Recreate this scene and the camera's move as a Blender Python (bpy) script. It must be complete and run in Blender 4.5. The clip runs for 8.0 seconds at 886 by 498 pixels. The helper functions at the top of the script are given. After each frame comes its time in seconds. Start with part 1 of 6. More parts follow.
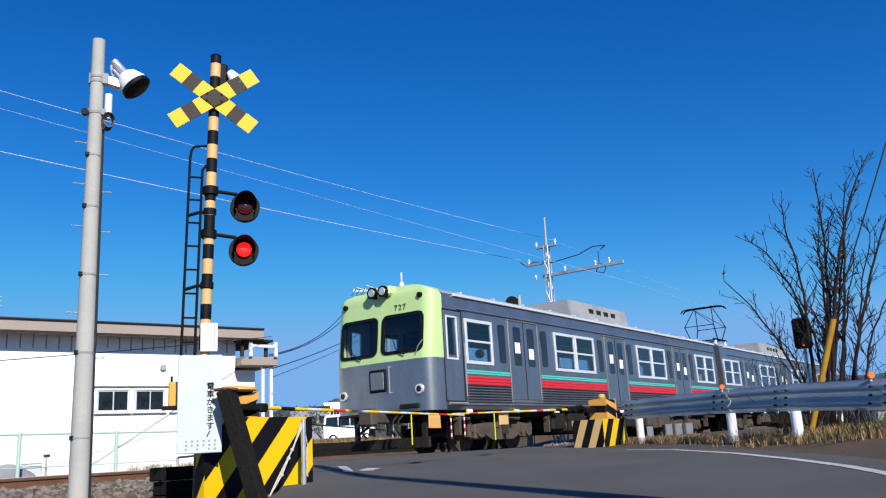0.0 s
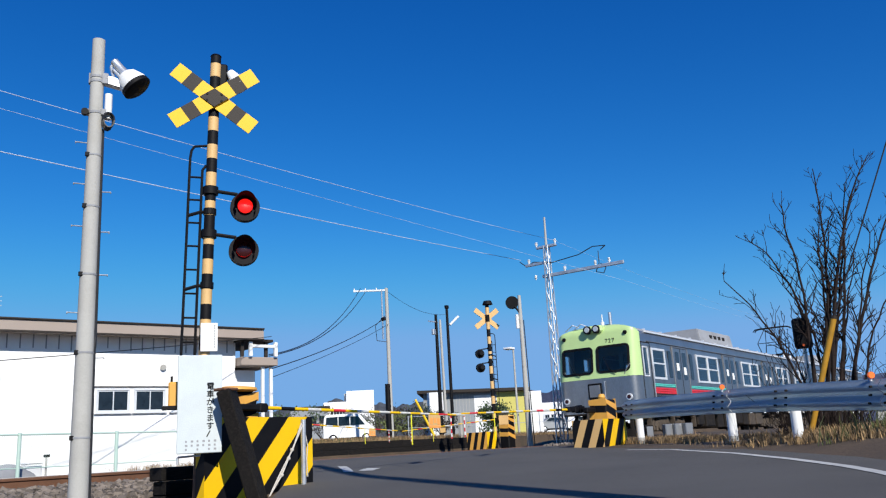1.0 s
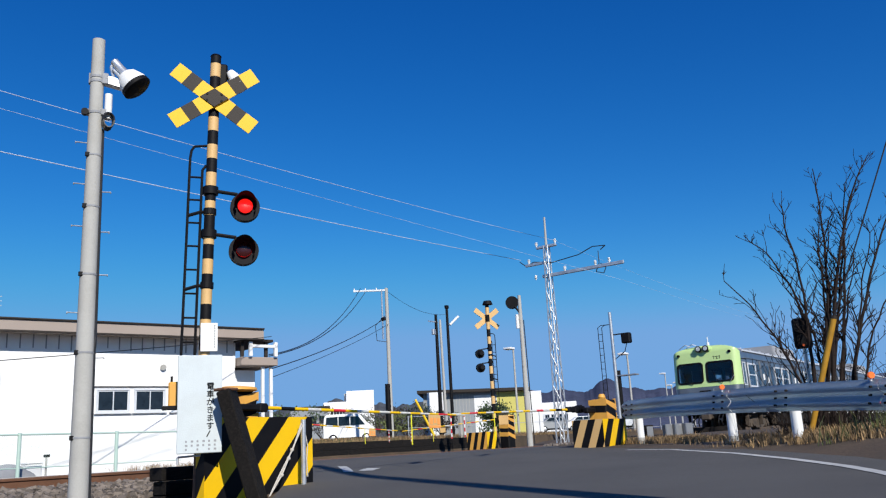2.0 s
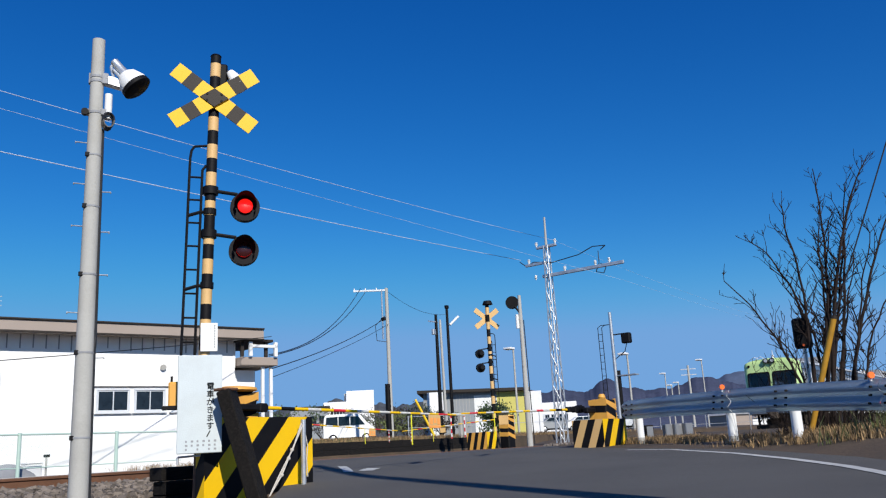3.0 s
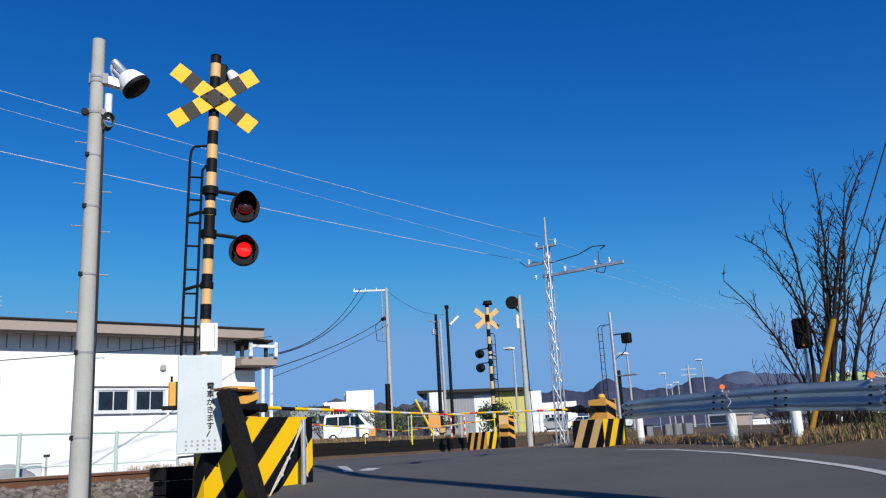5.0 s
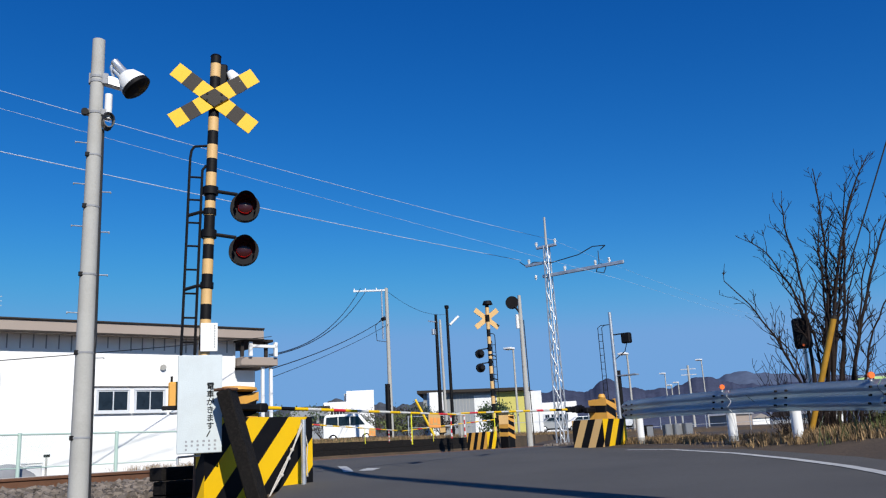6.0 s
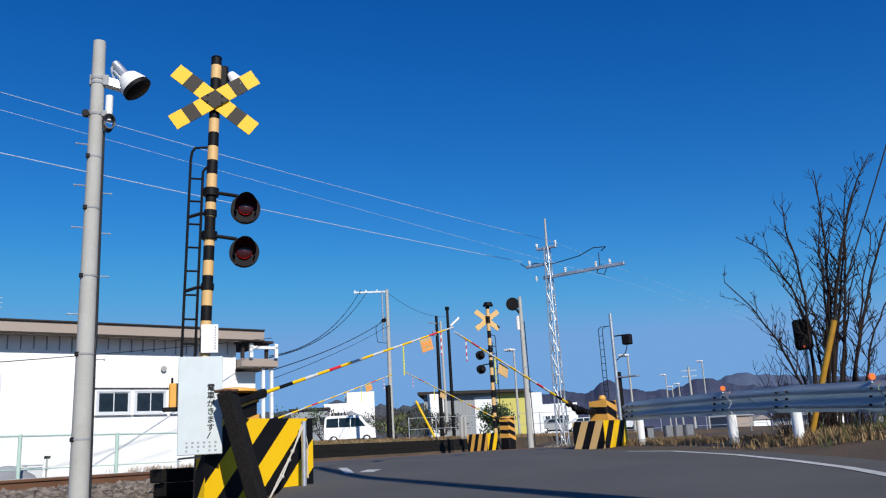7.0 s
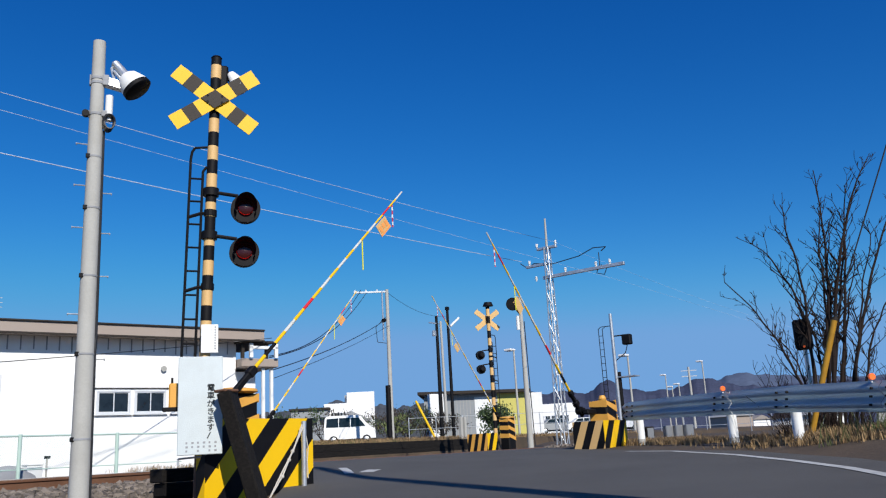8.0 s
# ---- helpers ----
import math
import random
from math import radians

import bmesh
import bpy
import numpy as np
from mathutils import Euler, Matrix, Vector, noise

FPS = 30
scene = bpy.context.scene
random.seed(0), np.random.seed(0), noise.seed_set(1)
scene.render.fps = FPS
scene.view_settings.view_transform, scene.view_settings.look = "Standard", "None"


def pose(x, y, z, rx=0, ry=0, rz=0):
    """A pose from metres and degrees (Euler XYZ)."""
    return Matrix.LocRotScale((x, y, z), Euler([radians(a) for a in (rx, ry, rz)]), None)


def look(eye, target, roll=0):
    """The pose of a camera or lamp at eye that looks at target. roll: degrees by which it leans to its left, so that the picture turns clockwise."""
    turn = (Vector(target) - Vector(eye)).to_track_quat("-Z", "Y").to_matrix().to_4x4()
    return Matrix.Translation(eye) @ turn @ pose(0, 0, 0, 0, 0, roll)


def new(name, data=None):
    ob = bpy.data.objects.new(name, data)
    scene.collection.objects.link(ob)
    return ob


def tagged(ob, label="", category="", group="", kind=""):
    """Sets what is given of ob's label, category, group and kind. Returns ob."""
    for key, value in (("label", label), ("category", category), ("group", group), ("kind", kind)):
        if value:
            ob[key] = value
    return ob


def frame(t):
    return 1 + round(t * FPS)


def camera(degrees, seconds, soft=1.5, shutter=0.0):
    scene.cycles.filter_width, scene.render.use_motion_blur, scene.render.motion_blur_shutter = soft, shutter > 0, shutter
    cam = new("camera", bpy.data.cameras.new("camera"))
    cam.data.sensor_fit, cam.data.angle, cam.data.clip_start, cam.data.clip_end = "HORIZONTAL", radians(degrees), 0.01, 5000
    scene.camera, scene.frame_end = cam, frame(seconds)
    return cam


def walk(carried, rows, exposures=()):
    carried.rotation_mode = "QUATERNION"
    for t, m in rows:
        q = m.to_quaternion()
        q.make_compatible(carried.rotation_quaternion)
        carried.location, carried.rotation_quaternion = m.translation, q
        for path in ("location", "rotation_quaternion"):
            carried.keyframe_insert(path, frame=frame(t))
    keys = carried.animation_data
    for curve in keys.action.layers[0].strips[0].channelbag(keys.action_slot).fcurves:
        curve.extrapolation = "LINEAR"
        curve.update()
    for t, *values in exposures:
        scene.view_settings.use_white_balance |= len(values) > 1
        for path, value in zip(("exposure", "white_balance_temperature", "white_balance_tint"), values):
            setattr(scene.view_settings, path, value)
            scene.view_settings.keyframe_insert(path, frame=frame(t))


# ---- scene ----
cam = camera(56.14, 8.0, 1.2)
EYE = Vector((-14.05, -11.88, 0.05))


def aim(yaw, pitch, roll):
    y, p = radians(yaw), radians(pitch)
    way = Vector((math.cos(y) * math.cos(p), math.sin(y) * math.cos(p), math.sin(p)))
    return look(EYE, EYE + way * 10, roll)


walk(cam, [(0.0, aim(35.85, 13.45, -3.18)), (6.1, aim(35.85, 13.45, -3.18)), (6.4, aim(35.88, 13.55, -3.18)), (8.0, aim(35.88, 13.55, -3.18))],
     [(0.0, 0.24), (0.5, 0.2), (1.0, 0.15), (1.7, 0.08), (3.0, 0.02), (4.0, 0.0), (8.0, 0.0)])

# ---- world and sun ----
SUN_WAY = Vector((-0.505, -0.863, 0.69)).normalized()
world = bpy.data.worlds.new("sky")
scene.world = world
world.use_nodes = True
wn = world.node_tree
wn.nodes.clear()
sky = wn.nodes.new("ShaderNodeTexSky")
sky.sky_type = "NISHITA"
sky.sun_disc = False
sky.sun_elevation = math.asin(SUN_WAY.z)
sky.sun_rotation = math.atan2(SUN_WAY.x, SUN_WAY.y)
sky.altitude = 300
sky.air_density = 0.92
sky.dust_density = 0.0
sky.ozone_density = 6.0
grade = wn.nodes.new("ShaderNodeHueSaturation")
grade.inputs["Saturation"].default_value = 1.24
wbg = wn.nodes.new("ShaderNodeBackground")
wbg.inputs["Strength"].default_value = 0.085
wout = wn.nodes.new("ShaderNodeOutputWorld")
wn.links.new(sky.outputs[0], grade.inputs["Color"])
tint = wn.nodes.new("ShaderNodeVectorMath")
tint.operation = "MULTIPLY"
tint.inputs[1].default_value = (0.74, 1.05, 1.24)
wn.links.new(grade.outputs[0], tint.inputs[0])
# a deep zenith that pales into a thin winter haze: gain, slope and ceiling of each channel
split = wn.nodes.new("ShaderNodeSeparateColor")
merge = wn.nodes.new("ShaderNodeCombineColor")
wn.links.new(tint.outputs[0], split.inputs[0])
for k, (gain, slope, ceiling, soft_edge) in enumerate(((1.72, 1.42, 2.0, 0.7), (0.99, 1.2, 4.35, 1.5), (1.36, 0.89, 8.3, 2.2))):
    bend = wn.nodes.new("ShaderNodeMath")
    bend.operation = "POWER"
    bend.inputs[1].default_value = slope
    lift = wn.nodes.new("ShaderNodeMath")
    lift.operation = "MULTIPLY"
    lift.inputs[1].default_value = gain
    cap = wn.nodes.new("ShaderNodeMath")
    cap.operation = "SMOOTH_MIN"
    cap.inputs[1].default_value, cap.inputs[2].default_value = ceiling, soft_edge
    wn.links.new(split.outputs[k], bend.inputs[0])
    wn.links.new(bend.outputs[0], lift.inputs[0])
    wn.links.new(lift.outputs[0], cap.inputs[0])
    wn.links.new(cap.outputs[0], merge.inputs[k])
wn.links.new(merge.outputs[0], wbg.inputs[0])
wn.links.new(wbg.outputs[0], wout.inputs[0])
sun = new("sun", bpy.data.lights.new("sun", "SUN"))
sun.data.energy = 5.0
sun.data.angle = radians(0.53)
sun.data.color = (1.0, 0.95, 0.86)
sun.matrix_world = look(SUN_WAY * 60, (0, 0, 0))


# ---- materials ----
def mat(name, color, rough=0.6, metal=0.0, vary=0.12, scale=6.0, fine=80.0, bump=0.15, dirt=None, dirt_amount=0.0, dirt_scale=1.5, coat=0.0, island=0.0, rnd=0.0, stretch=(1, 1, 1), spec=0.5):
    """A surface with tone variation at two scales, dirt patches and a fine relief."""
    m = bpy.data.materials.new(name)
    m.use_nodes = True
    t = m.node_tree
    n, l = t.nodes, t.links
    b = n["Principled BSDF"]
    b.inputs["Roughness"].default_value = rough
    b.inputs["Metallic"].default_value = metal
    b.inputs["Specular IOR Level"].default_value = spec
    b.inputs["Coat Weight"].default_value = coat
    co = n.new("ShaderNodeTexCoord")
    mp = n.new("ShaderNodeMapping")
    mp.inputs["Scale"].default_value = stretch
    l.new(co.outputs["Object"], mp.inputs[0])
    big = n.new("ShaderNodeTexNoise")
    big.inputs["Scale"].default_value = scale
    big.inputs["Detail"].default_value = 5
    small = n.new("ShaderNodeTexNoise")
    small.inputs["Scale"].default_value = fine
    small.inputs["Detail"].default_value = 3
    l.new(mp.outputs[0], big.inputs[0])
    l.new(mp.outputs[0], small.inputs[0])
    add = n.new("ShaderNodeMath")
    add.operation = "ADD"
    l.new(big.outputs[0], add.inputs[0])
    l.new(small.outputs[0], add.inputs[1])
    rng = n.new("ShaderNodeMapRange")
    rng.inputs[1].default_value, rng.inputs[2].default_value = 0.6, 1.4
    rng.inputs[3].default_value, rng.inputs[4].default_value = 1 - vary, 1 + vary
    l.new(add.outputs[0], rng.inputs[0])
    last = rng.outputs[0]
    if island or rnd:
        if island:
            src = n.new("ShaderNodeNewGeometry").outputs["Random Per Island"]
        else:
            src = n.new("ShaderNodeObjectInfo").outputs["Random"]
        r2 = n.new("ShaderNodeMapRange")
        k = island or rnd
        r2.inputs[3].default_value, r2.inputs[4].default_value = 1 - k, 1 + k
        l.new(src, r2.inputs[0])
        mu = n.new("ShaderNodeMath")
        mu.operation = "MULTIPLY"
        l.new(last, mu.inputs[0])
        l.new(r2.outputs[0], mu.inputs[1])
        last = mu.outputs[0]
    mix = n.new("ShaderNodeVectorMath")
    mix.operation = "SCALE"
    mix.inputs[0].default_value = color
    l.new(last, mix.inputs["Scale"])
    out = mix.outputs[0]
    if dirt:
        dn = n.new("ShaderNodeTexNoise")
        dn.inputs["Scale"].default_value = dirt_scale
        dn.inputs["Detail"].default_value = 8
        dn.inputs["Roughness"].default_value = 0.7
        l.new(mp.outputs[0], dn.inputs[0])
        dr = n.new("ShaderNodeMapRange")
        dr.inputs[1].default_value, dr.inputs[2].default_value = 0.45, 0.75
        dr.inputs[4].default_value = dirt_amount
        l.new(dn.outputs[0], dr.inputs[0])
        dm = n.new("ShaderNodeMix")
        dm.data_type = "RGBA"
        l.new(dr.outputs[0], dm.inputs[0])
        l.new(out, dm.inputs[6])
        dm.inputs[7].default_value = (*dirt, 1)
        out = dm.outputs[2]
    l.new(out, b.inputs["Base Color"])
    if bump:
        bp = n.new("ShaderNodeBump")
        bp.inputs["Strength"].default_value = bump
        bp.inputs["Distance"].default_value = 0.01
        l.new(small.outputs[0], bp.inputs["Height"])
        l.new(bp.outputs[0], b.inputs["Normal"])
    return m


def glow(name, color, strength, base=(0.1, 0.01, 0.01)):
    m = mat(name, base, 0.3, vary=0.05)
    b = m.node_tree.nodes["Principled BSDF"]
    b.inputs["Emission Color"].default_value = (*color, 1)
    b.inputs["Emission Strength"].default_value = strength
    return m


def glass(name, color, rough=0.05, alpha=1.0):
    m = mat(name, color, rough, vary=0.06, scale=1.0, fine=3, bump=0.0)
    b = m.node_tree.nodes["Principled BSDF"]
    b.inputs["Transmission Weight"].default_value = alpha
    b.inputs["IOR"].default_value = 1.45
    return m


M = {}
M["asphalt"] = mat("asphalt", (0.071, 0.067, 0.061), 0.85, vary=0.25, scale=0.9, fine=130, bump=0.55, dirt=(0.1, 0.096, 0.089), dirt_amount=0.5, dirt_scale=0.5)
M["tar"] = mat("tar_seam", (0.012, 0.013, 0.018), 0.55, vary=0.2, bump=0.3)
M["soil"] = mat("dry_soil", (0.075, 0.05, 0.03), 0.95, vary=0.4, scale=0.8, fine=25, bump=0.9, dirt=(0.03, 0.026, 0.016), dirt_amount=0.8, dirt_scale=0.6)
M["line"] = mat("road_paint", (0.48, 0.48, 0.46), 0.7, vary=0.15, dirt=(0.2, 0.2, 0.2), dirt_amount=0.7, dirt_scale=3)
M["ballast"] = mat("ballast_stone", (0.15, 0.125, 0.105), 0.9, vary=0.2, island=0.55, bump=0.3)
M["rail"] = mat("rusty_rail", (0.16, 0.075, 0.04), 0.7, 0.3, vary=0.25, bump=0.3)
M["railtop"] = mat("polished_rail_head", (0.5, 0.5, 0.5), 0.25, 1.0, vary=0.1)
M["sleeper"] = mat("tarred_timber", (0.0075, 0.0065, 0.006), 0.8, spec=0.2, vary=0.5, scale=4, fine=60, bump=0.8, stretch=(1, 6, 6), dirt=(0.04, 0.033, 0.028), dirt_amount=0.55, dirt_scale=7)
M["steel"] = mat("brushed_stainless", (0.32, 0.33, 0.345), 0.36, 0.85, vary=0.16, scale=1.2, fine=40, bump=0.03, dirt=(0.15, 0.145, 0.14), dirt_amount=0.5, stretch=(1, 1, 0.3))
M["steel_dark"] = mat("grooved_stainless", (0.34, 0.34, 0.34), 0.45, 0.8, vary=0.12, dirt=(0.1, 0.095, 0.09), dirt_amount=0.6)
M["lime"] = mat("lime_enamel", (0.5, 0.68, 0.28), 0.38, vary=0.06, scale=1.5, coat=0.25, bump=0.02, dirt=(0.3, 0.38, 0.19), dirt_amount=0.3)
M["red"] = mat("red_stripe", (0.62, 0.02, 0.03), 0.4, vary=0.08, bump=0.02)
M["teal"] = mat("teal_stripe", (0.09, 0.5, 0.42), 0.4, vary=0.08, bump=0.02)
M["roofgrey"] = mat("roof_grey", (0.3, 0.31, 0.33), 0.7, vary=0.12, dirt=(0.12, 0.11, 0.1), dirt_amount=0.5)
M["white"] = mat("white_paint", (0.78, 0.79, 0.79), 0.55, vary=0.05, scale=2, dirt=(0.5, 0.49, 0.46), dirt_amount=0.3)
M["frame"] = mat("aluminium_frame", (0.75, 0.76, 0.77), 0.35, 0.3, vary=0.06)
M["pane"] = mat("dark_window_glass", (0.012, 0.017, 0.022), 0.05, vary=0.5, scale=1.7, fine=6, bump=0, spec=0.5)
M["black"] = mat("black_paint", (0.004, 0.004, 0.0055), 0.62, spec=0.18, vary=0.25, dirt=(0.016, 0.015, 0.013), dirt_amount=0.35)
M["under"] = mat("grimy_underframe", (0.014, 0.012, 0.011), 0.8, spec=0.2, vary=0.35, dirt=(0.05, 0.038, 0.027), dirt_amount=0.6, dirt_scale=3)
M["bogie"] = mat("dusty_bogie_steel", (0.085, 0.066, 0.05), 0.75, vary=0.3, dirt=(0.018, 0.015, 0.013), dirt_amount=0.8, dirt_scale=4, spec=0.3)
M["yellow"] = mat("warning_yellow", (0.8, 0.485, 0.005), 0.5, vary=0.06, scale=3, fine=200, bump=0.04, dirt=(0.55, 0.34, 0.01), dirt_amount=0.3, dirt_scale=3, spec=0.25)
M["orange"] = mat("amber_paint", (0.72, 0.36, 0.06), 0.55, vary=0.08, dirt=(0.4, 0.2, 0.06), dirt_amount=0.35, dirt_scale=4)
M["prop"] = mat("ochre_enamel", (0.42, 0.22, 0.02), 0.5, vary=0.12, dirt=(0.16, 0.08, 0.015), dirt_amount=0.6, dirt_scale=5, spec=0.3)
M["fade"] = mat("faded_cream_paint", (0.66, 0.42, 0.17), 0.6, vary=0.1, dirt=(0.45, 0.3, 0.13), dirt_amount=0.4)
M["brown"] = mat("dark_brown_sheet", (0.03, 0.024, 0.02), 0.6, vary=0.1, spec=0.25)
M["concrete"] = mat("pole_concrete", (0.41, 0.405, 0.38), 0.85, vary=0.1, scale=2, bump=0.08, dirt=(0.28, 0.27, 0.24), dirt_amount=0.5, dirt_scale=4)
M["galv"] = mat("galvanised_steel", (0.58, 0.6, 0.62), 0.4, 0.7, vary=0.2, scale=5, fine=60, dirt=(0.3, 0.31, 0.32), dirt_amount=0.6, dirt_scale=2)
# the blue that zinc takes from the sky is put into its base colour
M["zinc"] = mat("weathered_sky_tinted_zinc", (0.5, 0.6, 0.66), 0.48, 0.4, vary=0.12, scale=3, fine=50, dirt=(0.4, 0.45, 0.53), dirt_amount=0.5, dirt_scale=1.5)
M["board"] = mat("enamel_board", (0.56, 0.62, 0.64), 0.45, vary=0.05, scale=3, dirt=(0.45, 0.48, 0.48), dirt_amount=0.4, dirt_scale=4)
M["cloth"] = mat("hanging_plate", (0.85, 0.33, 0.08), 0.6, vary=0.1)
M["wall"] = mat("white_sheet_wall", (0.84, 0.84, 0.84), 0.6, vary=0.03, scale=0.8, dirt=(0.66, 0.66, 0.64), dirt_amount=0.3, dirt_scale=0.6)
M["grey_wall"] = mat("grey_sheet_wall", (0.26, 0.28, 0.3), 0.6, vary=0.08)
M["eave"] = mat("taupe_fascia", (0.33, 0.27, 0.23), 0.6, vary=0.08, scale=1)
M["rooftan"] = mat("weathered_roof", (0.26, 0.23, 0.21), 0.75, vary=0.15)
M["mint"] = mat("mint_fence", (0.42, 0.56, 0.5), 0.5, vary=0.08)
M["bark"] = mat("dark_bark", (0.024, 0.017, 0.015), 0.9, spec=0.15, vary=0.35, scale=8, fine=50, bump=0.6)
M["grass"] = mat("dead_grass", (0.25, 0.165, 0.08), 0.9, vary=0.15, island=0.6, bump=0)
M["weed"] = mat("winter_weed", (0.1, 0.12, 0.04), 0.9, vary=0.15, island=0.5, bump=0)
M["leaf"] = mat("evergreen_leaf", (0.045, 0.075, 0.025), 0.7, vary=0.15, island=0.5, bump=0)
M["hedge"] = mat("bare_hedge", (0.05, 0.038, 0.026), 0.9, vary=0.15, island=0.5, bump=0)
# aerial haze is mixed into both hill colours, thicker on the far ridge
M["hill"] = mat("haze_tinted_ridge", (0.085, 0.11, 0.17), 1.0, spec=0.1, vary=0.2, scale=0.012, fine=0.1, bump=0)
M["hill_near"] = mat("haze_tinted_foothill", (0.05, 0.059, 0.1), 1.0, spec=0.1, vary=0.35, scale=0.02, fine=0.25, bump=0)
M["wood"] = mat("wooded_slope", (0.055, 0.062, 0.072), 1.0, vary=0.4, scale=0.1, fine=0.8, bump=0)
M["ochre"] = mat("ochre_wall", (0.55, 0.5, 0.13), 0.7, vary=0.06)
M["tyre"] = mat("tyre_rubber", (0.02, 0.02, 0.02), 0.8, vary=0.2)
M["lens_off"] = mat("unlit_red_lens", (0.035, 0.004, 0.004), 0.2, vary=0.2)
M["lens_on"] = glow("lit_red_lens", (1.0, 0.012, 0.008), 1.05, (0.12, 0.003, 0.003))
M["lampglass"] = mat("headlamp_glass", (0.6, 0.6, 0.58), 0.08, 0.4, vary=0.1)
# amber with its own glow: for the signal light, and added on the reflectors
M["amber"] = glow("glowing_amber", (1.0, 0.16, 0.02), 0.25, (0.85, 0.16, 0.03))
M["cable"] = mat("black_cable", (0.015, 0.015, 0.017), 0.5, vary=0.2)
M["wire"] = mat("bright_wire", (0.5, 0.58, 0.7), 0.45, vary=0.1)
M["porcelain"] = mat("porcelain", (0.8, 0.8, 0.78), 0.2, vary=0.05)
M["seat"] = mat("seat_moquette", (0.06, 0.08, 0.12), 0.9, vary=0.2)
M["paper"] = mat("paper_notice", (0.8, 0.8, 0.78), 0.7, vary=0.04)
M["rope"] = mat("dirty_rope", (0.5, 0.47, 0.42), 0.9, vary=0.2)
M["strip_yellow"] = mat("fluorescent_strip", (0.75, 0.72, 0.03), 0.5, vary=0.06)

M["worn_white"] = mat("worn_white_band", (0.58, 0.58, 0.55), 0.55, vary=0.12, dirt=(0.3, 0.3, 0.27), dirt_amount=0.6, dirt_scale=9)
M["lining"] = mat("pale_car_lining", (0.34, 0.35, 0.34), 0.7, vary=0.06)
M["desk"] = mat("grey_green_desk", (0.09, 0.11, 0.1), 0.6, vary=0.1)


def clear_glass(name, tone):
    """Thin tinted glazing: see-through, with a sky reflection that grows at a slant."""
    m = bpy.data.materials.new(name)
    m.use_nodes = True
    t = m.node_tree
    t.nodes.clear()
    out = t.nodes.new("ShaderNodeOutputMaterial")
    mix = t.nodes.new("ShaderNodeMixShader")
    see = t.nodes.new("ShaderNodeBsdfTransparent")
    see.inputs[0].default_value = (*tone, 1)
    gloss = t.nodes.new("ShaderNodeBsdfGlossy")
    gloss.inputs["Roughness"].default_value = 0.03
    slant = t.nodes.new("ShaderNodeLayerWeight")
    curve = t.nodes.new("ShaderNodeMath")
    curve.operation = "POWER"
    curve.inputs[1].default_value = 3.5
    weight = t.nodes.new("ShaderNodeMath")
    weight.operation = "MULTIPLY_ADD"
    weight.inputs[1].default_value, weight.inputs[2].default_value = 0.6, 0.03
    t.links.new(slant.outputs["Facing"], curve.inputs[0])
    t.links.new(curve.outputs[0], weight.inputs[0])
    t.links.new(weight.outputs[0], mix.inputs[0])
    t.links.new(see.outputs[0], mix.inputs[1])
    t.links.new(gloss.outputs[0], mix.inputs[2])
    t.links.new(mix.outputs[0], out.inputs[0])
    return m


M["clear"] = clear_glass("car_window_glass", (0.84, 0.89, 0.9))


# ---- mesh helpers ----
def part(name, bm, material, parent=None, label="", smooth=False):
    me = bpy.data.meshes.new(name)
    bmesh.ops.recalc_face_normals(bm, faces=bm.faces)
    bm.to_mesh(me)
    bm.free()
    for m in (material if isinstance(material, (list, tuple)) else [material]):
        me.materials.append(m)
    if smooth:
        me.shade_smooth()
        me.set_sharp_from_angle(angle=radians(38))
    ob = new(name, me)
    ob.parent = parent
    if label:
        tagged(ob, label)
    return ob


def empty(name, x, y, z, label, category, group="", rz=0, kind=""):
    ob = new(name)
    ob.matrix_basis = pose(x, y, z, 0, 0, rz)
    return tagged(ob, label, category, group, kind)


def box(bm, x0, x1, y0, y1, z0, z1, bevel=0.0, mi=0, m=None):
    """A box; with a bevel it gets chamfered edges."""
    c = Vector(((x0 + x1) / 2, (y0 + y1) / 2, (z0 + z1) / 2))
    h = Vector((abs(x1 - x0) / 2, abs(y1 - y0) / 2, abs(z1 - z0) / 2))
    e = min(bevel, h.x * 0.8, h.y * 0.8, h.z * 0.8)

    def vert(p):
        p = c + p
        return bm.verts.new(m @ p if m is not None else p)
    fs = []
    signs = [(sx, sy, sz) for sx in (-1, 1) for sy in (-1, 1) for sz in (-1, 1)]
    quads = {0: ((-1, -1), (1, -1), (1, 1), (-1, 1))}
    if e <= 0:
        v = {s: vert(Vector((s[0] * h.x, s[1] * h.y, s[2] * h.z))) for s in signs}
        for ax in range(3):
            for d in (-1, 1):
                loop = []
                for p, q in quads[0]:
                    s = [p, q]
                    s.insert(ax, d)
                    loop.append(v[tuple(s)])
                fs.append(bm.faces.new(loop))
    else:
        v = {}
        for s in signs:
            for ax in range(3):
                k = Vector([s[i] * (h[i] if i == ax else h[i] - e) for i in range(3)])
                v[s, ax] = vert(k)
        for ax in range(3):
            for d in (-1, 1):
                loop = []
                for p, q in quads[0]:
                    s = [p, q]
                    s.insert(ax, d)
                    loop.append(v[tuple(s), ax])
                fs.append(bm.faces.new(loop))
        for ax in range(3):
            o1, o2 = [i for i in range(3) if i != ax]
            for p in (-1, 1):
                for q in (-1, 1):
                    s0, s1 = [0, 0, 0], [0, 0, 0]
                    s0[ax], s1[ax] = -1, 1
                    s0[o1] = s1[o1] = p
                    s0[o2] = s1[o2] = q
                    fs.append(bm.faces.new((v[tuple(s0), o1], v[tuple(s1), o1], v[tuple(s1), o2], v[tuple(s0), o2])))
        for s in signs:
            fs.append(bm.faces.new((v[s, 0], v[s, 1], v[s, 2])))
    for f in fs:
        f.material_index = mi
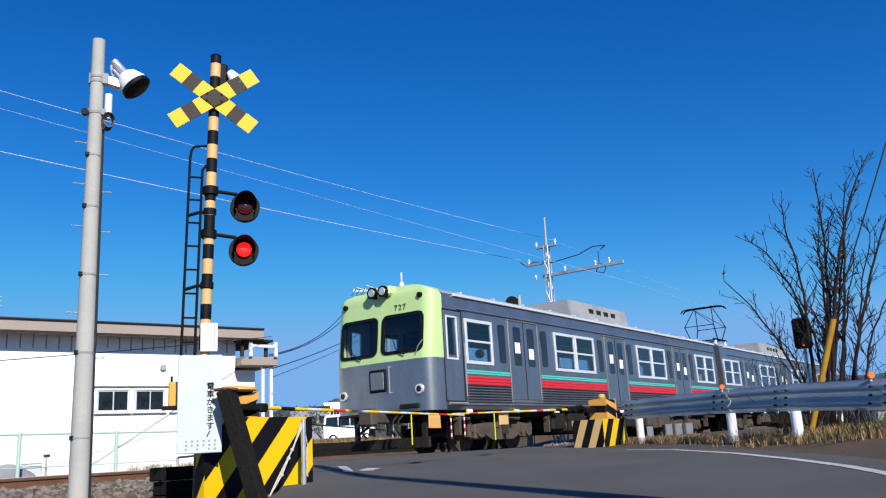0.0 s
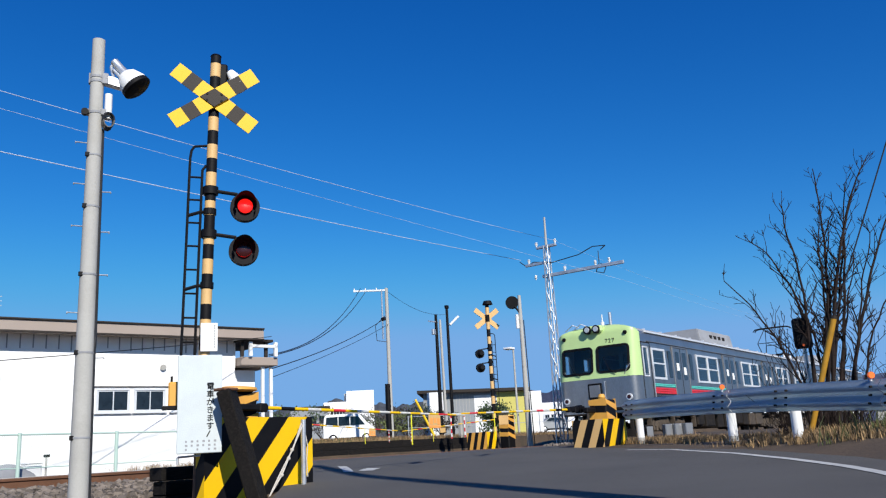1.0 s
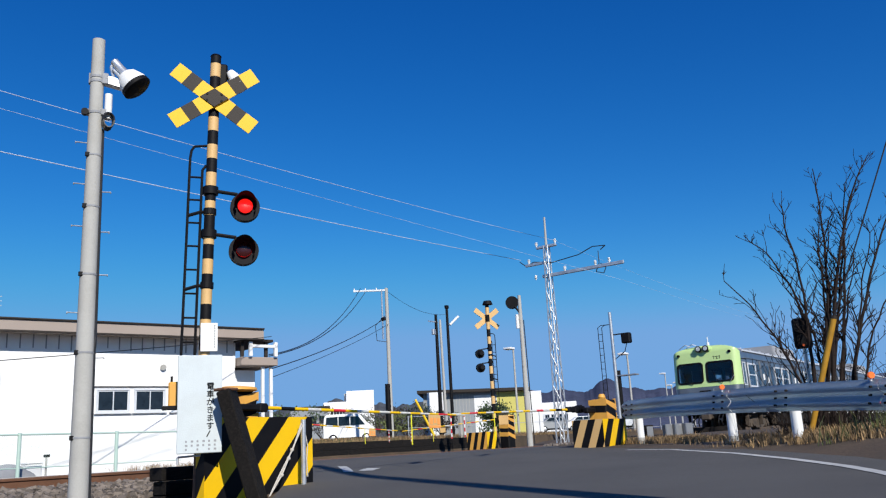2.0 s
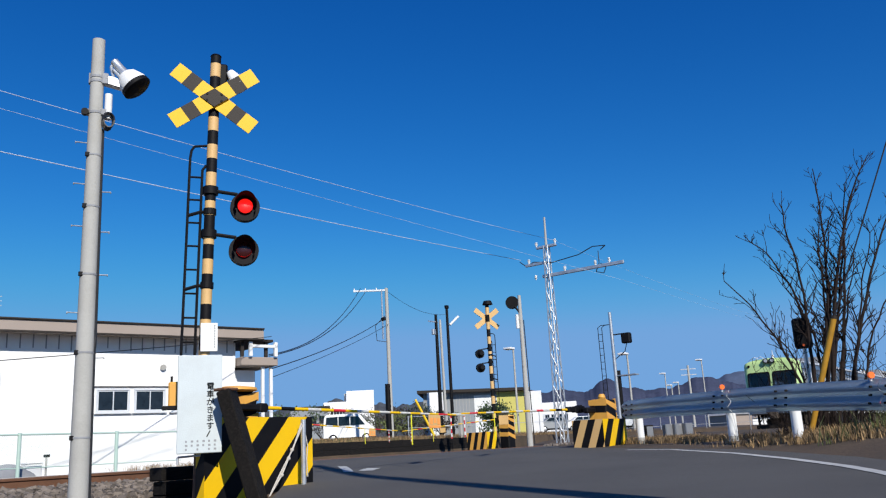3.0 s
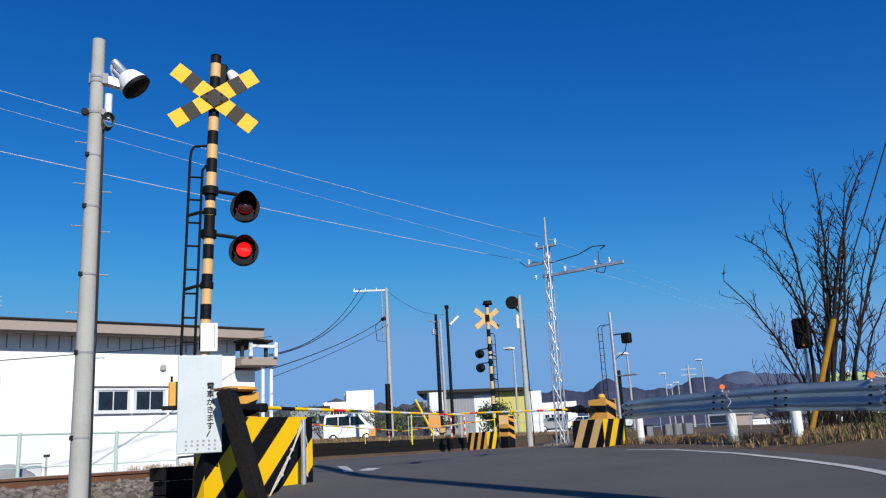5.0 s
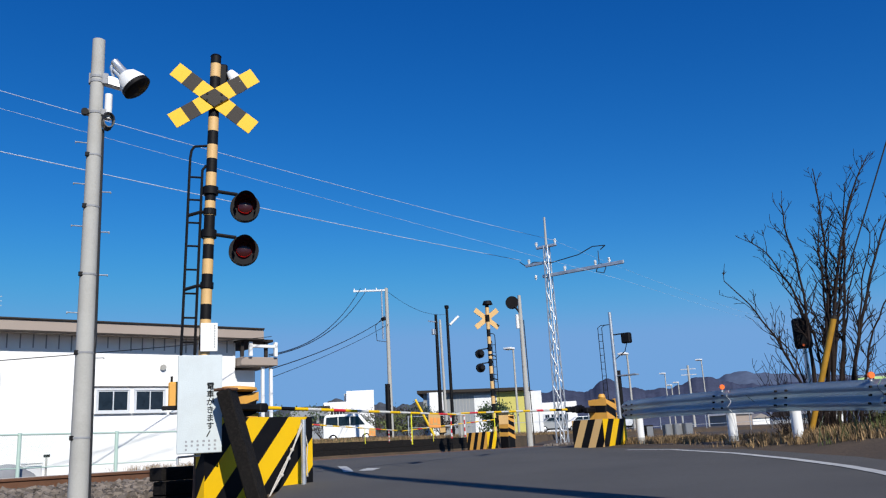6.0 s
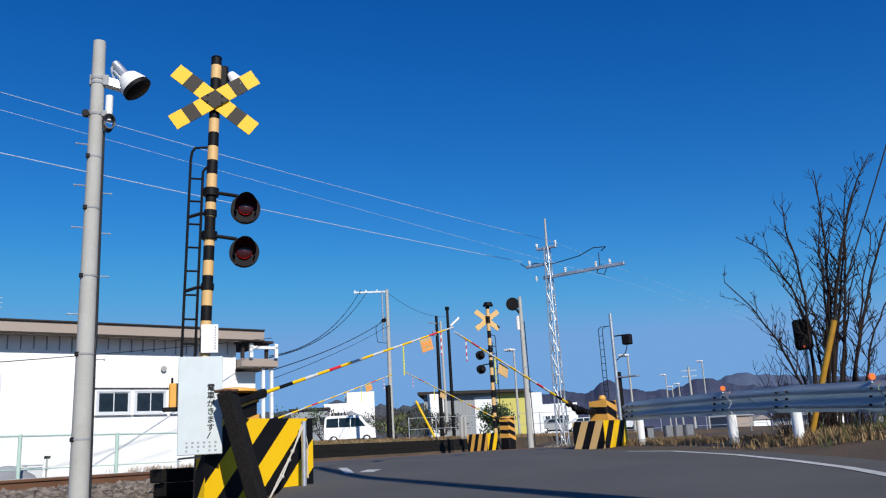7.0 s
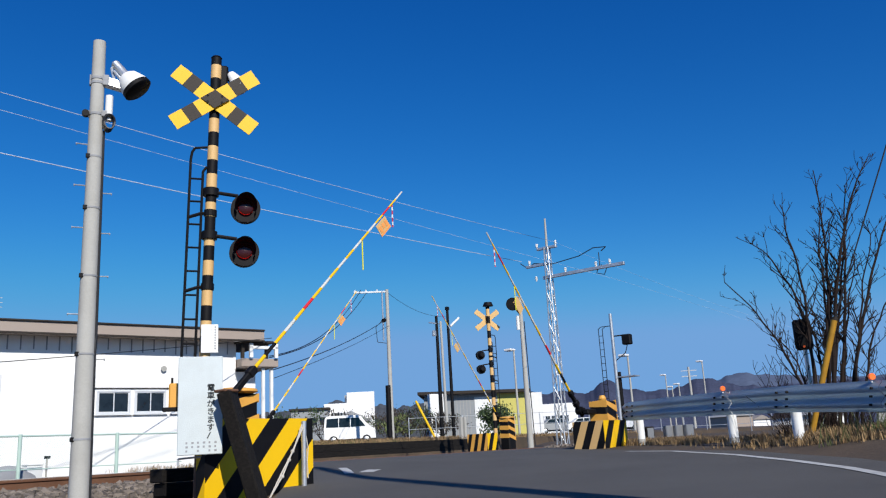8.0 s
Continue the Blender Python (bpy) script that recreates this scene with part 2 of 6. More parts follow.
    return bm


def tube(bm, a, b, r0, r1=None, seg=12, mi=0, caps=True):
    a, b = Vector(a), Vector(b)
    r1 = r0 if r1 is None else r1
    q = (b - a).to_track_quat("Z", "Y").to_matrix()
    ring = [q @ Vector((math.cos(2 * math.pi * i / seg), math.sin(2 * math.pi * i / seg), 0)) for i in range(seg)]
    lo = [bm.verts.new(a + v * r0) for v in ring]
    hi = [bm.verts.new(b + v * r1) for v in ring]
    fs = [bm.faces.new((lo[i], lo[(i + 1) % seg], hi[(i + 1) % seg], hi[i])) for i in range(seg)]
    if caps:
        fs += [bm.faces.new(lo[::-1]), bm.faces.new(hi)]
    for f in fs:
        f.material_index = mi
    return bm


def chain(bm, pts, r, seg=8, r_end=None):
    n = len(pts) - 1
    for i in range(n):
        ra = r if r_end is None else r + (r_end - r) * i / n
        rb = r if r_end is None else r + (r_end - r) * (i + 1) / n
        tube(bm, pts[i], pts[i + 1], ra, rb, seg, caps=(i in (0, n - 1)))
    return bm


def prism(bm, outline, y0, y1, axis="y", mi=0):
    """An outline of (a, b) pairs pushed along an axis: x -> (y, z), y -> (x, z), z -> (x, y)."""
    def place(a, b, c):
        return {"x": (c, a, b), "y": (a, c, b), "z": (a, b, c)}[axis]
    lo = [bm.verts.new(place(a, b, y0)) for a, b in outline]
    hi = [bm.verts.new(place(a, b, y1)) for a, b in outline]
    fs = [bm.faces.new(lo), bm.faces.new(hi[::-1])]
    k = len(lo)
    for i in range(k):
        fs.append(bm.faces.new((lo[i], lo[(i + 1) % k], hi[(i + 1) % k], hi[i])))
    for f in fs:
        f.material_index = mi
    return bm


def BM():
    return bmesh.new()


def sag(a, b, drop, n=16):
    a, b = Vector(a), Vector(b)
    return [a.lerp(b, i / n) - Vector((0, 0, drop * 4 * (i / n) * (1 - i / n))) for i in range(n + 1)]


def smooth01(v):
    v = max(0.0, min(1.0, v))
    return v * v * (3 - 2 * v)


# ---- ground ----
def road_z(x, y):
    near = -0.065 + 0.0265 * min(x, 6) + 0.004 * y
    if y < 1:
        return near + (-0.058 - near) * smooth01((y + 5.0) / 4.0)
    return -0.058 - 0.05 * smooth01((y - 1) / 4)


def road_edges(y):
    """Left and right edge of the road at y."""
    if y > 4:
        return 0.6 - (y - 4) * 1.4, 10.0 + (y - 4) * 2.0
    left = float(np.interp(y, (-40, -21, -13, -10.5, -4.5, 4), (-75, -36, -18.5, -13.4, -7.2, 0.6)))
    right = float(np.interp(y, (-40, -14, -11.8, -10.4, -8.5, -6.3, -4.5, 4), (-60, -14, -8.6, -5.6, -3.1, -1.5, -0.1, 10.0)))
    return left, right


def ground_z(x, y):
    z = road_z(x, y)
    a, b = road_edges(y)
    if y < -1.6:
        right = smooth01((x - b - 0.1) / 1.5)
        z += (max(-0.07, z) - z) * right
        if x < a:
            z -= 0.10 * smooth01((a - x) / 0.6)
    elif y < 2.4:
        z -= 0.22 * max(smooth01((a - x) / 0.3), smooth01((x - b) / 0.3))
    # the bank beyond the cross lane
    if y > 8.45:
        k = smooth01((x - 4.2) / 1.2)
        z += k * (0.5 + 0.028 * min(y - 8.5, 24) + 0.004 * max(0, y - 33))
    elif x > b and y > 3:
        z += 0.25 * smooth01((x - b - 0.5) / 4) * smooth01((y - 3) / 3)
    return z


def build_ground():
    xs = sorted({-3000, -1200, -500, -200, -100, -60, -40, -28, 70, 90, 130, 200, 400, 900, 2000, 4000} | {round(-20 + 0.5 * i, 2) for i in range(170)})
    ys = sorted({8.35, 8.5} | {-3000, -1000, -400, -150, -70, -40, -28, 46, 55, 70, 100, 160, 300, 700, 1500, 4000} | {round(-20 + 0.4 * i, 2) for i in range(160)})
    verts = [(x, y, ground_z(x, y) - (0.03 if road_edges(y)[0] - 0.1 < x < road_edges(y)[1] + 0.1 and -22 < y < 8.4 else 0) + (noise.noise((x * 1.3, y * 1.3, 0)) * 0.02)) for y in ys for x in xs]
    w = len(xs)
    faces = [(j * w + i, j * w + i + 1, (j + 1) * w + i + 1, (j + 1) * w + i) for j in range(len(ys) - 1) for i in range(w - 1)]
    me = bpy.data.meshes.new("ground")
    me.from_pydata(verts, [], faces)
    me.materials.append(M["soil"])
    me.shade_smooth()
    tagged(new("ground", me), "bare brown winter soil with dead grass patches", "ground", kind="structure")
    # the road: a sheet with a thick edge, laid over the ground
    bm = BM()
    rows = []
    for j in range(69):
        y = -21 + j * 0.43
        a, b = road_edges(y)
        rows.append([bm.verts.new((a + (b - a) * i / 24, y, road_z(a + (b - a) * i / 24, y) + 0.012)) for i in range(25)])
    for r0, r1 in zip(rows, rows[1:]):
        for i in range(24):
            bm.faces.new((r0[i], r0[i + 1], r1[i + 1], r1[i]))
    ext = bmesh.ops.extrude_face_region(bm, geom=list(bm.faces))
    bmesh.ops.translate(bm, vec=(0, 0, -0.25), verts=[g for g in ext["geom"] if isinstance(g, bmesh.types.BMVert)])
    tagged(part("road", bm, M["asphalt"], smooth=False), "worn grey asphalt lane climbing over the railway", "road", kind="structure")


def ribbon(name, pts, width, material, label, lift=0.017, parent=None):
    bm = BM()
    pv = None
    for i, (x, y) in enumerate(pts):
        x2, y2 = pts[min(i + 1, len(pts) - 1)]
        x1, y1 = pts[max(i - 1, 0)]
        d = Vector((x2 - x1, y2 - y1)).normalized() * width / 2
        row = [bm.verts.new((x + s * -d.y, y + s * d.x, road_z(x + s * -d.y, y + s * d.x) + lift)) for s in (-1, 1)]
        if pv:
            bm.faces.new((*pv, *row[::-1]))
        pv = row
    return tagged(part(name, bm, material), label, "road marking", kind="structure")


build_ground()


# ---- railway ----
def build_track():
    for y in (-0.5335, 0.5335):
        bm = BM()
        prof = [(-0.06, -0.19), (0.06, -0.19), (0.06, -0.178), (0.012, -0.165), (0.01, -0.08), (0.032, -0.07), (0.032, -0.045), (0.026, -0.04), (-0.026, -0.04), (-0.032, -0.045), (-0.032, -0.07), (-0.01, -0.08), (-0.012, -0.165), (-0.06, -0.178)]
        prism(bm, [(y + a, b) for a, b in prof], -70, 300, "x")
        bm.normal_update()
        for f in bm.faces:
            if f.normal.z > 0.9 and f.calc_center_median().z > -0.042:
                f.material_index = 1
        tagged(part("rail", bm, [M["rail"], M["railtop"]]), "rusty steel running rail with a polished head", "rail", "running rails", "structure")
    bm = BM()
    for i in range(-60, 200):
        x = i * 0.62
        if -6.5 < x < 7:
            continue
        box(bm, x - 0.1, x + 0.1, -1.05, 1.05, -0.33, -0.195)
    tagged(part("sleepers", bm, M["sleeper"]), "dark tarred timber sleepers in the ballast", "sleeper", kind="stuff")
    # loose stones
    rng = random.Random(4)
    verts, faces = [], []
    base = [(-1, -1, -0.8), (1, -1, -0.6), (1, 1, -0.8), (-1, 1, -0.7), (-0.7, -0.6, 0.8), (0.8, -0.7, 0.6), (0.6, 0.8, 0.9), (-0.8, 0.7, 0.6)]
    fc = [(0, 3, 2, 1), (4, 5, 6, 7), (0, 1, 5, 4), (1, 2, 6, 5), (2, 3, 7, 6), (3, 0, 4, 7)]
    for k in range(26000):
        x = rng.uniform(-13.5, -4) if k < 20000 else rng.uniform(3, 26)
        y = rng.uniform(-3.5, 2.6) if k < 20000 else rng.uniform(-2.4, 2.4)
        a, b = road_edges(y)
        if a - 0.15 < x < b + 0.15:
            continue
        if min(abs(y - 0.5335), abs(y + 0.5335)) < 0.1:
            continue
        s = rng.uniform(0.02, 0.045)
        e = Euler((rng.uniform(0, 6), rng.uniform(0, 6), rng.uniform(0, 6))).to_matrix()
        z = -0.235 - 0.07 * max(0, abs(y) - 1.2) + rng.uniform(-0.02, 0.035)
        if y < -1.9:
            z = max(z, ground_z(x, y) + rng.uniform(0.0, 0.03))
        o = len(verts)
        for v in base:
            p = e @ (Vector(v) * s)
            verts.append((x + p.x, y + p.y, z + p.z))
        faces += [tuple(o + i for i in f) for f in fc]
    me = bpy.data.meshes.new("ballast")
    me.from_pydata(verts, [], faces)
    me.materials.append(M["ballast"])
    tagged(new("ballast", me), "grey-brown crushed stone ballast between the rails", "ballast", kind="stuff")
    bm = BM()
    prism(bm, [(-2.6, -0.45), (2.6, -0.45), (1.5, -0.26), (-1.5, -0.26)], -70, -6.9, "x")
    prism(bm, [(-2.6, -0.45), (2.6, -0.45), (1.5, -0.26), (-1.5, -0.26)], 7.6, 300, "x")
    tagged(part("ballast_bed", bm, M["soil"]), "brown stony bed under the track", "ballast", kind="structure")


build_track()


# ---- the two-car electric train ----
CAR_L, HALF_W, Z_SILL, Z_EAVE, Z_TOP = 18.0, 1.4, 0.87, 3.42, 3.67
DOORS = (3.62, 8.86, 14.1)
NOSE = -0.22


def section(hw, sill, eave, top, n=7):
    """Half outline of the body from the sill up over the roof, as (y, z)."""
    right = [(-hw + 0.05, sill), (-hw, sill + 0.12), (-hw, 2.4), (-hw + 0.035, eave - 0.1)]
    arc = [(-(hw - 0.035) * math.cos(a), eave - 0.1 + (top - eave + 0.1) * math.sin(a)) for a in [math.pi / 2 * i / n for i in range(1, n + 1)]]
    left = [(-y, z) for y, z in (right + arc[:-1])[::-1]]
    return right + arc + left


def loft(bm, rows, close_ends=True):
    rings = [[bm.verts.new(p) for p in r] for r in rows]
    n = len(rings[0])
    for a, b in zip(rings, rings[1:]):
        for i in range(n):
            bm.faces.new((a[i], a[(i + 1) % n], b[(i + 1) % n], b[i]))
    if close_ends:
        bm.faces.new(rings[0])
        bm.faces.new(rings[-1][::-1])
    return bm


def nose_x(y, z):
    """How far the cab front lies behind its foremost line: folded at the middle, raked back above the sill, round at the corners."""
    x = 0.035 * abs(y) / HALF_W + 0.17 * max(0, z - 1.95) / 1.5
    edge = max(0, abs(y) - (HALF_W - 0.30)) / 0.30
    x += 0.30 * (1 - math.sqrt(max(0, 1 - min(1, edge) ** 2)))
    top = max(0, z - (Z_TOP - 0.28)) / 0.28
    return x + 0.26 * (1 - math.sqrt(max(0, 1 - min(1, top) ** 2)))


def front_patch(bm, y0, y1, z0, z1, off, mi=0, ny=6, nz=5, corner=0.0):
    """A panel that follows the cab front, off metres before it."""
    rows = []
    for j in range(nz + 1):
        z = z0 + (z1 - z0) * j / nz
        inset = 0.0
        dz = min(z - z0, z1 - z)
        if corner and dz < corner:
            inset = corner - math.sqrt(max(0, corner ** 2 - (corner - dz) ** 2))
        rows.append([bm.verts.new((nose_x(y, z) - off, y, z)) for y in [y0 + inset + (y1 - y0 - 2 * inset) * i / ny for i in range(ny + 1)]])
    for a, b in zip(rows, rows[1:]):
        for i in range(ny):
            f = bm.faces.new((a[i], a[i + 1], b[i + 1], b[i]))
            f.material_index = mi
    ext = bmesh.ops.extrude_face_region(bm, geom=[f for f in bm.faces if f.material_index == mi and f.is_valid and all(v in {w for r in rows for w in r} for v in f.verts)])
    bmesh.ops.translate(bm, vec=(off + 0.02, 0, 0), verts=[g for g in ext["geom"] if isinstance(g, bmesh.types.BMVert)])
    return bm


def rounded(x0, x1, z0, z1, r, n=4):
    pts = []
    for cx, cz, a0 in ((x1 - r, z1 - r, 0), (x0 + r, z1 - r, 90), (x0 + r, z0 + r, 180), (x1 - r, z0 + r, 270)):
        for i in range(n + 1):
            a = radians(a0 + 90 * i / n)
            pts.append((cx + r * math.cos(a), cz + r * math.sin(a)))
    return pts


def side_panel(bm, side, x0, x1, z0, z1, out, depth=0.03, r=0.04, mi=0):
    y = side * (HALF_W + out)
    return prism(bm, rounded(x0, x1, z0, z1, r), y, y - side * depth, "y", mi)


def ring_panel(bm, side, x0, x1, z0, z1, w, out, depth, r=0.03):
    """A frame of four bars on the body side."""
    y0, y1 = sorted((side * (HALF_W + out), side * (HALF_W + out - depth)))
    box(bm, x0, x1, y0, y1, z0, z0 + w, 0.006)
    box(bm, x0, x1, y0, y1, z1 - w, z1, 0.006)
    box(bm, x0, x0 + w, y0, y1, z0 + w, z1 - w, 0.006)
    box(bm, x1 - w, x1, y0, y1, z0 + w, z1 - w, 0.006)


def car_window(car, side, x0, x1, double):
    z0, z1 = 1.87, 2.88
    panes = [(x0, x1)] if not double else [(x0, (x0 + x1) / 2 - 0.01), ((x0 + x1) / 2 + 0.01, x1)]
    for a, b in panes:
        bm = BM()
        ring_panel(bm, side, a, b, z0, z1, 0.075, 0.022, 0.05)
        y0, y1 = sorted((side * (HALF_W + 0.018), side * (HALF_W - 0.02)))
        box(bm, a + 0.07, b - 0.07, y0, y1, 2.36, 2.41, 0.005)
        w = part("window", bm, M["frame"], car, "pale aluminium-framed drop window")
        bm = BM()
        side_panel(bm, side, a + 0.07, b - 0.07, z0 + 0.07, 2.37, 0.004, 0.012, 0.01)
        part("pane", bm, M["clear"], w).visible_shadow = False
        bm = BM()
        side_panel(bm, side, a + 0.07, b - 0.07, 2.40, z1 - 0.07, 0.009, 0.012, 0.01)
        part("pane", bm, M["clear"], w).visible_shadow = False


def car_door(car, side, c, notice=True):
    for s in (-1, 1):
        a, b = sorted((c + s * 0.012, c + s * 0.65))
        bm = BM()
        side_panel(bm, side, a, b, 1.12, 2.98, 0.006, 0.03, 0.02)
        d = part("door", bm, M["steel"], car, "plain stainless sliding door leaf")
        bm = BM()
        side_panel(bm, side, c + s * 0.32 - 0.17, c + s * 0.32 + 0.17, 1.92, 2.86, 0.010, 0.02, 0.06)
        part("pane", bm, M["pane"], d)
        bm = BM()
        side_panel(bm, side, c + s * 0.32 - 0.12, c + s * 0.32 + 0.12, 2.22 - 0.12 * (s > 0), 2.48 - 0.12 * (s > 0), 0.013, 0.008, 0.01)
        part("notice", bm, M["paper"], d, "white paper notice")
    bm = BM()
    y0, y1 = sorted((side * (HALF_W + 0.02), side * (HALF_W - 0.02)))
    box(bm, c - 0.72, c + 0.72, y0, y1, 2.99, 3.03, 0.006)
    box(bm, c - 0.72, c - 0.66, y0, y1, 1.1, 2.985, 0.006)
    box(bm, c + 0.66, c + 0.72, y0, y1, 1.1, 2.985, 0.006)
    box(bm, c - 0.72, c + 0.72, y0, y1, 1.04, 1.095, 0.006)
    part("door_frame", bm, M["steel_dark"], car)
    bm = BM()
    box(bm, c - 0.012, c + 0.012, *sorted((side * (HALF_W + 0.012), side * (HALF_W - 0.01))), 1.12, 2.98)
    part("door_seal", bm, M["under"], car)


def bogie(car, cx):
    for side in (-1, 1):
        bm = BM()
        y0, y1 = sorted((side * 0.86, side * 1.02))
        prism(bm, [(cx - 1.35, 0.42), (cx - 0.8, 0.36), (cx - 0.45, 0.22), (cx + 0.45, 0.22), (cx + 0.8, 0.36), (cx + 1.35, 0.42), (cx + 1.35, 0.56), (cx + 0.6, 0.62), (cx - 0.6, 0.62), (cx - 1.35, 0.56)], y0, y1, "y")
        for k in (-1.05, 1.05):
            box(bm, cx + k - 0.17, cx + k + 0.17, y0 - 0.03, y1 + 0.03, 0.24, 0.56, 0.03)
            tube(bm, (cx + k, side * 1.0, 0.39), (cx + k, side * 1.1, 0.39), 0.13, 0.11, 14)
            for j in (-0.27, 0.27):
                tube(bm, (cx + k + j, side * 0.94, 0.3), (cx + k + j, side * 0.94, 0.66), 0.075, seg=10)
        for k in (-0.24, 0.24):
            tube(bm, (cx + k, side * 0.94, 0.5), (cx + k, side * 0.94, 0.86), 0.12, seg=12)
        part("bogie_frame", bm, M["bogie"], car, "dusty brown bogie side frame with springs")
    wheels = []
    for k in (-1.05, 1.05):
        bm = BM()
        tube(bm, (0, -0.8, 0), (0, 0.8, 0), 0.07, seg=12)
        for s in (-1, 1):
            tube(bm, (0, s * 0.47, 0), (0, s * 0.60, 0), 0.43, 0.42, 28)
            tube(bm, (0, s * 0.45, 0), (0, s * 0.475, 0), 0.455, seg=28)
            tube(bm, (0, s * 0.60, 0), (0, s * 0.66, 0), 0.16, 0.13, 16)
        for a in range(4):
            ang = a * math.pi / 2
            for s in (-1, 1):
                tube(bm, (0.28 * math.cos(ang), s * 0.59, 0.28 * math.sin(ang)), (0.28 * math.cos(ang), s * 0.615, 0.28 * math.sin(ang)), 0.06, seg=8)
        w = part("wheelset", bm, M["bogie"], car, "dull steel wheelset with axle", True)
        w.matrix_basis = pose(cx + k, 0, 0.39)
        wheels.append((w, cx + k))
    return wheels


WINDOWS = {True: ((1.1, 2.2), (5.16, 7.46), (10.4, 12.68), (15.55, 17.45)), False: ((0.35, 2.3), (5.16, 7.46), (10.4, 12.68), (15.55, 17.45))}


def carve(bm, cutters, name, materials, parent, label):
    """Cut closed meshes out of a closed mesh and link the result as one part."""
    obs = []
    for b in (bm, *cutters):
        bmesh.ops.recalc_face_normals(b, faces=b.faces)
        me = bpy.data.meshes.new(name)
        b.to_mesh(me)
        b.free()
        for m in materials:
            me.materials.append(m)
        obs.append(new(name, me))
    for c in obs[1:]:
        mod = obs[0].modifiers.new("cut", "BOOLEAN")
        mod.operation, mod.object, mod.solver = "DIFFERENCE", c, "EXACT"
    bpy.context.view_layer.update()
    me = bpy.data.meshes.new_from_object(obs[0].evaluated_get(bpy.context.evaluated_depsgraph_get()))
    for o in obs:
        bpy.data.objects.remove(o)
    me.shade_smooth()
    me.set_sharp_from_angle(angle=radians(38))
    ob = new(name, me)
    ob.parent = parent
    return tagged(ob, label)


def build_car(number, cab_front):
    car = new("train_car")
    car.rotation_mode = "QUATERNION"
    # body shell: a hollow section with its windows cut right through
    bm = BM()
    sec = section(HALF_W, Z_SILL, Z_EAVE, Z_TOP)
    inner = section(HALF_W - 0.05, Z_SILL + 0.12, Z_EAVE - 0.05, Z_TOP - 0.05)
    x0 = 0.27 if cab_front else 0.15
    loft(bm, [[(x, y, z) for y, z in sec] for x in (x0, CAR_L - 0.2)] + [[(CAR_L - 0.12, y * 0.97, z) for y, z in sec]])
    bm.normal_update()
    for f in bm.faces:
        f.material_index = 1 if f.calc_center_median().z > Z_EAVE else 0
    cave = BM()
    loft(cave, [[(x, y, z) for y, z in inner] for x in (x0 - 0.3 if cab_front else x0 + 0.08, CAR_L - 0.3)])
    for f in cave.faces:
        f.material_index = 2
    holes = BM()
    for a, b in WINDOWS[cab_front]:
        box(holes, a + 0.03, b - 0.03, -2, 2, 1.9, 2.85)
    if cab_front:
        box(holes, 0.4, 0.72, -2, 2, 1.98, 2.84)
    carve(bm, (cave, holes), "body", [M["steel"], M["roofgrey"], M["lining"]], car, "ribbed stainless steel car body")
    for side in (-1, 1):
        for a, b in ((2.2 if cab_front else 0.4, 2.9), (4.5, 8.1), (9.7, 13.3), (14.9, CAR_L - 0.4)):
            bm = BM()
            box(bm, a, b, *sorted((side * 0.86, side * 1.33)), 1.2, 1.46, 0.05)
            box(bm, a, b, *sorted((side * 1.2, side * 1.33)), 1.47, 1.98, 0.05)
            part("bench_seat", bm, M["seat"], car, "dark blue moquette bench")
    bm = BM()
    box(bm, x0 + 0.1, CAR_L - 0.3, -1.3, 1.3, 1.0, 1.08)
    part("floor", bm, M["under"], car)
    for y in (-0.55, 0.55):
        bm = BM()
        tube(bm, (1.5, y, 2.75), (CAR_L - 0.5, y, 2.75), 0.016, seg=6)
        part("grab_rail", bm, M["galv"], car)
    # gutter and corrugations
    for side in (-1, 1):
        bm = BM()
        y0, y1 = sorted((side * (HALF_W - 0.06), side * (HALF_W + 0.012)))
        box(bm, 0.75, CAR_L - 0.15, y0, y1, Z_EAVE - 0.075, Z_EAVE - 0.01, 0.008)
        part("gutter", bm, M["frame"], car, "pale rain gutter along the roof edge")
        bm = BM()
        y0, y1 = sorted((side * (HALF_W - 0.03), side * (HALF_W + 0.014)))
        box(bm, 0.85, CAR_L - 0.15, y0, y1, 3.06, 3.085, 0.006)
        box(bm, 0.6, CAR_L - 0.15, y0, y1, Z_SILL + 0.1, Z_SILL + 0.14, 0.006)
        part("moulding", bm, M["steel_dark"], car)
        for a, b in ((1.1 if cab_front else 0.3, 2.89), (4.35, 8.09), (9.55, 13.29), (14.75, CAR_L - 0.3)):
            # dark sheet put behind the ridges as the shade of the grooves
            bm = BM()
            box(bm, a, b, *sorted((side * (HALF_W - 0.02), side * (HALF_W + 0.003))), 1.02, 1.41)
            part("groove_shade_sheet", bm, M["under"], car)
            bm = BM()
            for i in range(6):
                z = 1.04 + i * 0.061
                box(bm, a, b, y0, y1, z, z + 0.032, 0.01)
            part("corrugation", bm, M["steel"], car, "dark grooved lower side panel")
            for i in range(3):
                bm = BM()
                box(bm, a, b, y0, y1 + 0.002, 1.415 + i * 0.066, 1.477 + i * 0.066, 0.012)
                part("stripe", bm, M["red"], car, "bright red ribbed stripe")
            for i in range(2):
                bm = BM()
                box(bm, a, b, y0, y1 + 0.002, 1.642 + i * 0.05, 1.688 + i * 0.05, 0.01)
                part("stripe", bm, M["teal"], car, "teal green ribbed stripe")
        for c in range(9):
            bm = BM()
            box(bm, 1.0 + c * 1.95, 1.2 + c * 1.95, *sorted((side * 1.38, side * 1.43)), 0.80, 0.88, 0.008)
            part("jacking_plate", bm, M["white"], car, "small white jacking plate")
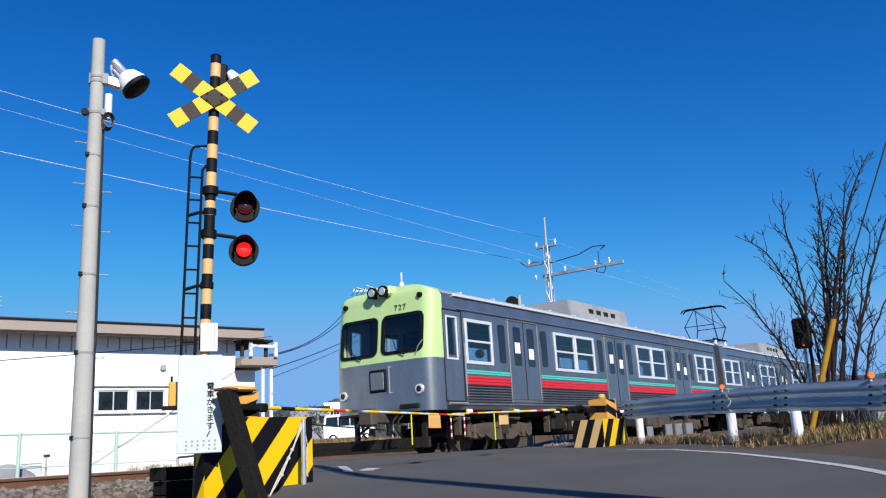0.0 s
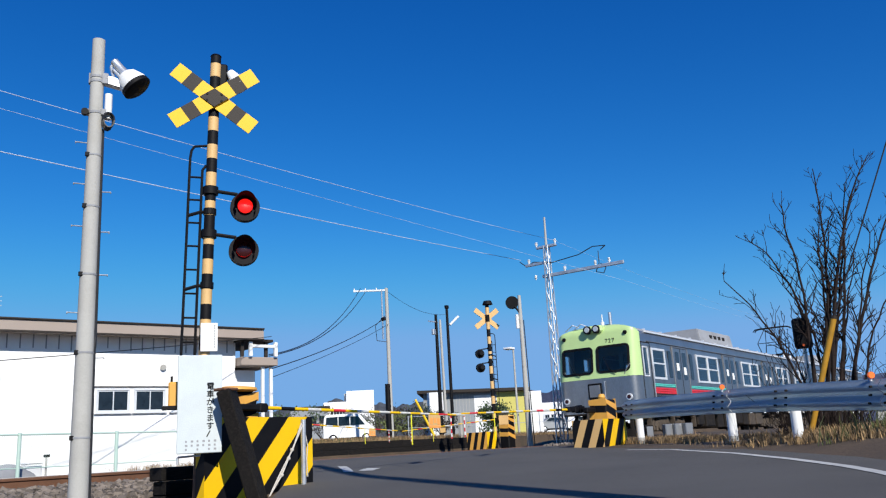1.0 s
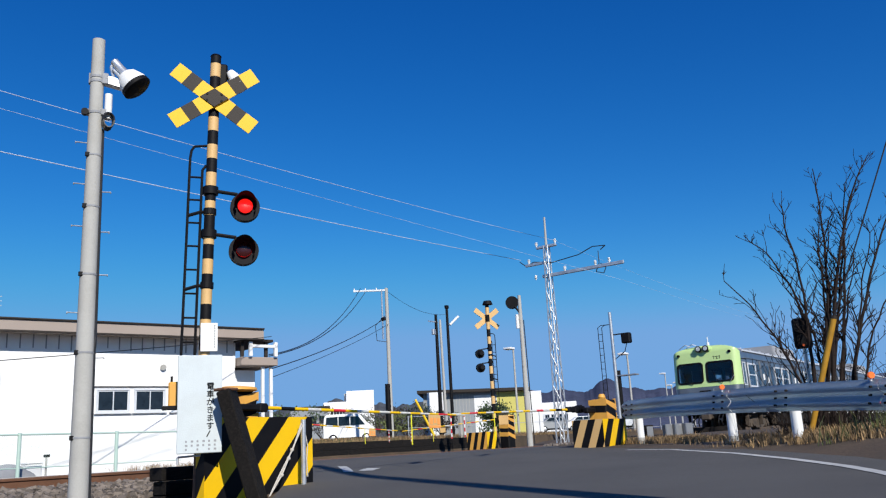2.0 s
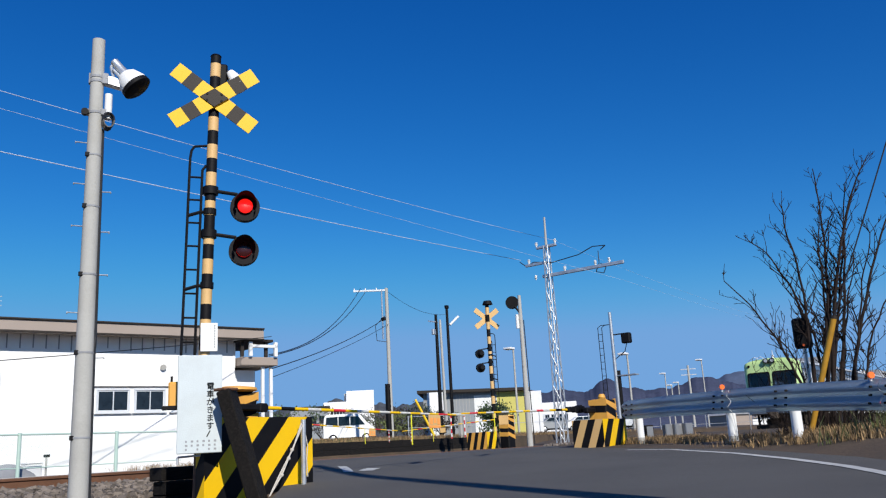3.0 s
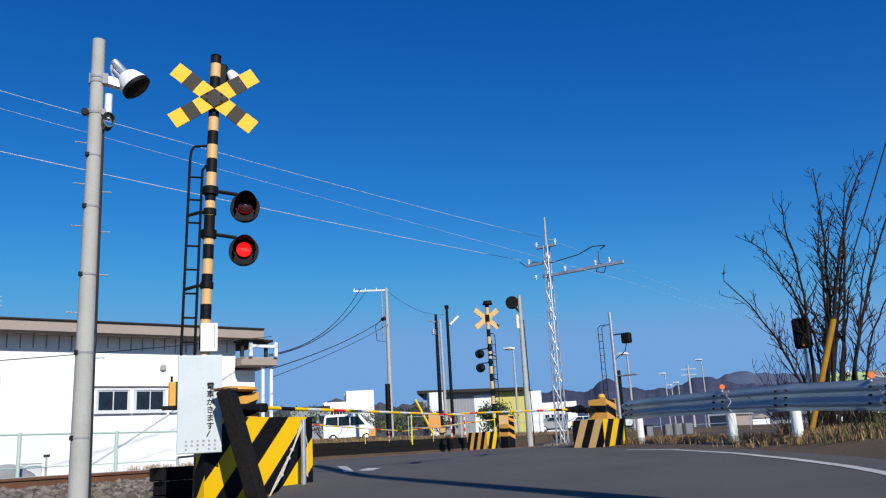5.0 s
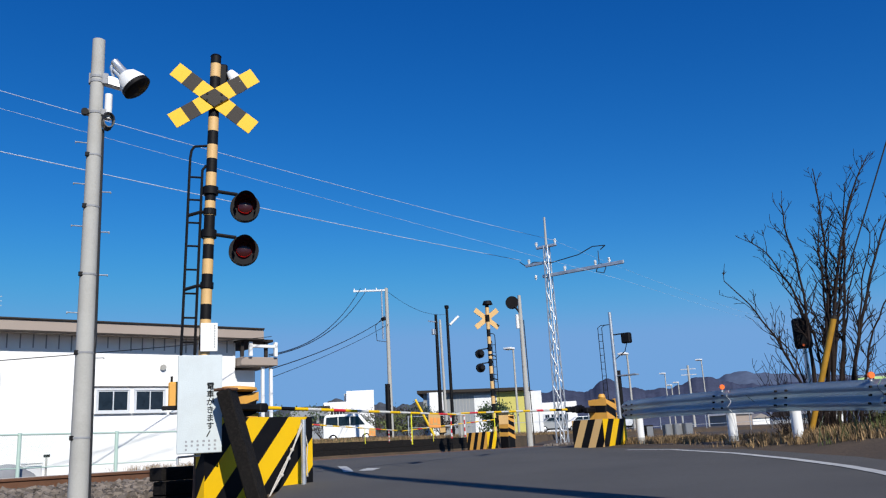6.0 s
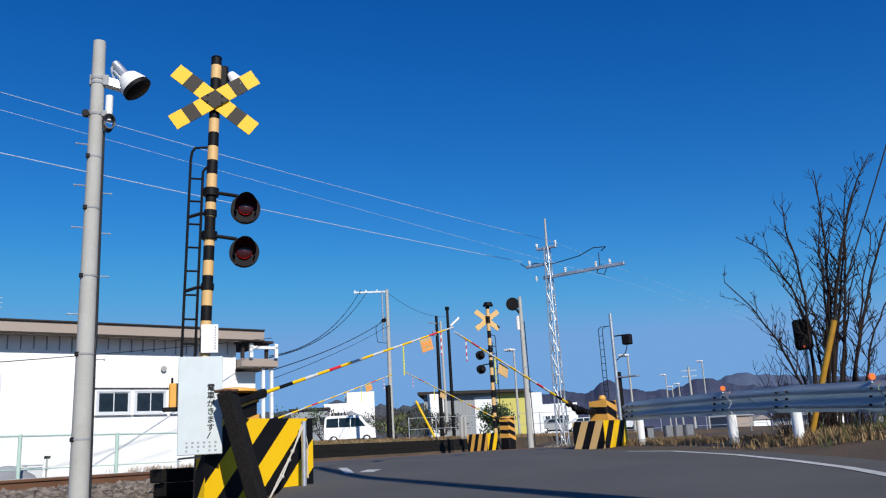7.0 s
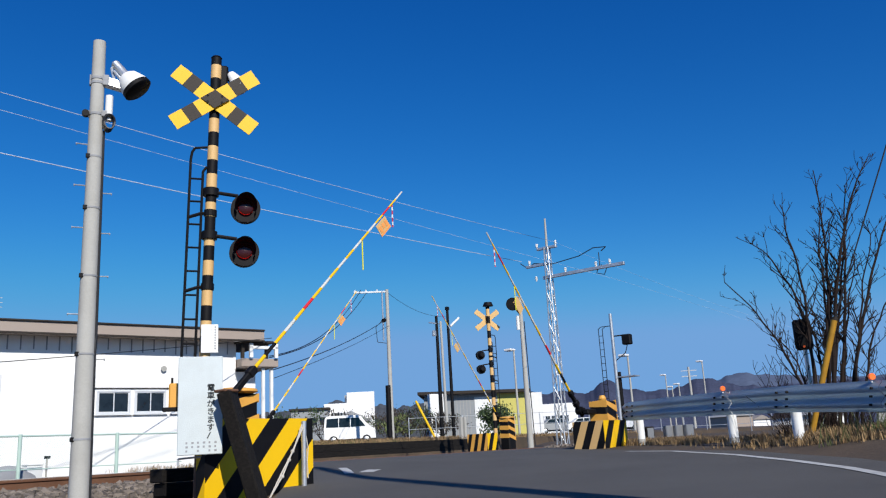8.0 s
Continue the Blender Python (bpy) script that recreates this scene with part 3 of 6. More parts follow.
        if cab_front:
            bm = BM()
            side_panel(bm, side, 0.30, 0.96, 1.06, 1.93, 0.008, 0.03, 0.02)
            ring_panel(bm, side, 0.30, 0.96, 1.932, 3.0, 0.1, 0.008, 0.03)
            d = part("cab_door", bm, M["steel"], car, "narrow stainless cab door")
            bm = BM()
            ring_panel(bm, side, 0.265, 0.995, 1.03, 3.035, 0.03, 0.016, 0.03)
            part("door_seal", bm, M["under"], d)
            bm = BM()
            ring_panel(bm, side, 0.38, 0.80, 1.93, 2.89, 0.045, 0.02, 0.05)
            part("sash", bm, M["frame"], d)
            bm = BM()
            side_panel(bm, side, 0.42, 0.76, 1.97, 2.85, 0.004, 0.012, 0.02)
            part("pane", bm, M["clear"], d).visible_shadow = False
            bm = BM()
            tube(bm, (0.98, side * 1.46, 1.15), (0.98, side * 1.46, 2.3), 0.016, seg=8)
            part("handrail", bm, M["galv"], car, "slim steel cab handrail")
            bm = BM()
            tube(bm, (0.3, side * 1.47, 1.0), (0.98, side * 1.47, 1.0), 0.025, seg=8)
            part("cab_step", bm, M["galv"], car, "tubular cab step")
        for k, (a, b) in enumerate(WINDOWS[cab_front]):
            car_window(car, side, a, b, k > 0 or not cab_front)
        for c in DOORS:
            car_door(car, side, c)
            for s in (-1, 1):
                bm = BM()
                side_panel(bm, side, c + s * 1.0 - 0.14, c + s * 1.0 + 0.14, 1.95, 2.86, 0.008, 0.02, 0.07)
                part("quarter_window", bm, M["pane"], car, "narrow dark fixed window")
    # roof gear
    for a, b in ((7.1, 11.0),) if cab_front else ((7.2, 12.0),):
        bm = BM()
        prism(bm, [(-1.0, 3.5), (1.0, 3.5), (0.9, 4.05), (-0.9, 4.05)], a, b, "x")
        bmesh.ops.bevel(bm, geom=list(bm.edges), offset=0.03, segments=2, affect="EDGES")
        u = part("cooling_unit", bm, M["roofgrey"], car, "grey rooftop air conditioning housing")
        for i in range(4):
            x = a + 1.2 + i * 0.5
            bm = BM()
            box(bm, x, x + 0.28, -0.965, -0.88, 3.74, 3.88, 0.01)
            part("grille", bm, M["under"], u)
    bm = BM()
    for y in (-1.12, -0.95):
        tube(bm, (1.2, y, 3.56 if y > -1 else 3.5), (CAR_L - 0.4, y, 3.56 if y > -1 else 3.5), 0.016, seg=6)
    for i in range(12):
        x = 1.4 + i * 1.4
        box(bm, x, x + 0.04, -1.14, -0.92, 3.42, 3.555)
    part("roof_conduit", bm, M["frame"], car, "pale pipe runs on the roof edge")
    # underframe equipment
    rng = random.Random(number)
    x = 5.0
    while x < 12.4:
        w = rng.uniform(0.6, 1.3)
        bm = BM()
        box(bm, x, x + w, -1.26, -0.5, rng.uniform(0.28, 0.42), 0.84, 0.02)
        part("equipment_box", bm, M["bogie"] if rng.random() < 0.35 else M["under"], car, "grimy underfloor equipment box")
        x += w + rng.uniform(0.1, 0.35)
    bm = BM()
    box(bm, 0.7, CAR_L - 0.4, -1.05, 1.05, 0.72, 0.9, 0.01)
    box(bm, 4.9, 12.5, 0.3, 1.2, 0.3, 0.8, 0.02)
    part("underframe", bm, M["under"], car)
    for k in range(9):
        bm = BM()
        xx = 0.9 + k * 1.95
        tube(bm, (xx, -1.12, 0.70), (xx + rng.uniform(0.4, 1.1), -1.12, 0.70), 0.05, seg=10)
        box(bm, xx + 0.1, xx + 0.16, -1.2, -1.04, 0.34, 0.88, 0.005)
        part("air_pipe", bm, M["bogie"], car, "dusty air pipe on a hanger")
    for xx in (5.6, 11.7):
        bm = BM()
        tube(bm, (xx, -1.0, 0.5), (xx + 1.0, -1.0, 0.5), 0.2, seg=18)
        part("air_reservoir", bm, M["bogie"], car, "cylindrical air reservoir", True)
    wheels = bogie(car, 3.0) + bogie(car, CAR_L - 3.0)
    if cab_front:
        before = set(bpy.data.objects)
        add_cab(car)
        # the nose stands a little further forward than the first door
        for ob in set(bpy.data.objects) - before:
            ob.data.transform(Matrix.Translation((NOSE, 0, 0)) if ob.matrix_basis == Matrix() else Matrix.Translation((0, 0, -NOSE)))
    else:
        bm = BM()
        box(bm, -0.65, 0.14, -0.5, 0.5, 1.05, 3.1, 0.03)
        part("gangway_bellows", bm, M["black"], car)
        pantograph(car, 2.95)
    return car, wheels


def pantograph(car, x):
    """A diamond pantograph: base on insulators, two lower and two upper frames, a bow with drooping horns."""
    bm = BM()
    box(bm, x - 0.75, x + 0.75, -0.6, -0.5, 3.86, 3.93, 0.01)
    box(bm, x - 0.75, x + 0.75, 0.5, 0.6, 3.86, 3.93, 0.01)
    box(bm, x - 0.4, x - 0.3, -0.5, 0.5, 3.87, 3.92)
    box(bm, x + 0.3, x + 0.4, -0.5, 0.5, 3.87, 3.92)
    base = part("pantograph", bm, M["black"], car, "raised diamond pantograph of dark steel tube")
    for dx in (-0.6, 0.6):
        for y in (-0.55, 0.55):
            bm = BM()
            tube(bm, (x + dx, y, 3.6), (x + dx, y, 3.86), 0.06, 0.05, 10)
            part("insulator", bm, M["porcelain"], base, "white insulator foot")
    for s in (-1, 1):
        bm = BM()
        for y in (-0.62, 0.62):
            tube(bm, (x + s * 0.3, y * 0.9, 3.93), (x + s * 0.78, y, 4.5), 0.022, seg=6)
        tube(bm, (x + s * 0.78, -0.62, 4.5), (x + s * 0.78, 0.62, 4.5), 0.018, seg=6)
        part("lower_frame", bm, M["black"], base)
        bm = BM()
        for y in (-0.62, 0.62):
            tube(bm, (x + s * 0.78, y, 4.5), (x + s * 0.1, y * 0.62, 5.28), 0.018, seg=6)
        tube(bm, (x + s * 0.78, -0.6, 4.5), (x + s * 0.1, 0.38, 5.28), 0.012, seg=6)
        part("upper_frame", bm, M["black"], base)
        bm = BM()
        chain(bm, [(x + s * 0.14, -0.95, 5.2), (x + s * 0.14, -0.85, 5.31), (x + s * 0.14, -0.6, 5.34), (x + s * 0.14, 0.6, 5.34), (x + s * 0.14, 0.85, 5.31), (x + s * 0.14, 0.95, 5.2)], 0.028, 6)
        part("bow", bm, M["black"], base)


def add_cab(car):
    def roof_limit(y):
        return Z_EAVE - 0.1 + (Z_TOP - Z_EAVE + 0.1) * math.sqrt(max(0, 1 - (abs(y) / (HALF_W - 0.02)) ** 2.2))

    def mask(bm, z0, material, label, name):
        n, k = 88, 44
        grid = []
        for j in range(k + 1):
            row = []
            for i in range(n + 1):
                y = (-1 + 2 * i / n) * (HALF_W + 0.006)
                z = z0 + (roof_limit(y) + 0.012 - z0) * j / k
                row.append(bm.verts.new((nose_x(y, z) - 0.012, y, z)))
            grid.append(row)
        for j in range(k):
            for i in range(n):
                q = (grid[j][i], grid[j][i + 1], grid[j + 1][i + 1], grid[j + 1][i])
                y, z = sum(abs(v.co.y) for v in q) / 4, sum(v.co.z for v in q) / 4
                if not (0.1 < y < 1.145 and 2.15 < z < 2.95):
                    bm.faces.new(q)
        # wrap back along the sides and the roof
        rim = [grid[j][0] for j in range(k + 1)] + grid[k][1:] + [grid[j][n] for j in range(k - 1, -1, -1)]
        back = [bm.verts.new((0.50 if abs(v.co.y) > 1.3 else 0.62, v.co.y, v.co.z)) for v in rim]
        for a in range(len(rim) - 1):
            bm.faces.new((rim[a], rim[a + 1], back[a + 1], back[a]))
        return part(name, bm, material, car, label, True)

    mask(BM(), 1.96, M["lime"], "pale lime green painted cab mask", "cab_mask")
    # silver lower front
    bm = BM()
    n = 44
    zs = [Z_SILL, 1.1, 1.4, 1.7, 1.957]
    grid = [[bm.verts.new((nose_x(y, z) - 0.006, y, z)) for y in [(-1 + 2 * i / n) * (HALF_W + 0.004) for i in range(n + 1)]] for z in zs]
    for a, b in zip(grid, grid[1:]):
        for i in range(n):
            bm.faces.new((a[i], a[i + 1], b[i + 1], b[i]))
    for side in (0, n):
        for a, b in zip(grid, grid[1:]):
            q0, q1 = bm.verts.new((0.5, a[side].co.y, a[side].co.z)), bm.verts.new((0.5, b[side].co.y, b[side].co.z))
            bm.faces.new((a[side], b[side], q1, q0))
    part("cab_apron", bm, M["steel"], car, "smooth stainless lower cab front", True)
    # windscreens with rubber frames
    for s in (-1, 1):
        a, b = sorted((s * 0.075, s * 1.17))
        bm = BM()
        rings = []
        for grow_by, off in ((0.02, 0.014), (0.02, 0.03), (-0.05, 0.03), (-0.05, -0.03)):
            o = rounded(a - grow_by, b + grow_by, 2.13 - grow_by, 2.97 + grow_by, 0.13 + grow_by, 6)
            rings.append([bm.verts.new((nose_x(y, z) - off, y, z)) for y, z in o])
        for p, q in zip(rings, rings[1:]):
            for i in range(len(p)):
                bm.faces.new((p[i], p[(i + 1) % len(p)], q[(i + 1) % len(p)], q[i]))
        f = part("windscreen", bm, M["black"], car, "windscreen in a black rubber seal", True)
        bm = BM()
        front_patch(bm, a + 0.03, b - 0.03, 2.16, 2.94, 0.012, ny=10, nz=10, corner=0.10)
        part("pane", bm, M["clear"], f, "", True).visible_shadow = False
        bm = BM()
        x = nose_x(s * 0.6, 2.1)
        chain(bm, [(x - 0.05, s * 0.62 - 0.1, 2.08), (x - 0.06, s * 0.62 + 0.12, 2.22), (x - 0.0, s * 0.62 + 0.30, 2.62)], 0.016, 6, 0.008)
        part("wiper", bm, M["black"], car, "slim black wiper arm")
    # cab inside: desk, seat back, rear bulkhead with its door window
    bm = BM()
    box(bm, 0.35, 0.75, -1.25, 1.25, 1.1, 2.06, 0.05)
    box(bm, 0.42, 0.6, 0.45, 0.95, 2.06, 2.2, 0.03)
    part("driver_desk", bm, M["desk"], car)
    bm = BM()
    for a, b, c, d in ((-1.34, 1.34, 1.0, 1.95), (-1.34, 1.34, 2.75, 3.3), (-1.34, -1.0, 1.95, 2.75), (-0.45, -0.3, 1.95, 2.75), (0.3, 0.45, 1.95, 2.75), (1.0, 1.34, 1.95, 2.75)):
        box(bm, 1.24, 1.28, a, b, c, d)
    part("bulkhead", bm, M["desk"], car)
    # twin headlights on the brow
    bm = BM()
    box(bm, 0.06, 0.55, -0.34, 0.34, 3.42, 3.66, 0.06)
    h = part("headlight_housing", bm, M["lime"], car)
    for s in (-1, 1):
        bm = BM()
        tube(bm, (0.0, s * 0.155, 3.53), (0.35, s * 0.155, 3.53), 0.132, 0.12, 20)
        ring = part("headlight", bm, M["black"], h, "round black-rimmed headlight", True)
        bm = BM()
        tube(bm, (-0.015, s * 0.155, 3.53), (0.01, s * 0.155, 3.53), 0.08, 0.1, 18)
        part("lens", bm, M["lampglass"], h, "", True)
    for s in (-1, 1):
        bm = BM()
        y, z = s * 1.08, 3.33
        x = nose_x(y, z)
        tube(bm, (x - 0.06, y, z), (x + 0.12, y, z), 0.06, 0.075, 14)
        part("marker_lamp", bm, M["black"], car, "small round marker lamp", True)
        bm = BM()
        y, z = s * 1.08, 1.32
        x = nose_x(y, z)
        tube(bm, (x - 0.045, y, z), (x + 0.03, y, z), 0.1, 0.105, 20)
        t = part("tail_lamp", bm, M["frame"], car, "round tail lamp with a pale rim", True)
        bm = BM()
        tube(bm, (x - 0.055, y, z), (x - 0.03, y, z), 0.062, seg=18)
        part("lens", bm, M["lens_off"], t, "", True)
    # destination case, handrail and steps
    bm = BM()
    box(bm, -0.03, 0.1, -0.20, 0.30, 1.32, 1.82, 0.03)
    c = part("plate_holder", bm, M["black"], car, "black framed plate holder")
    bm = BM()
    box(bm, -0.036, 0.0, -0.14, 0.24, 1.38, 1.76, 0.01)
    part("plate", bm, M["steel_dark"], c)
    bm = BM()
    tube(bm, (-0.06, -0.32, 1.28), (-0.06, -0.32, 1.86), 0.014, seg=8)
    for z in (1.3, 1.84):
        tube(bm, (-0.06, -0.32, z), (0.06, -0.32, z), 0.014, seg=8)
    part("handrail", bm, M["galv"], car, "slim steel handrail")
    bm = BM()
    chain(bm, [(0.03, -0.98, 2.02), (-0.02, -1.1, 2.2), (0.03, -1.2, 2.34)], 0.013, 6)
    part("handrail", bm, M["galv"], car, "slim steel handrail")
    bm = BM()
    box(bm, -0.04, 0.1, -1.05, -0.55, 0.93, 1.03, 0.015)
    part("step", bm, M["under"], car)
    bm = BM()
    box(bm, -0.03, 0.1, 0.35, 1.2, 0.84, 0.9, 0.01)
    part("step", bm, M["under"], car)
    # coupler, hoses and obstruction guard
    bm = BM()
    box(bm, -0.42, 0.5, -0.12, 0.12, 0.66, 0.92, 0.03)
    box(bm, -0.52, -0.3, -0.2, 0.2, 0.6, 0.98, 0.05)
    part("coupler", bm, M["bogie"], car, "grey automatic coupler head")
    for y in (-0.55, -0.4, 0.42, 0.6):
        bm = BM()
        chain(bm, [(0.15, y, 0.86), (-0.08, y, 0.7), (-0.1, y + 0.04, 0.5), (0.05, y + 0.06, 0.38)], 0.025, 6)
        part("brake_hose", bm, M["cable"], car)
    bm = BM()
    for s in (-1, 1):
        prism(bm, [(0.25, 0.86), (0.33, 0.86), (0.33, 0.14), (0.25, 0.14)], s * 1.0, s * 0.9, "y")
        tube(bm, (0.3, s * 0.95, 0.45), (0.9, s * 0.8, 0.84), 0.03, seg=8)
    box(bm, 0.22, 0.3, -1.1, 1.1, 0.12, 0.34, 0.01)
    part("rail_guard", bm, M["under"], car, "dark pilot bar before the wheels")
    bm = BM()
    chain(bm, [(0.9, 0.0, 3.7), (0.9, 0.0, 4.1)], 0.02, 6)
    chain(bm, [(0.9, 0.0, 3.7), (0.9, 0.0, 3.86)], 0.06, 8)
    part("aerial", bm, M["porcelain"], car, "short white roof aerial")
    bm = BM()
    for y in (0.55, 0.85):
        chain(bm, [(0.25, y - 0.3, 3.68), (0.2, y - 0.1, 3.78), (0.35, y + 0.25, 3.62)], 0.015, 6)
    part("roof_lead", bm, M["frame"], car)
    text("727", 0.19, (nose_x(-0.6, 3.13) - 0.022, -0.38, 3.06), car, M["under"], "fleet_number")


def text(body, size, at, parent, material, name, turn=(90, 0, -90)):
    cu = bpy.data.curves.new(name, "FONT")
    cu.body, cu.size, cu.extrude, cu.space_character, cu.offset = body, size, 0.002, 1.25, 0.0008
    cu.materials.append(material)
    ob = new(name, cu)
    dg = bpy.context.evaluated_depsgraph_get()
    me = bpy.data.meshes.new_from_object(ob.evaluated_get(dg))
    bpy.data.objects.remove(ob)
    o = new(name, me)
    o.parent = parent
    o.matrix_basis = pose(*at, *turn)
    return o


car_a, wheels_a = build_car(1, True)
tagged(car_a, "silver stainless commuter car with lime green cab on the rails", "train car", "two-car train")
car_b, wheels_b = build_car(2, False)
tagged(car_b, "silver stainless trailing car with a raised pantograph", "train car", "two-car train")


# ---- level crossing, near and far ----
def banded_pole(parent, r, z0, z1, step, dark="black", light="fade"):
    z, i = z0, 0
    while z < z1 - 0.01:
        e = min(z + step, z1)
        bm = BM()
        tube(bm, (0, 0, z), (0, 0, e), r, r, 18)
        part("pole_band", bm, M[dark if i % 2 else light], parent, "", True)
        z, i = e, i + 1


def crossing_signal(x, y, z, rz, height, near):
    sig = empty("crossing_signal", x, y, z, "banded crossing signal pole with crossbuck and twin red lamps" if near else "banded crossing signal pole seen from its back", "crossing signal", "crossing signals", rz)
    if near:
        bm = BM()
        tube(bm, (0, 0, 0), (0, 0, 1.15), 0.062, seg=16)
        part("pole_foot", bm, M["rail"], sig, "rusting bare lower pole", True)
        z, dark = height, True
        while z > 1.16:
            e = max(1.15, z - (0.1 if z == height else 0.17))
            bm = BM()
            tube(bm, (0, 0, e), (0, 0, z), 0.06, 0.06, 18)
            part("pole_band", bm, M["black" if dark else "fade"], sig, "", True)
            z, dark = e, not dark
    else:
        banded_pole(sig, 0.07, 0, height, 0.27)
    bm = BM()
    tube(bm, (0, 0, height), (0, 0, height + 0.02), 0.066, 0.05, 16)
    if not near:
        tube(bm, (-0.03, 0, height - 0.06), (-0.03, 0, height + 0.08), 0.2, 0.14, 18)
    part("cap", bm, M["black"], sig, "dark domed cap", True)
    # crossbuck: two arms of alternating plates
    zc = height - 0.57
    for k, a in enumerate((36, -36)):
        rot = Matrix.Translation((0, -0.085 - 0.014 * k, zc)) @ Matrix.Rotation(radians(a), 4, "Y")
        bm = BM()
        L = 0.56
        cuts = [-L, -0.39, -0.235, -0.095, 0.095, 0.235, 0.39, L]
        for i in range(7):
            box(bm, cuts[i], cuts[i + 1], -0.006, 0.006, -0.095, 0.095, 0, 1 if i in (1, 5) else 0, rot)
        bmesh.ops.remove_doubles(bm, verts=bm.verts, dist=0.0005)
        arm = part("crossbuck_arm", bm, [M["yellow"], M["brown"]], sig, "yellow and dark brown crossbuck arm")
        bm = BM()
        box(bm, -L + 0.004, L - 0.004, 0.007, 0.011, -0.09, 0.09, 0, 0, rot)
        part("back_plate", bm, M["fade"], arm, "plain cream back")
    bm = BM()
    prism(bm, [(-0.16, zc), (0, zc - 0.116), (0.16, zc), (0, zc + 0.116)], -0.108, -0.118, "y")
    part("centre_plate", bm, M["brown"], sig, "dark brown rhombic centre plate")
    bm = BM()
    for dx in (-0.09, 0.09):
        for dz in (-0.05, 0.05):
            tube(bm, (dx * 0.9, -0.125, zc + dz * 0.8), (dx * 0.9, -0.1, zc + dz * 0.8), 0.014, seg=8)
    part("bolts", bm, M["black"], sig)
    # horn loudspeaker behind the crossbuck
    if near:
        bm = BM()
        tube(bm, (0.10, 0.10, height - 0.12), (0.24, 0.03, height - 0.30), 0.04, 0.055, 12)
        box(bm, 0.03, 0.14, 0.03, 0.16, height - 0.36, height - 0.06, 0.02)
        h = part("speaker_driver", bm, M["black"], sig, "black loudspeaker driver")
        bm = BM()
        tube(bm, (0.17, 0.06, height - 0.16), (0.30, 0.0, height - 0.36), 0.05, 0.11, 18)
        part("horn", bm, M["white"], h, "pale horn mouth", True)
    # lamps
    lamps = []
    for zl in (height - 1.87, height - 2.38):
        bm = BM()
        chain(bm, [(0.05, -0.02, zl + 0.19), (0.30, -0.03, zl + 0.16)], 0.022, 8)
        chain(bm, [(0.30, -0.03, zl + 0.16), (0.36, -0.02, zl + 0.06)], 0.03, 8)
        tube(bm, (0, 0, zl + 0.15), (0, 0, zl + 0.24), 0.085, seg=14)
        part("lamp_bracket", bm, M["black"], sig, "black steel lamp bracket", True)
        bm = BM()
        tube(bm, (0.385, -0.10, zl), (0.385, 0.0, zl), 0.165, 0.165, 28)
        tube(bm, (0.385, 0.0, zl), (0.385, 0.13, zl), 0.13, 0.07, 20)
        lamp = part("lamp_head", bm, M["black"], sig, "round black lamp with back plate", True)
        bm = BM()
        # open hood over the lens
        n = 22
        ra, rb, rows = 0.115, 0.125, []
        for i in range(n + 1):
            a = radians(-35 + 250 * i / n)
            dep = 0.20 * (0.35 + 0.65 * max(0, math.sin(a)))
            rows.append((bm.verts.new((0.385 + ra * math.cos(a), -0.09, zl + ra * math.sin(a))), bm.verts.new((0.385 + rb * math.cos(a), -0.10 - dep, zl + rb * math.sin(a)))))
        for p, q in zip(rows, rows[1:]):
            bm.faces.new((p[0], q[0], q[1], p[1]))
        ext = bmesh.ops.extrude_face_region(bm, geom=list(bm.faces))
        bmesh.ops.translate(bm, vec=(0, -0.004, 0.006), verts=[g for g in ext["geom"] if isinstance(g, bmesh.types.BMVert)])
        part("hood", bm, M["black"], lamp, "", True)
        bm = BM()
        tube(bm, (0, -0.004, 0), (0, -0.013, 0), 0.085, 0.07, 24, mi=0)
        tube(bm, (0, 0.004, 0), (0, 0.013, 0), 0.085, 0.07, 24, mi=1)
        lens = part("lens", bm, [M["lens_on"], M["lens_off"]], lamp, "turning red lens, one face lit", True)
        lens.matrix_basis = pose(0.385, -0.125, zl, 0, 0, 180)
        lamps.append((lens, 0.385, -0.125, zl))
    # ladder
    top = height - 1.13
    bm = BM()
    z_low = 0.95 if near else 0.9
    arc = [(-0.24, 0, top - 0.16), (-0.228, 0, top - 0.07), (-0.2, 0, top - 0.02), (-0.06, 0, top)]
    chain(bm, [(-0.24, 0, z_low)] + arc, 0.015, 8)
    chain(bm, [(-0.1, 0, z_low), (-0.1, 0, top - 0.3), (-0.06, 0, top - 0.24)], 0.015, 8)
    lad = part("ladder", bm, M["black"], sig, "narrow dark steel ladder", True)
    z = z_low + 0.15
    while z < top - 0.2:
        bm = BM()
        tube(bm, (-0.24, 0, z), (-0.1, 0, z), 0.012, seg=6)
        part("rung", bm, M["black"], lad)
        z += 0.27
    for z in (top - 0.85, top - 1.7):
        bm = BM()
        chain(bm, [(-0.24, 0, z), (-0.1, 0, z + 0.05), (0, 0, z + 0.05)], 0.02, 6)
        tube(bm, (0, 0, z + 0.02), (0, 0, z + 0.09), 0.072, seg=14)
        part("ladder_clamp", bm, M["black"], lad)
    return sig, lamps


near_signal, near_lamps = crossing_signal(-8.28, -4.46, -0.33, -37.7, 5.05, True)
near_signal.matrix_basis = pose(-8.32, -4.41, -0.33, 0, 0, -37.7) @ pose(0, 0, 0, 0, 1.5, 0)
far_signal, far_lamps = crossing_signal(11.52, 4.74, -0.12, 147, 5.3, False)


def writing(chars, size, parent, material, x, y, z, step, name="character"):
    for i, c in enumerate(chars):
        text(c, size, (x, y, z - i * step), parent, material, name, (90, 0, 0))


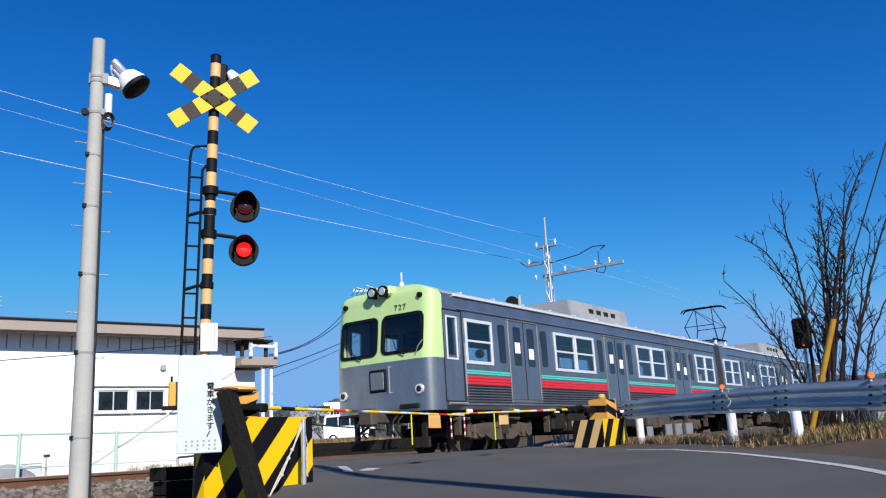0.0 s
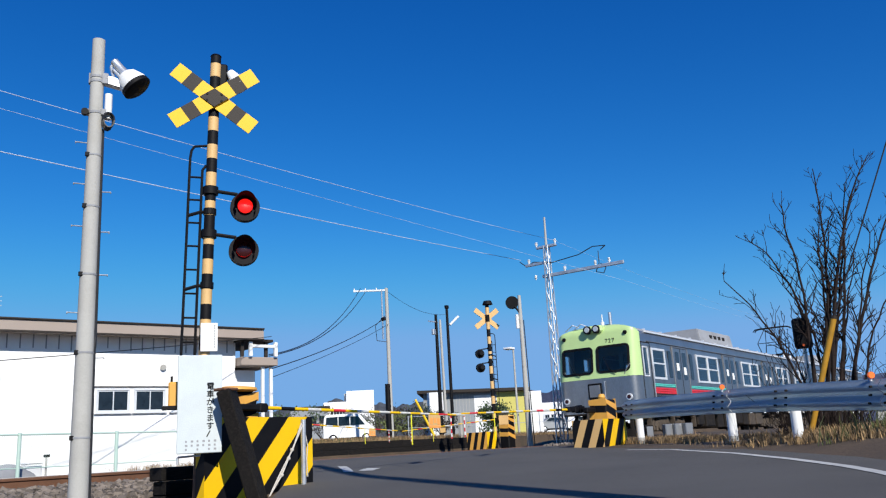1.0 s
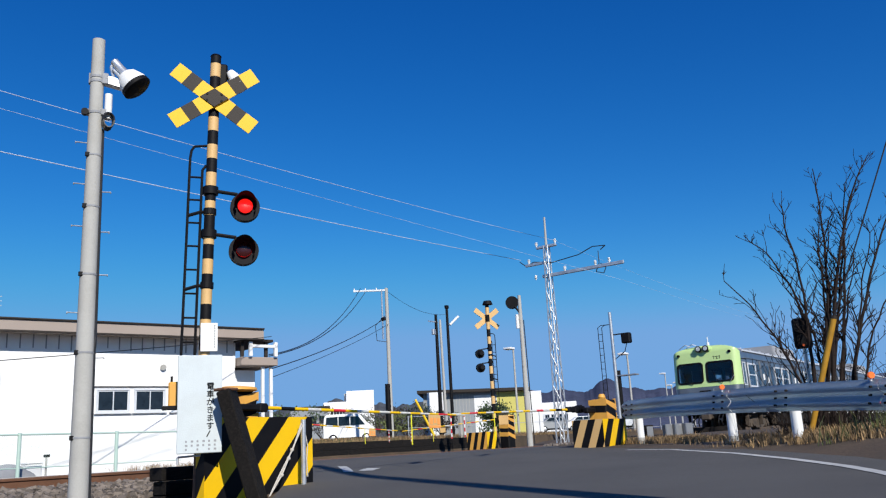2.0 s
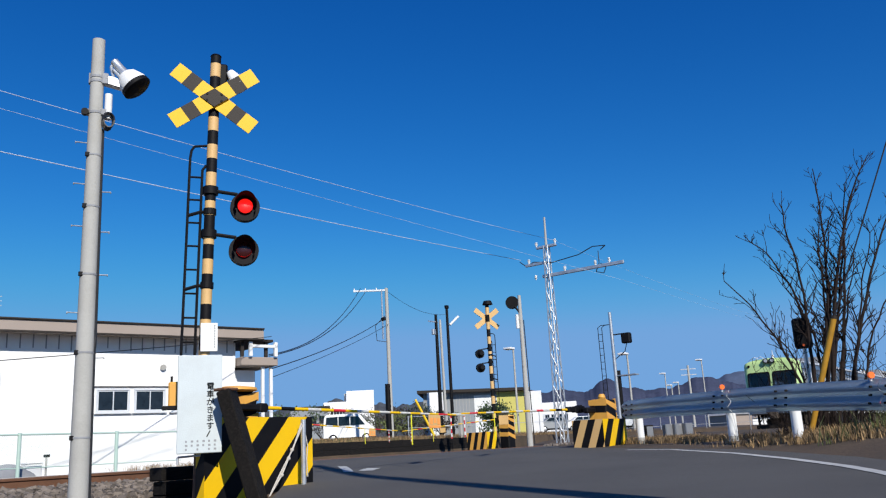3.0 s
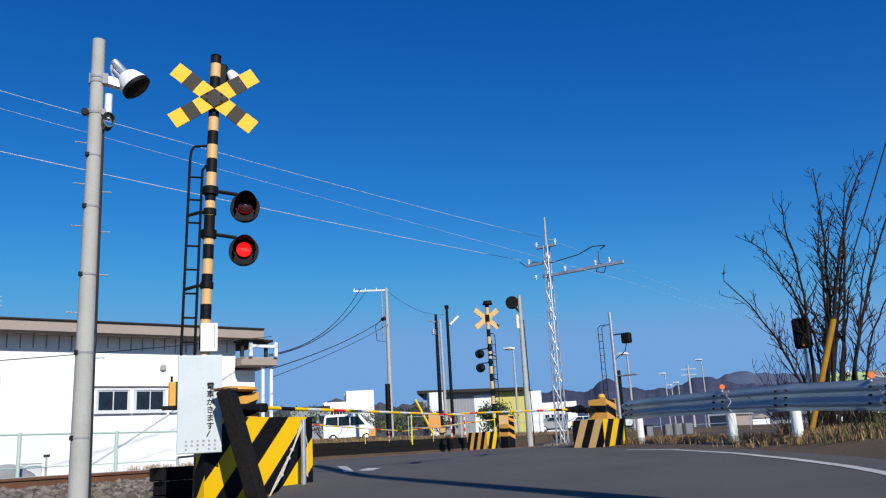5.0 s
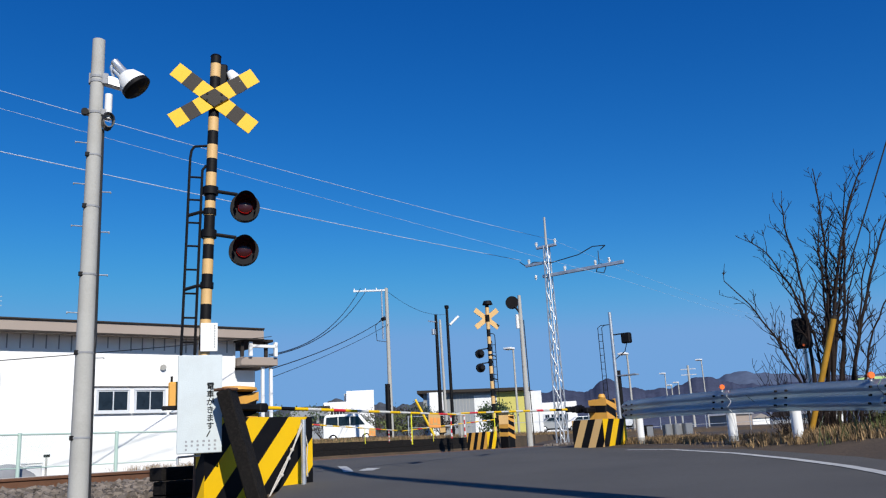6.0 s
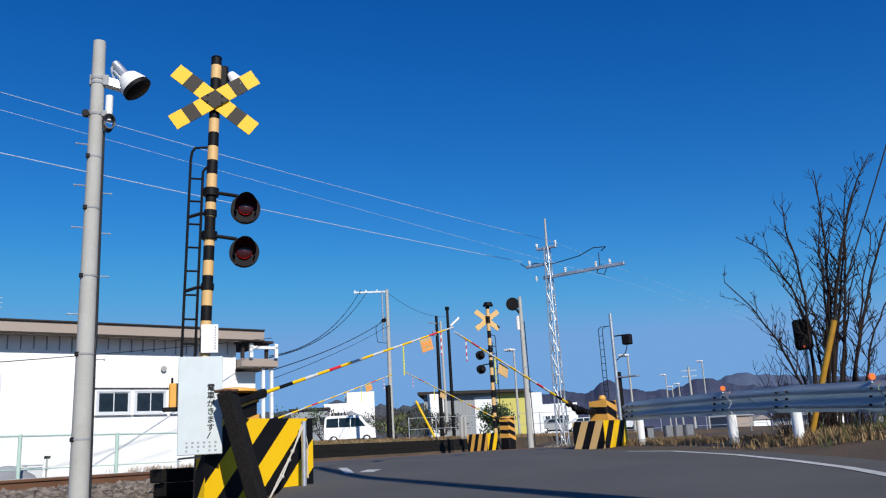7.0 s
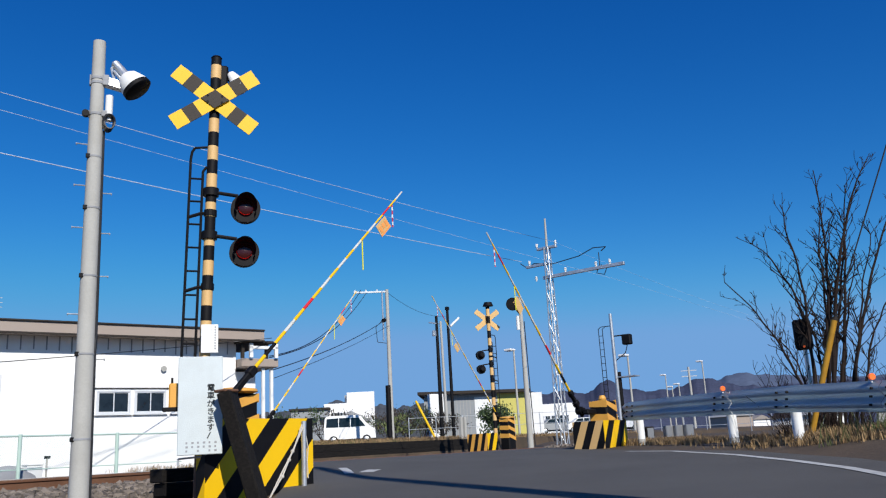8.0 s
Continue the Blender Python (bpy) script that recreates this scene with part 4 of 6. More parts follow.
def notices():
    ob = empty("warning_board", -8.575, -4.765, 0.13, "white enamel board with black vertical warning writing", "sign", rz=-37.7)
    bm = BM()
    box(bm, -0.232, 0.208, -0.012, 0.012, 0.0, 0.99, 0.006)
    part("board", bm, M["board"], ob)
    bm = BM()
    for z in (0.05, 0.95):
        box(bm, -0.2, 0.2, 0.013, 0.04, z, z + 0.03)
    for z in (0.06, 0.94):
        tube(bm, (0.0, 0.02, z), (0.0, 0.42, z), 0.015, seg=6)
    tube(bm, (0.0, 0.06, -0.02), (-0.22, 0.06, -0.03), 0.012, seg=6)
    tube(bm, (-0.22, 0.06, -0.03), (-0.22, 0.06, -0.1), 0.012, seg=6)
    part("bracket", bm, M["galv"], ob)
    writing("電車がきます", 0.08, ob, M["black"], 0.052, -0.0145, 0.64, 0.08)
    bm = BM()
    box(bm, 0.071, 0.081, -0.0145, -0.0125, 0.155, 0.225, 0, 0, Matrix.Translation((0.076, 0, 0.19)) @ Matrix.Rotation(radians(28), 4, "Y") @ Matrix.Translation((-0.076, 0, -0.19)))
    part("exclamation_stroke", bm, M["black"], ob)
    # small illegible lines
    for r in range(3):
        for c in range(6):
            if r == 0 and c in (1, 3):
                continue
            bm = BM()
            box(bm, -0.15 + c * 0.056, -0.15 + c * 0.056 + 0.018 + 0.006 * ((c + r) % 2), -0.0145, -0.0125, 0.03 + r * 0.04, 0.05 + r * 0.04)
            part("text_bar", bm, M["roofgrey"], ob)
    ob = empty("notice_plate", -8.30, -4.53, 1.20, "small white notice plate strapped to the signal pole", "sign", rz=-37.7)
    bm = BM()
    box(bm, -0.09, 0.09, -0.012, 0.002, 0.0, 0.31, 0.004)
    part("plate", bm, M["paper"], ob)
    for c, (x, n) in enumerate(((0.06, 9), (0.02, 4), (-0.02, 5), (-0.06, 3))):
        for i in range(n):
            bm = BM()
            box(bm, x - 0.009, x + 0.005 - 0.004 * c, -0.0145, -0.0125, 0.27 - i * 0.029, 0.288 - i * 0.029)
            part("text_bar", bm, M["roofgrey"] if c == 0 else M["galv"], ob)
    ob = empty("alarm_box", -8.66, -4.42, 0.60, "orange emergency button box with a dark lever", "alarm box", rz=-37.7)
    bm = BM()
    box(bm, -0.05, 0.06, -0.06, 0.06, 0.0, 0.27, 0.015)
    part("casing", bm, M["orange"], ob)
    bm = BM()
    box(bm, -0.11, 0.06, -0.07, -0.02, -0.02, 0.025, 0.008)
    tube(bm, (-0.02, 0.0, 0.05), (-0.02, 0.0, 0.33), 0.012, seg=6)
    part("lever", bm, M["black"], ob)
    bm = BM()
    tube(bm, (0.04, 0.03, 0.1), (0.36, 0.1, 0.1), 0.02, seg=10)
    part("arm", bm, M["black"], ob)


notices()


def clip_band(u, step, H, slope, L):
    """A slanting band from the foot to the top of a face, cut at its two ends."""
    poly = [(u, 0), (u + step, 0), (u + step + H * slope, H), (u + H * slope, H)]
    for edge, keep in ((0, 1), (L, -1)):
        out = []
        for (ax, az), (bx, bz) in zip(poly, poly[1:] + poly[:1]):
            ia, ib = (ax - edge) * keep >= 0, (bx - edge) * keep >= 0
            if ia:
                out.append((ax, az))
            if ia != ib:
                s = (edge - ax) / (bx - ax)
                out.append((edge, az + (bz - az) * s))
        poly = out
        if not poly:
            break
    return poly


def striped_block(name, x0, x1, y0, y1, z0, z1, lights, label, slope=1.0, step=0.155, batter=0.0):
    """A concrete guard block with slanting bands: each band is a piece of the facing."""
    ob = empty(name, x0, y0, z0, label, "guard block", "striped guard blocks")
    L, H, T = x1 - x0, z1 - z0, y1 - y0
    bm = BM()
    box(bm, 0.008, L - 0.008, 0.01, T, -0.12, H - 0.008, 0.02)
    part("core", bm, M["black"], ob, "black painted concrete core")
    k, u = 0, -H * slope
    while u < L:
        poly = clip_band(u, step, H, slope, L)
        if len(poly) >= 3:
            bm = BM()
            prism(bm, poly, -0.004, 0.012, "y")
            light = lights[1]
            part("band", bm, M["black"] if k % 2 else M[light], ob)
        u += step
        k += 1
    # the end that faces down the road
    k, u = 0, -H * slope + 0.04
    while u < T:
        poly = clip_band(u, step * 0.62, H, slope * 0.62, T)
        if len(poly) >= 3:
            bm = BM()
            prism(bm, [(T - a, c) for a, c in poly], -0.004, 0.012, "x")
            part("band", bm, M["black"] if k % 2 else M[lights[0]], ob)
        u += step * 0.62
        k += 1
    return ob


def crossing_gate(x, y, z, rz, length, pivot_z, plate_at, label, group="crossing gates", back=0.0, head=0.2, faded=False, holder=0.4, rise=(-1.5, 46.0)):
    """Body, cap, boom on its pivot. The boom points along its own +x."""
    near = y < 0
    g = empty("crossing_gate", x, y, z, label, "crossing gate", group, rz)
    bm = BM()
    k = -back
    top = pivot_z + head
    box(bm, k - 0.26, k + 0.16, 0.06, 0.42, 0.0, top, 0.03)
    part("body", bm, M["black"], g, "black drive housing")
    # amber bands that climb round the housing
    for j in range(3):
        za = top - 0.15 - j * 0.27
        if za < 0.05:
            break
        for face in range(4):
            bm = BM()
            if face in (0, 2):
                y = 0.054 if face == 0 else 0.414
                prism(bm, [(k - 0.262, za - 0.06), (k + 0.162, za + 0.07), (k + 0.162, min(top, za + 0.19)), (k - 0.262, za + 0.06)], y, y + 0.012, "y")
            else:
                x = k - 0.266 if face == 1 else k + 0.154
                prism(bm, [(0.06, za + 0.05 * (face == 3) - 0.06 * (face == 1)), (0.42, za + 0.03), (0.42, za + 0.17), (0.06, min(top, za + 0.19) if face == 3 else za + 0.09)], x, x + 0.012, "x")
            part("band", bm, M["orange"], g, "amber slanting band")
    bm = BM()
    for z0, z1, r0, r1 in ((top, top + 0.02, 0.2, 0.27), (top + 0.02, top + 0.05, 0.27, 0.26), (top + 0.05, top + 0.07, 0.26, 0.12)) if not faded else ((top, top + 0.05, 0.06, 0.075), (top + 0.05, top + 0.11, 0.075, 0.05)):
        tube(bm, (k - 0.05, 0.24, z0), (k - 0.05, 0.24, z1), r0, r1, 20)
    part("cap", bm, M["orange"], g, "amber round brimmed cap", True)
    bm = BM()
    tube(bm, (0, -0.06, pivot_z), (0, 0.1, pivot_z), 0.05, seg=14)
    if back > 0:
        box(bm, -back + 0.1, 0.05, 0.08, 0.2, pivot_z - 0.08, pivot_z + 0.02, 0.02)
    part("axle", bm, M["black"], g)
    # boom, keyed
    bm = BM()
    box(bm, -0.14, holder, -0.032, 0.032, -0.035, 0.035, 0.012)
    box(bm, holder - 0.14, holder - 0.02, -0.045, 0.045, -0.05, 0.05, 0.015)
    tube(bm, (0, -0.06, 0), (0, 0.05, 0), 0.075, seg=14)
    box(bm, 0.12, 0.24, -0.05, 0.05, -0.06, 0.055, 0.015)
    boom = part("boom", bm, M["black"], g, "tapering barrier boom in a black holder")
    boom.matrix_basis = pose(0, 0, pivot_z)
    n = max(8, round(length / 0.26))
    for i in range(n):
        h0 = holder - 0.02
        a, b = h0 + (length - h0) * i / n, h0 + (length - h0) * (i + 1) / n
        ra, rb = 0.024 - 0.012 * a / length, 0.024 - 0.012 * b / length
        bm = BM()
        tube(bm, (a, 0, 0), (b + 0.002, 0, 0), ra, rb, 10)
        red = i in (round(n * 0.26), round(n * 0.81))
        part("boom_band", bm, M["red"] if red else M["black"] if i == 1 and near else M["yellow"] if i % 2 == 0 else M["worn_white"], boom)
    bm = BM()
    box(bm, plate_at - 0.14, plate_at + 0.14, -0.045, -0.037, -0.2, -0.015, 0.003)
    pl = part("plate", bm, M["fade"], boom, "cream hanging warning plate with orange writing")
    for i in range(3):
        bm = BM()
        box(bm, plate_at - 0.11 + i * 0.085, plate_at - 0.05 + i * 0.085, -0.049, -0.046, -0.15 + 0.02 * (i % 2), -0.06)
        part("text_bar", bm, M["cloth"], pl)
    bm = BM()
    box(bm, plate_at - 0.14, plate_at + 0.14, -0.049, -0.046, -0.198, -0.165)
    part("edge_bar", bm, M["cloth"], pl)
    strips = []
    for at, kind, ln in ((length * 0.72, "strip_yellow", 0.42), (length * 0.925, "red", 0.34)):
        bm = BM()
        box(bm, -0.009, 0.009, -0.004, 0.004, -ln, 0.0)
        s = part("hanging_strip", bm, M[kind], boom, "narrow hanging warning strip")
        s.matrix_basis = pose(at, 0, -0.01)
        strips.append((s, at))
        if kind == "red":
            for k in range(3):
                bm = BM()
                box(bm, -0.0105, 0.0105, -0.0055, 0.0055, -0.09 - k * 0.11, -0.04 - k * 0.11)
                part("white_band", bm, M["white"], s)
    return boom, strips, pivot_z, rise


gates = [
    crossing_gate(-8.11, -4.5, -0.33, 0, 4.58, 0.95, 3.78, "amber and black crossing gate with a striped boom", back=-0.42, head=0.17, holder=0.66, rise=(-1.3, 44.0)),
    crossing_gate(0.24, -4.5, -0.15, 180, 4.08, 0.77, 2.6, "faded amber and black crossing gate with a striped boom", back=0.45, head=0.16, faded=True, holder=0.5, rise=(-1.2, 46.5)),
    crossing_gate(0.1, 4.0, -0.08, 0, 5.05, 1.0, 3.9, "crossing gate across the rails with a slim yellow boom", head=0.05, rise=(-3.5, 47.1)),
    crossing_gate(10.72, 4.0, -0.08, 180, 5.35, 1.0, 3.3, "far amber and black crossing gate with a slim boom", head=0.05, rise=(-3.5, 48.0)),
]
# the second gate's drive stands behind its boom as seen along the road
striped_block("guard_block", -8.47, -6.94, -4.70, -4.56, -0.36, 0.49, ("yellow", "yellow"), "yellow and black striped guard block at the lane edge", 0.9, 0.29)
striped_block("guard_block", -0.10, 0.86, -5.12, -4.50, -0.2, 0.405, ("fade", "yellow"), "faded cream and black striped guard block", 0.62, 0.235)
striped_block("guard_block", 9.25, 9.85, 3.6, 4.4, -0.14, 0.49, ("orange", "yellow"), "amber and black striped guard block across the rails", 0.4, 0.22)


def near_left_clutter():
    # leaning tarred sleeper against the block
    ob = empty("leaning_sleeper", -8.24, -5.25, -0.33, "black tarred timber sleeper leaning on the block", "timber post")
    bm = BM()
    a, b = Vector((0, 0, -0.05)), Vector((-0.25, 0.20, 1.07))
    box(bm, -0.12, 0.12, -0.07, 0.07, 0, (b - a).length, 0.012, 0, Matrix.Translation(a) @ (b - a).to_track_quat("Z", "Y").to_matrix().to_4x4() @ Matrix.Rotation(radians(-20), 4, "Z"))
    part("timber", bm, M["sleeper"], ob)
    bm = BM()
    box(bm, -0.34, -0.16, 0.11, 0.29, 1.06, 1.09, 0.01)
    part("rusty_cap", bm, M["rail"], ob, "rusty iron cap")
    ob = empty("iron_post", -7.23, -4.85, -0.3, "bare galvanised post with a tied rope", "post")
    bm = BM()
    tube(bm, (0, 0, -0.1), (0.005, 0, 0.75), 0.03, seg=12)
    part("shaft", bm, M["galv"], ob, "", True)
    bm = BM()
    pts = [Vector((-0.03, -0.03, 0.69)), Vector((-0.22, -0.05, 0.42)), Vector((-0.42, -0.1, 0.16)), Vector((-0.68, -0.16, -0.08))]
    for off in (0, 0.02):
        chain(bm, [p + Vector((off * (1 if i % 2 else -1), 0, off)) for i, p in enumerate(pts)], 0.009, 6)
    for p in (pts[1], pts[1] + Vector((-0.06, -0.01, -0.09)), pts[2]):
        bmesh.ops.create_uvsphere(bm, u_segments=8, v_segments=6, radius=0.022, matrix=Matrix.Translation(p))
    chain(bm, [(0.025, -0.01, 0.6), (0.05, -0.02, 0.45), (0.03, -0.02, 0.3), (0.045, -0.02, 0.12)], 0.006, 5)
    part("rope", bm, M["rope"], ob, "frayed pale rope")
    # low dark sleeper wall beside the track
    for i, (x0, x1, y) in enumerate(((-8.3, -7.55, -3.75),)):
        ob = empty("sleeper_stack", x0, y, -0.45, "stacked black sleepers beside the track", "timber stack")
        for k in range(3):
            bm = BM()
            box(bm, 0.05 * (k % 2), x1 - x0 - 0.04 * k, 0, 0.24, k * 0.155, k * 0.155 + 0.148, 0.012)
            part("sleeper", bm, M["sleeper"], ob)
    ob = empty("edging", 2.3, 8.4, -0.35, "row of black tarred sleepers holding up the grass bank", "edging")
    for i in range(6):
        for k in range(3):
            bm = BM()
            x = i * 2.1 - (0.9 if k % 2 else 0) + 2.2
            box(bm, x, x + 2.095, 0.02 * k, 0.2 + 0.02 * k, k * 0.26, k * 0.26 + 0.257, 0.008)
            part("sleeper", bm, M["sleeper"], ob)


near_left_clutter()


def concrete_pole():
    ob = empty("utility_pole", -9.745, -4.55, -0.45, "tapering pale grey concrete pole with climbing bolts", "utility pole", rz=-30)
    bm = BM()
    tube(bm, (0, 0, 0), (0, 0, 4.77), 0.09, 0.061, 28)
    part("shaft", bm, M["concrete"], ob, "", True)
    for z in (0.76, 1.54, 2.29, 2.97, 3.5):
        r = 0.09 - 0.029 * z / 4.77
        bm = BM()
        tube(bm, (0, 0, z), (0, 0, z + 0.018), r + 0.004, seg=24)
        band = part("steel_band", bm, M["roofgrey"], ob, "", True)
        bm = BM()
        box(bm, -r - 0.012, -r + 0.03, -0.06, -0.03, z - 0.012, z + 0.03, 0.004)
        part("buckle", bm, M["black"], band)
    for z in (3.95, 4.29, 4.34):
        r = 0.09 - 0.029 * z / 4.77
        bm = BM()
        tube(bm, (0, 0, z), (0, 0, z + 0.025), r + 0.006, seg=24)
        box(bm, -r - 0.015, -r, -0.03, 0.03, z - 0.015, z + 0.05, 0.006)
        box(bm, r - 0.02, r + 0.04, -0.06, -0.02, z - 0.015, z + 0.05, 0.006)
        part("clamp_band", bm, M["roofgrey"], ob, "bolted dull steel clamp")
    for s, levels in ((-1, (1.93, 2.78, 3.21, 3.64)), (1, (1.5, 2.3, 2.73, 3.14))):
        for z in levels:
            bm = BM()
            tube(bm, (s * 0.05, 0, z), (s * 0.17, 0, z + 0.004), 0.006, seg=6)
            tube(bm, (s * 0.165, 0, z), (s * 0.175, 0, z), 0.012, seg=6)
            part("climbing_bolt", bm, M["galv"], ob)
    bm = BM()
    chain(bm, [(0.094, -0.01, 0.0), (0.082, -0.01, 1.6), (0.086, -0.012, 1.7), (0.074, 0, 3.8)], 0.015, 8)
    part("cable", bm, M["cable"], ob, "black cable strapped along the pole", True)
    # junction box, bracket and coil
    bm = BM()
    tube(bm, (0.115, -0.03, 3.9), (0.115, -0.03, 4.17), 0.036, seg=14)
    part("junction_case", bm, M["white"], ob, "white cylindrical case", True)
    bm = BM()
    for k in range(5):
        pts = []
        for i in range(13):
            a = 2 * math.pi * i / 12
            pts.append((0.11 + 0.05 * math.cos(a) + 0.004 * k, -0.05 - 0.012 * k, 3.87 + (0.10 - 0.006 * k) * math.sin(a)))
        chain(bm, pts, 0.008, 5)
    part("cable_coil", bm, M["cable"], ob, "coiled black cable")
    bm = BM()
    tube(bm, (-0.1, 0, 3.96), (-0.1, -0.05, 3.96), 0.035, seg=12)
    part("clamp", bm, M["black"], ob)
    # floodlight
    fl = empty("floodlight", -9.575, -4.625, 3.61, "white bowl floodlight on a bracket", "floodlight", rz=-30)
    bm = BM()
    prism(bm, [(-0.17, 0.25), (0.08, 0.20), (0.0, 0.30), (-0.17, 0.33)], -0.05, 0.05, "y")
    chain(bm, [(-0.02, 0.0, 0.27), (-0.06, 0.0, 0.44), (0.0, 0.0, 0.50)], 0.016, 8)
    chain(bm, [(0.1, -0.03, 0.24), (-0.04, -0.03, 0.4)], 0.016, 8)
    part("bracket", bm, M["galv"], fl, "galvanised tilting bracket")
    d = Vector((0.62, -0.15, -0.78)).normalized()
    q = Matrix.Translation((-0.03, 0, 0.50)) @ d.to_track_quat("Z", "Y").to_matrix().to_4x4() @ Matrix.Scale(0.87, 4)

    def spin(bm, prof, seg=28):
        rows = [[bm.verts.new(q @ Vector((r * math.cos(2 * math.pi * i / seg), r * math.sin(2 * math.pi * i / seg), h))) for i in range(seg)] for h, r in prof]
        for a, b in zip(rows, rows[1:]):
            for i in range(seg):
                bm.faces.new((a[i], a[(i + 1) % seg], b[(i + 1) % seg], b[i]))
        bm.faces.new(rows[0])
        bm.faces.new(rows[-1][::-1])
        return bm
    part("gear_tube", spin(BM(), [(-0.02, 0.03), (0.0, 0.05), (0.2, 0.055), (0.22, 0.07)]), M["galv"], fl, "grey gear tube", True)
    part("bowl", spin(BM(), [(0.2, 0.08), (0.24, 0.125), (0.34, 0.165), (0.38, 0.172)]), M["white"], fl, "white enamelled bowl", True)
    part("rim", spin(BM(), [(0.381, 0.175), (0.43, 0.178), (0.45, 0.15)]), M["black"], fl, "black rim and lens", True)


concrete_pole()


# ---- across the track: white workshop, fence ----
def sliding_window(parent, x0, x1, z0, z1, y=-0.02, sashes=2):
    bm = BM()
    for a, b, c, d in ((x0, x1, z0, z0 + 0.05), (x0, x1, z1 - 0.05, z1), (x0, x0 + 0.05, z0 + 0.05, z1 - 0.05), (x1 - 0.05, x1, z0 + 0.05, z1 - 0.05)):
        box(bm, a, b, y - 0.04, y + 0.06, c, d, 0.006)
    box(bm, x0 - 0.04, x1 + 0.04, y - 0.07, y + 0.03, z0 - 0.03, z0 - 0.002, 0.004)
    w = part("window", bm, M["frame"], parent, "pale aluminium sliding window")
    xm = (x0 + x1) / 2
    for k, (a, b) in enumerate(((x0 + 0.05, xm + 0.02), (xm - 0.02, x1 - 0.05))):
        bm = BM()
        yy = y + 0.012 * k
        for p in ((a, b, z0 + 0.052, z0 + 0.08), (a, b, z1 - 0.08, z1 - 0.052), (a, a + 0.03, z0 + 0.08, z1 - 0.08), (b - 0.03, b, z0 + 0.08, z1 - 0.08)):
            box(bm, p[0], p[1], yy - 0.02, yy, p[2], p[3])
        s = part("sash", bm, M["frame"], w)
        bm = BM()
        box(bm, a + 0.03, b - 0.03, yy - 0.012, yy - 0.006, z0 + 0.08, z1 - 0.08)
        part("pane", bm, M["pane"], w)
    return w


def workshop():
    ob = empty("workshop_building", -2.64, 12.0, 0, "white sheet-clad workshop with a taupe eave", "building", rz=-16.45)
    bm = BM()
    box(bm, -14, 7.05, 0, 9, -0.3, 3.885)
    part("wall", bm, M["wall"], ob, "white painted sheet wall")
    rng = random.Random(12)
    # sheet seams under the eave, their shade put in as grey
    for i in range(60):
        x = -13.6 + i * 0.345
        bm = BM()
        box(bm, x, x + 0.035, -0.018, 0.004, 3.42 + rng.uniform(0, 0.12), 3.878)
        part("shaded_sheet_seam", bm, M["grey_wall"], ob, "sheet seam under the eave with its shade painted grey")
    bm = BM()
    prism(bm, [(-0.62, 3.88), (-0.62, 4.20), (-0.5, 4.24), (4.5, 5.1), (9.6, 4.24), (9.6, 3.88)], -14.5, 7.8, "x")
    part("roof", bm, M["eave"], ob, "taupe metal roof with a deep fascia")
    bm = BM()
    box(bm, -14.5, 7.81, -0.66, -0.62, 3.84, 3.9, 0.01)
    box(bm, -14.5, 7.81, -0.68, -0.6, 4.2, 4.25, 0.01)
    part("gutter", bm, M["brown"], ob, "dark brown gutter")
    for a, b in ((2.69, 3.69), (3.80, 4.77), (4.93, 5.9)):
        sliding_window(ob, a, b, 1.6, 2.31)
    bm = BM()
    box(bm, 2.6, 5.0, -0.05, 0.0, 2.36, 2.39)
    part("drip_rail", bm, M["brown"], ob)
    sliding_window(ob, -1.6, 0.12, 1.5, 2.77)
    bm = BM()
    tube(bm, (4.66, -0.10, 2.97), (4.66, 0.0, 2.99), 0.09, 0.07, 16)
    part("wall_vent", bm, M["concrete"], ob, "round grey vent cowl", True)
    bm = BM()
    tube(bm, (0.35, 3.0, 4.7), (0.35, 3.0, 5.55), 0.02, seg=6)
    for z in (5.2, 5.35, 5.5):
        tube(bm, (0.2, 3.0, z), (0.5, 3.0, z), 0.01, seg=5)
    part("roof_aerial", bm, M["galv"], ob, "small aerial on the roof")
    # porch at the end
    bm = BM()
    box(bm, 7.06, 7.9, 0.3, 5, -0.3, 2.95)
    part("porch_wall", bm, M["wall"], ob)
    bm = BM()
    box(bm, 7.1, 8.42, -0.4, 5.2, 3.04, 3.32, 0.02)
    part("canopy", bm, M["eave"], ob, "taupe canopy slab")
    for x, y in ((7.95, -0.2), (8.25, -0.2)):
        bm = BM()
        box(bm, x - 0.05, x + 0.05, y - 0.05, y + 0.05, -0.3, 3.03, 0.008)
        part("canopy_post", bm, M["white"], ob)
    bm = BM()
    box(bm, 7.0, 8.2, -0.5, 2, 3.82, 3.9, 0.01)
    for x in (7.15, 8.0):
        box(bm, x - 0.05, x + 0.05, -0.4, -0.3, 3.33, 3.82)
    part("upper_canopy", bm, M["brown"], ob, "thin dark upper canopy on white posts")
    bm = BM()
    for x in (7.4, 8.3):
        box(bm, x - 0.06, x + 0.06, -0.52, -0.42, 3.33, 3.81, 0.01)
    box(bm, 7.34, 8.36, -0.52, -0.42, 3.62, 3.72, 0.01)
    part("canopy_frame", bm, M["white"], ob, "white post and beam under the upper canopy")
    bm = BM()
    box(bm, 7.0, 7.06, -0.02, 0.2, 3.0, 3.9)
    part("corner_trim", bm, M["white"], ob)


workshop()


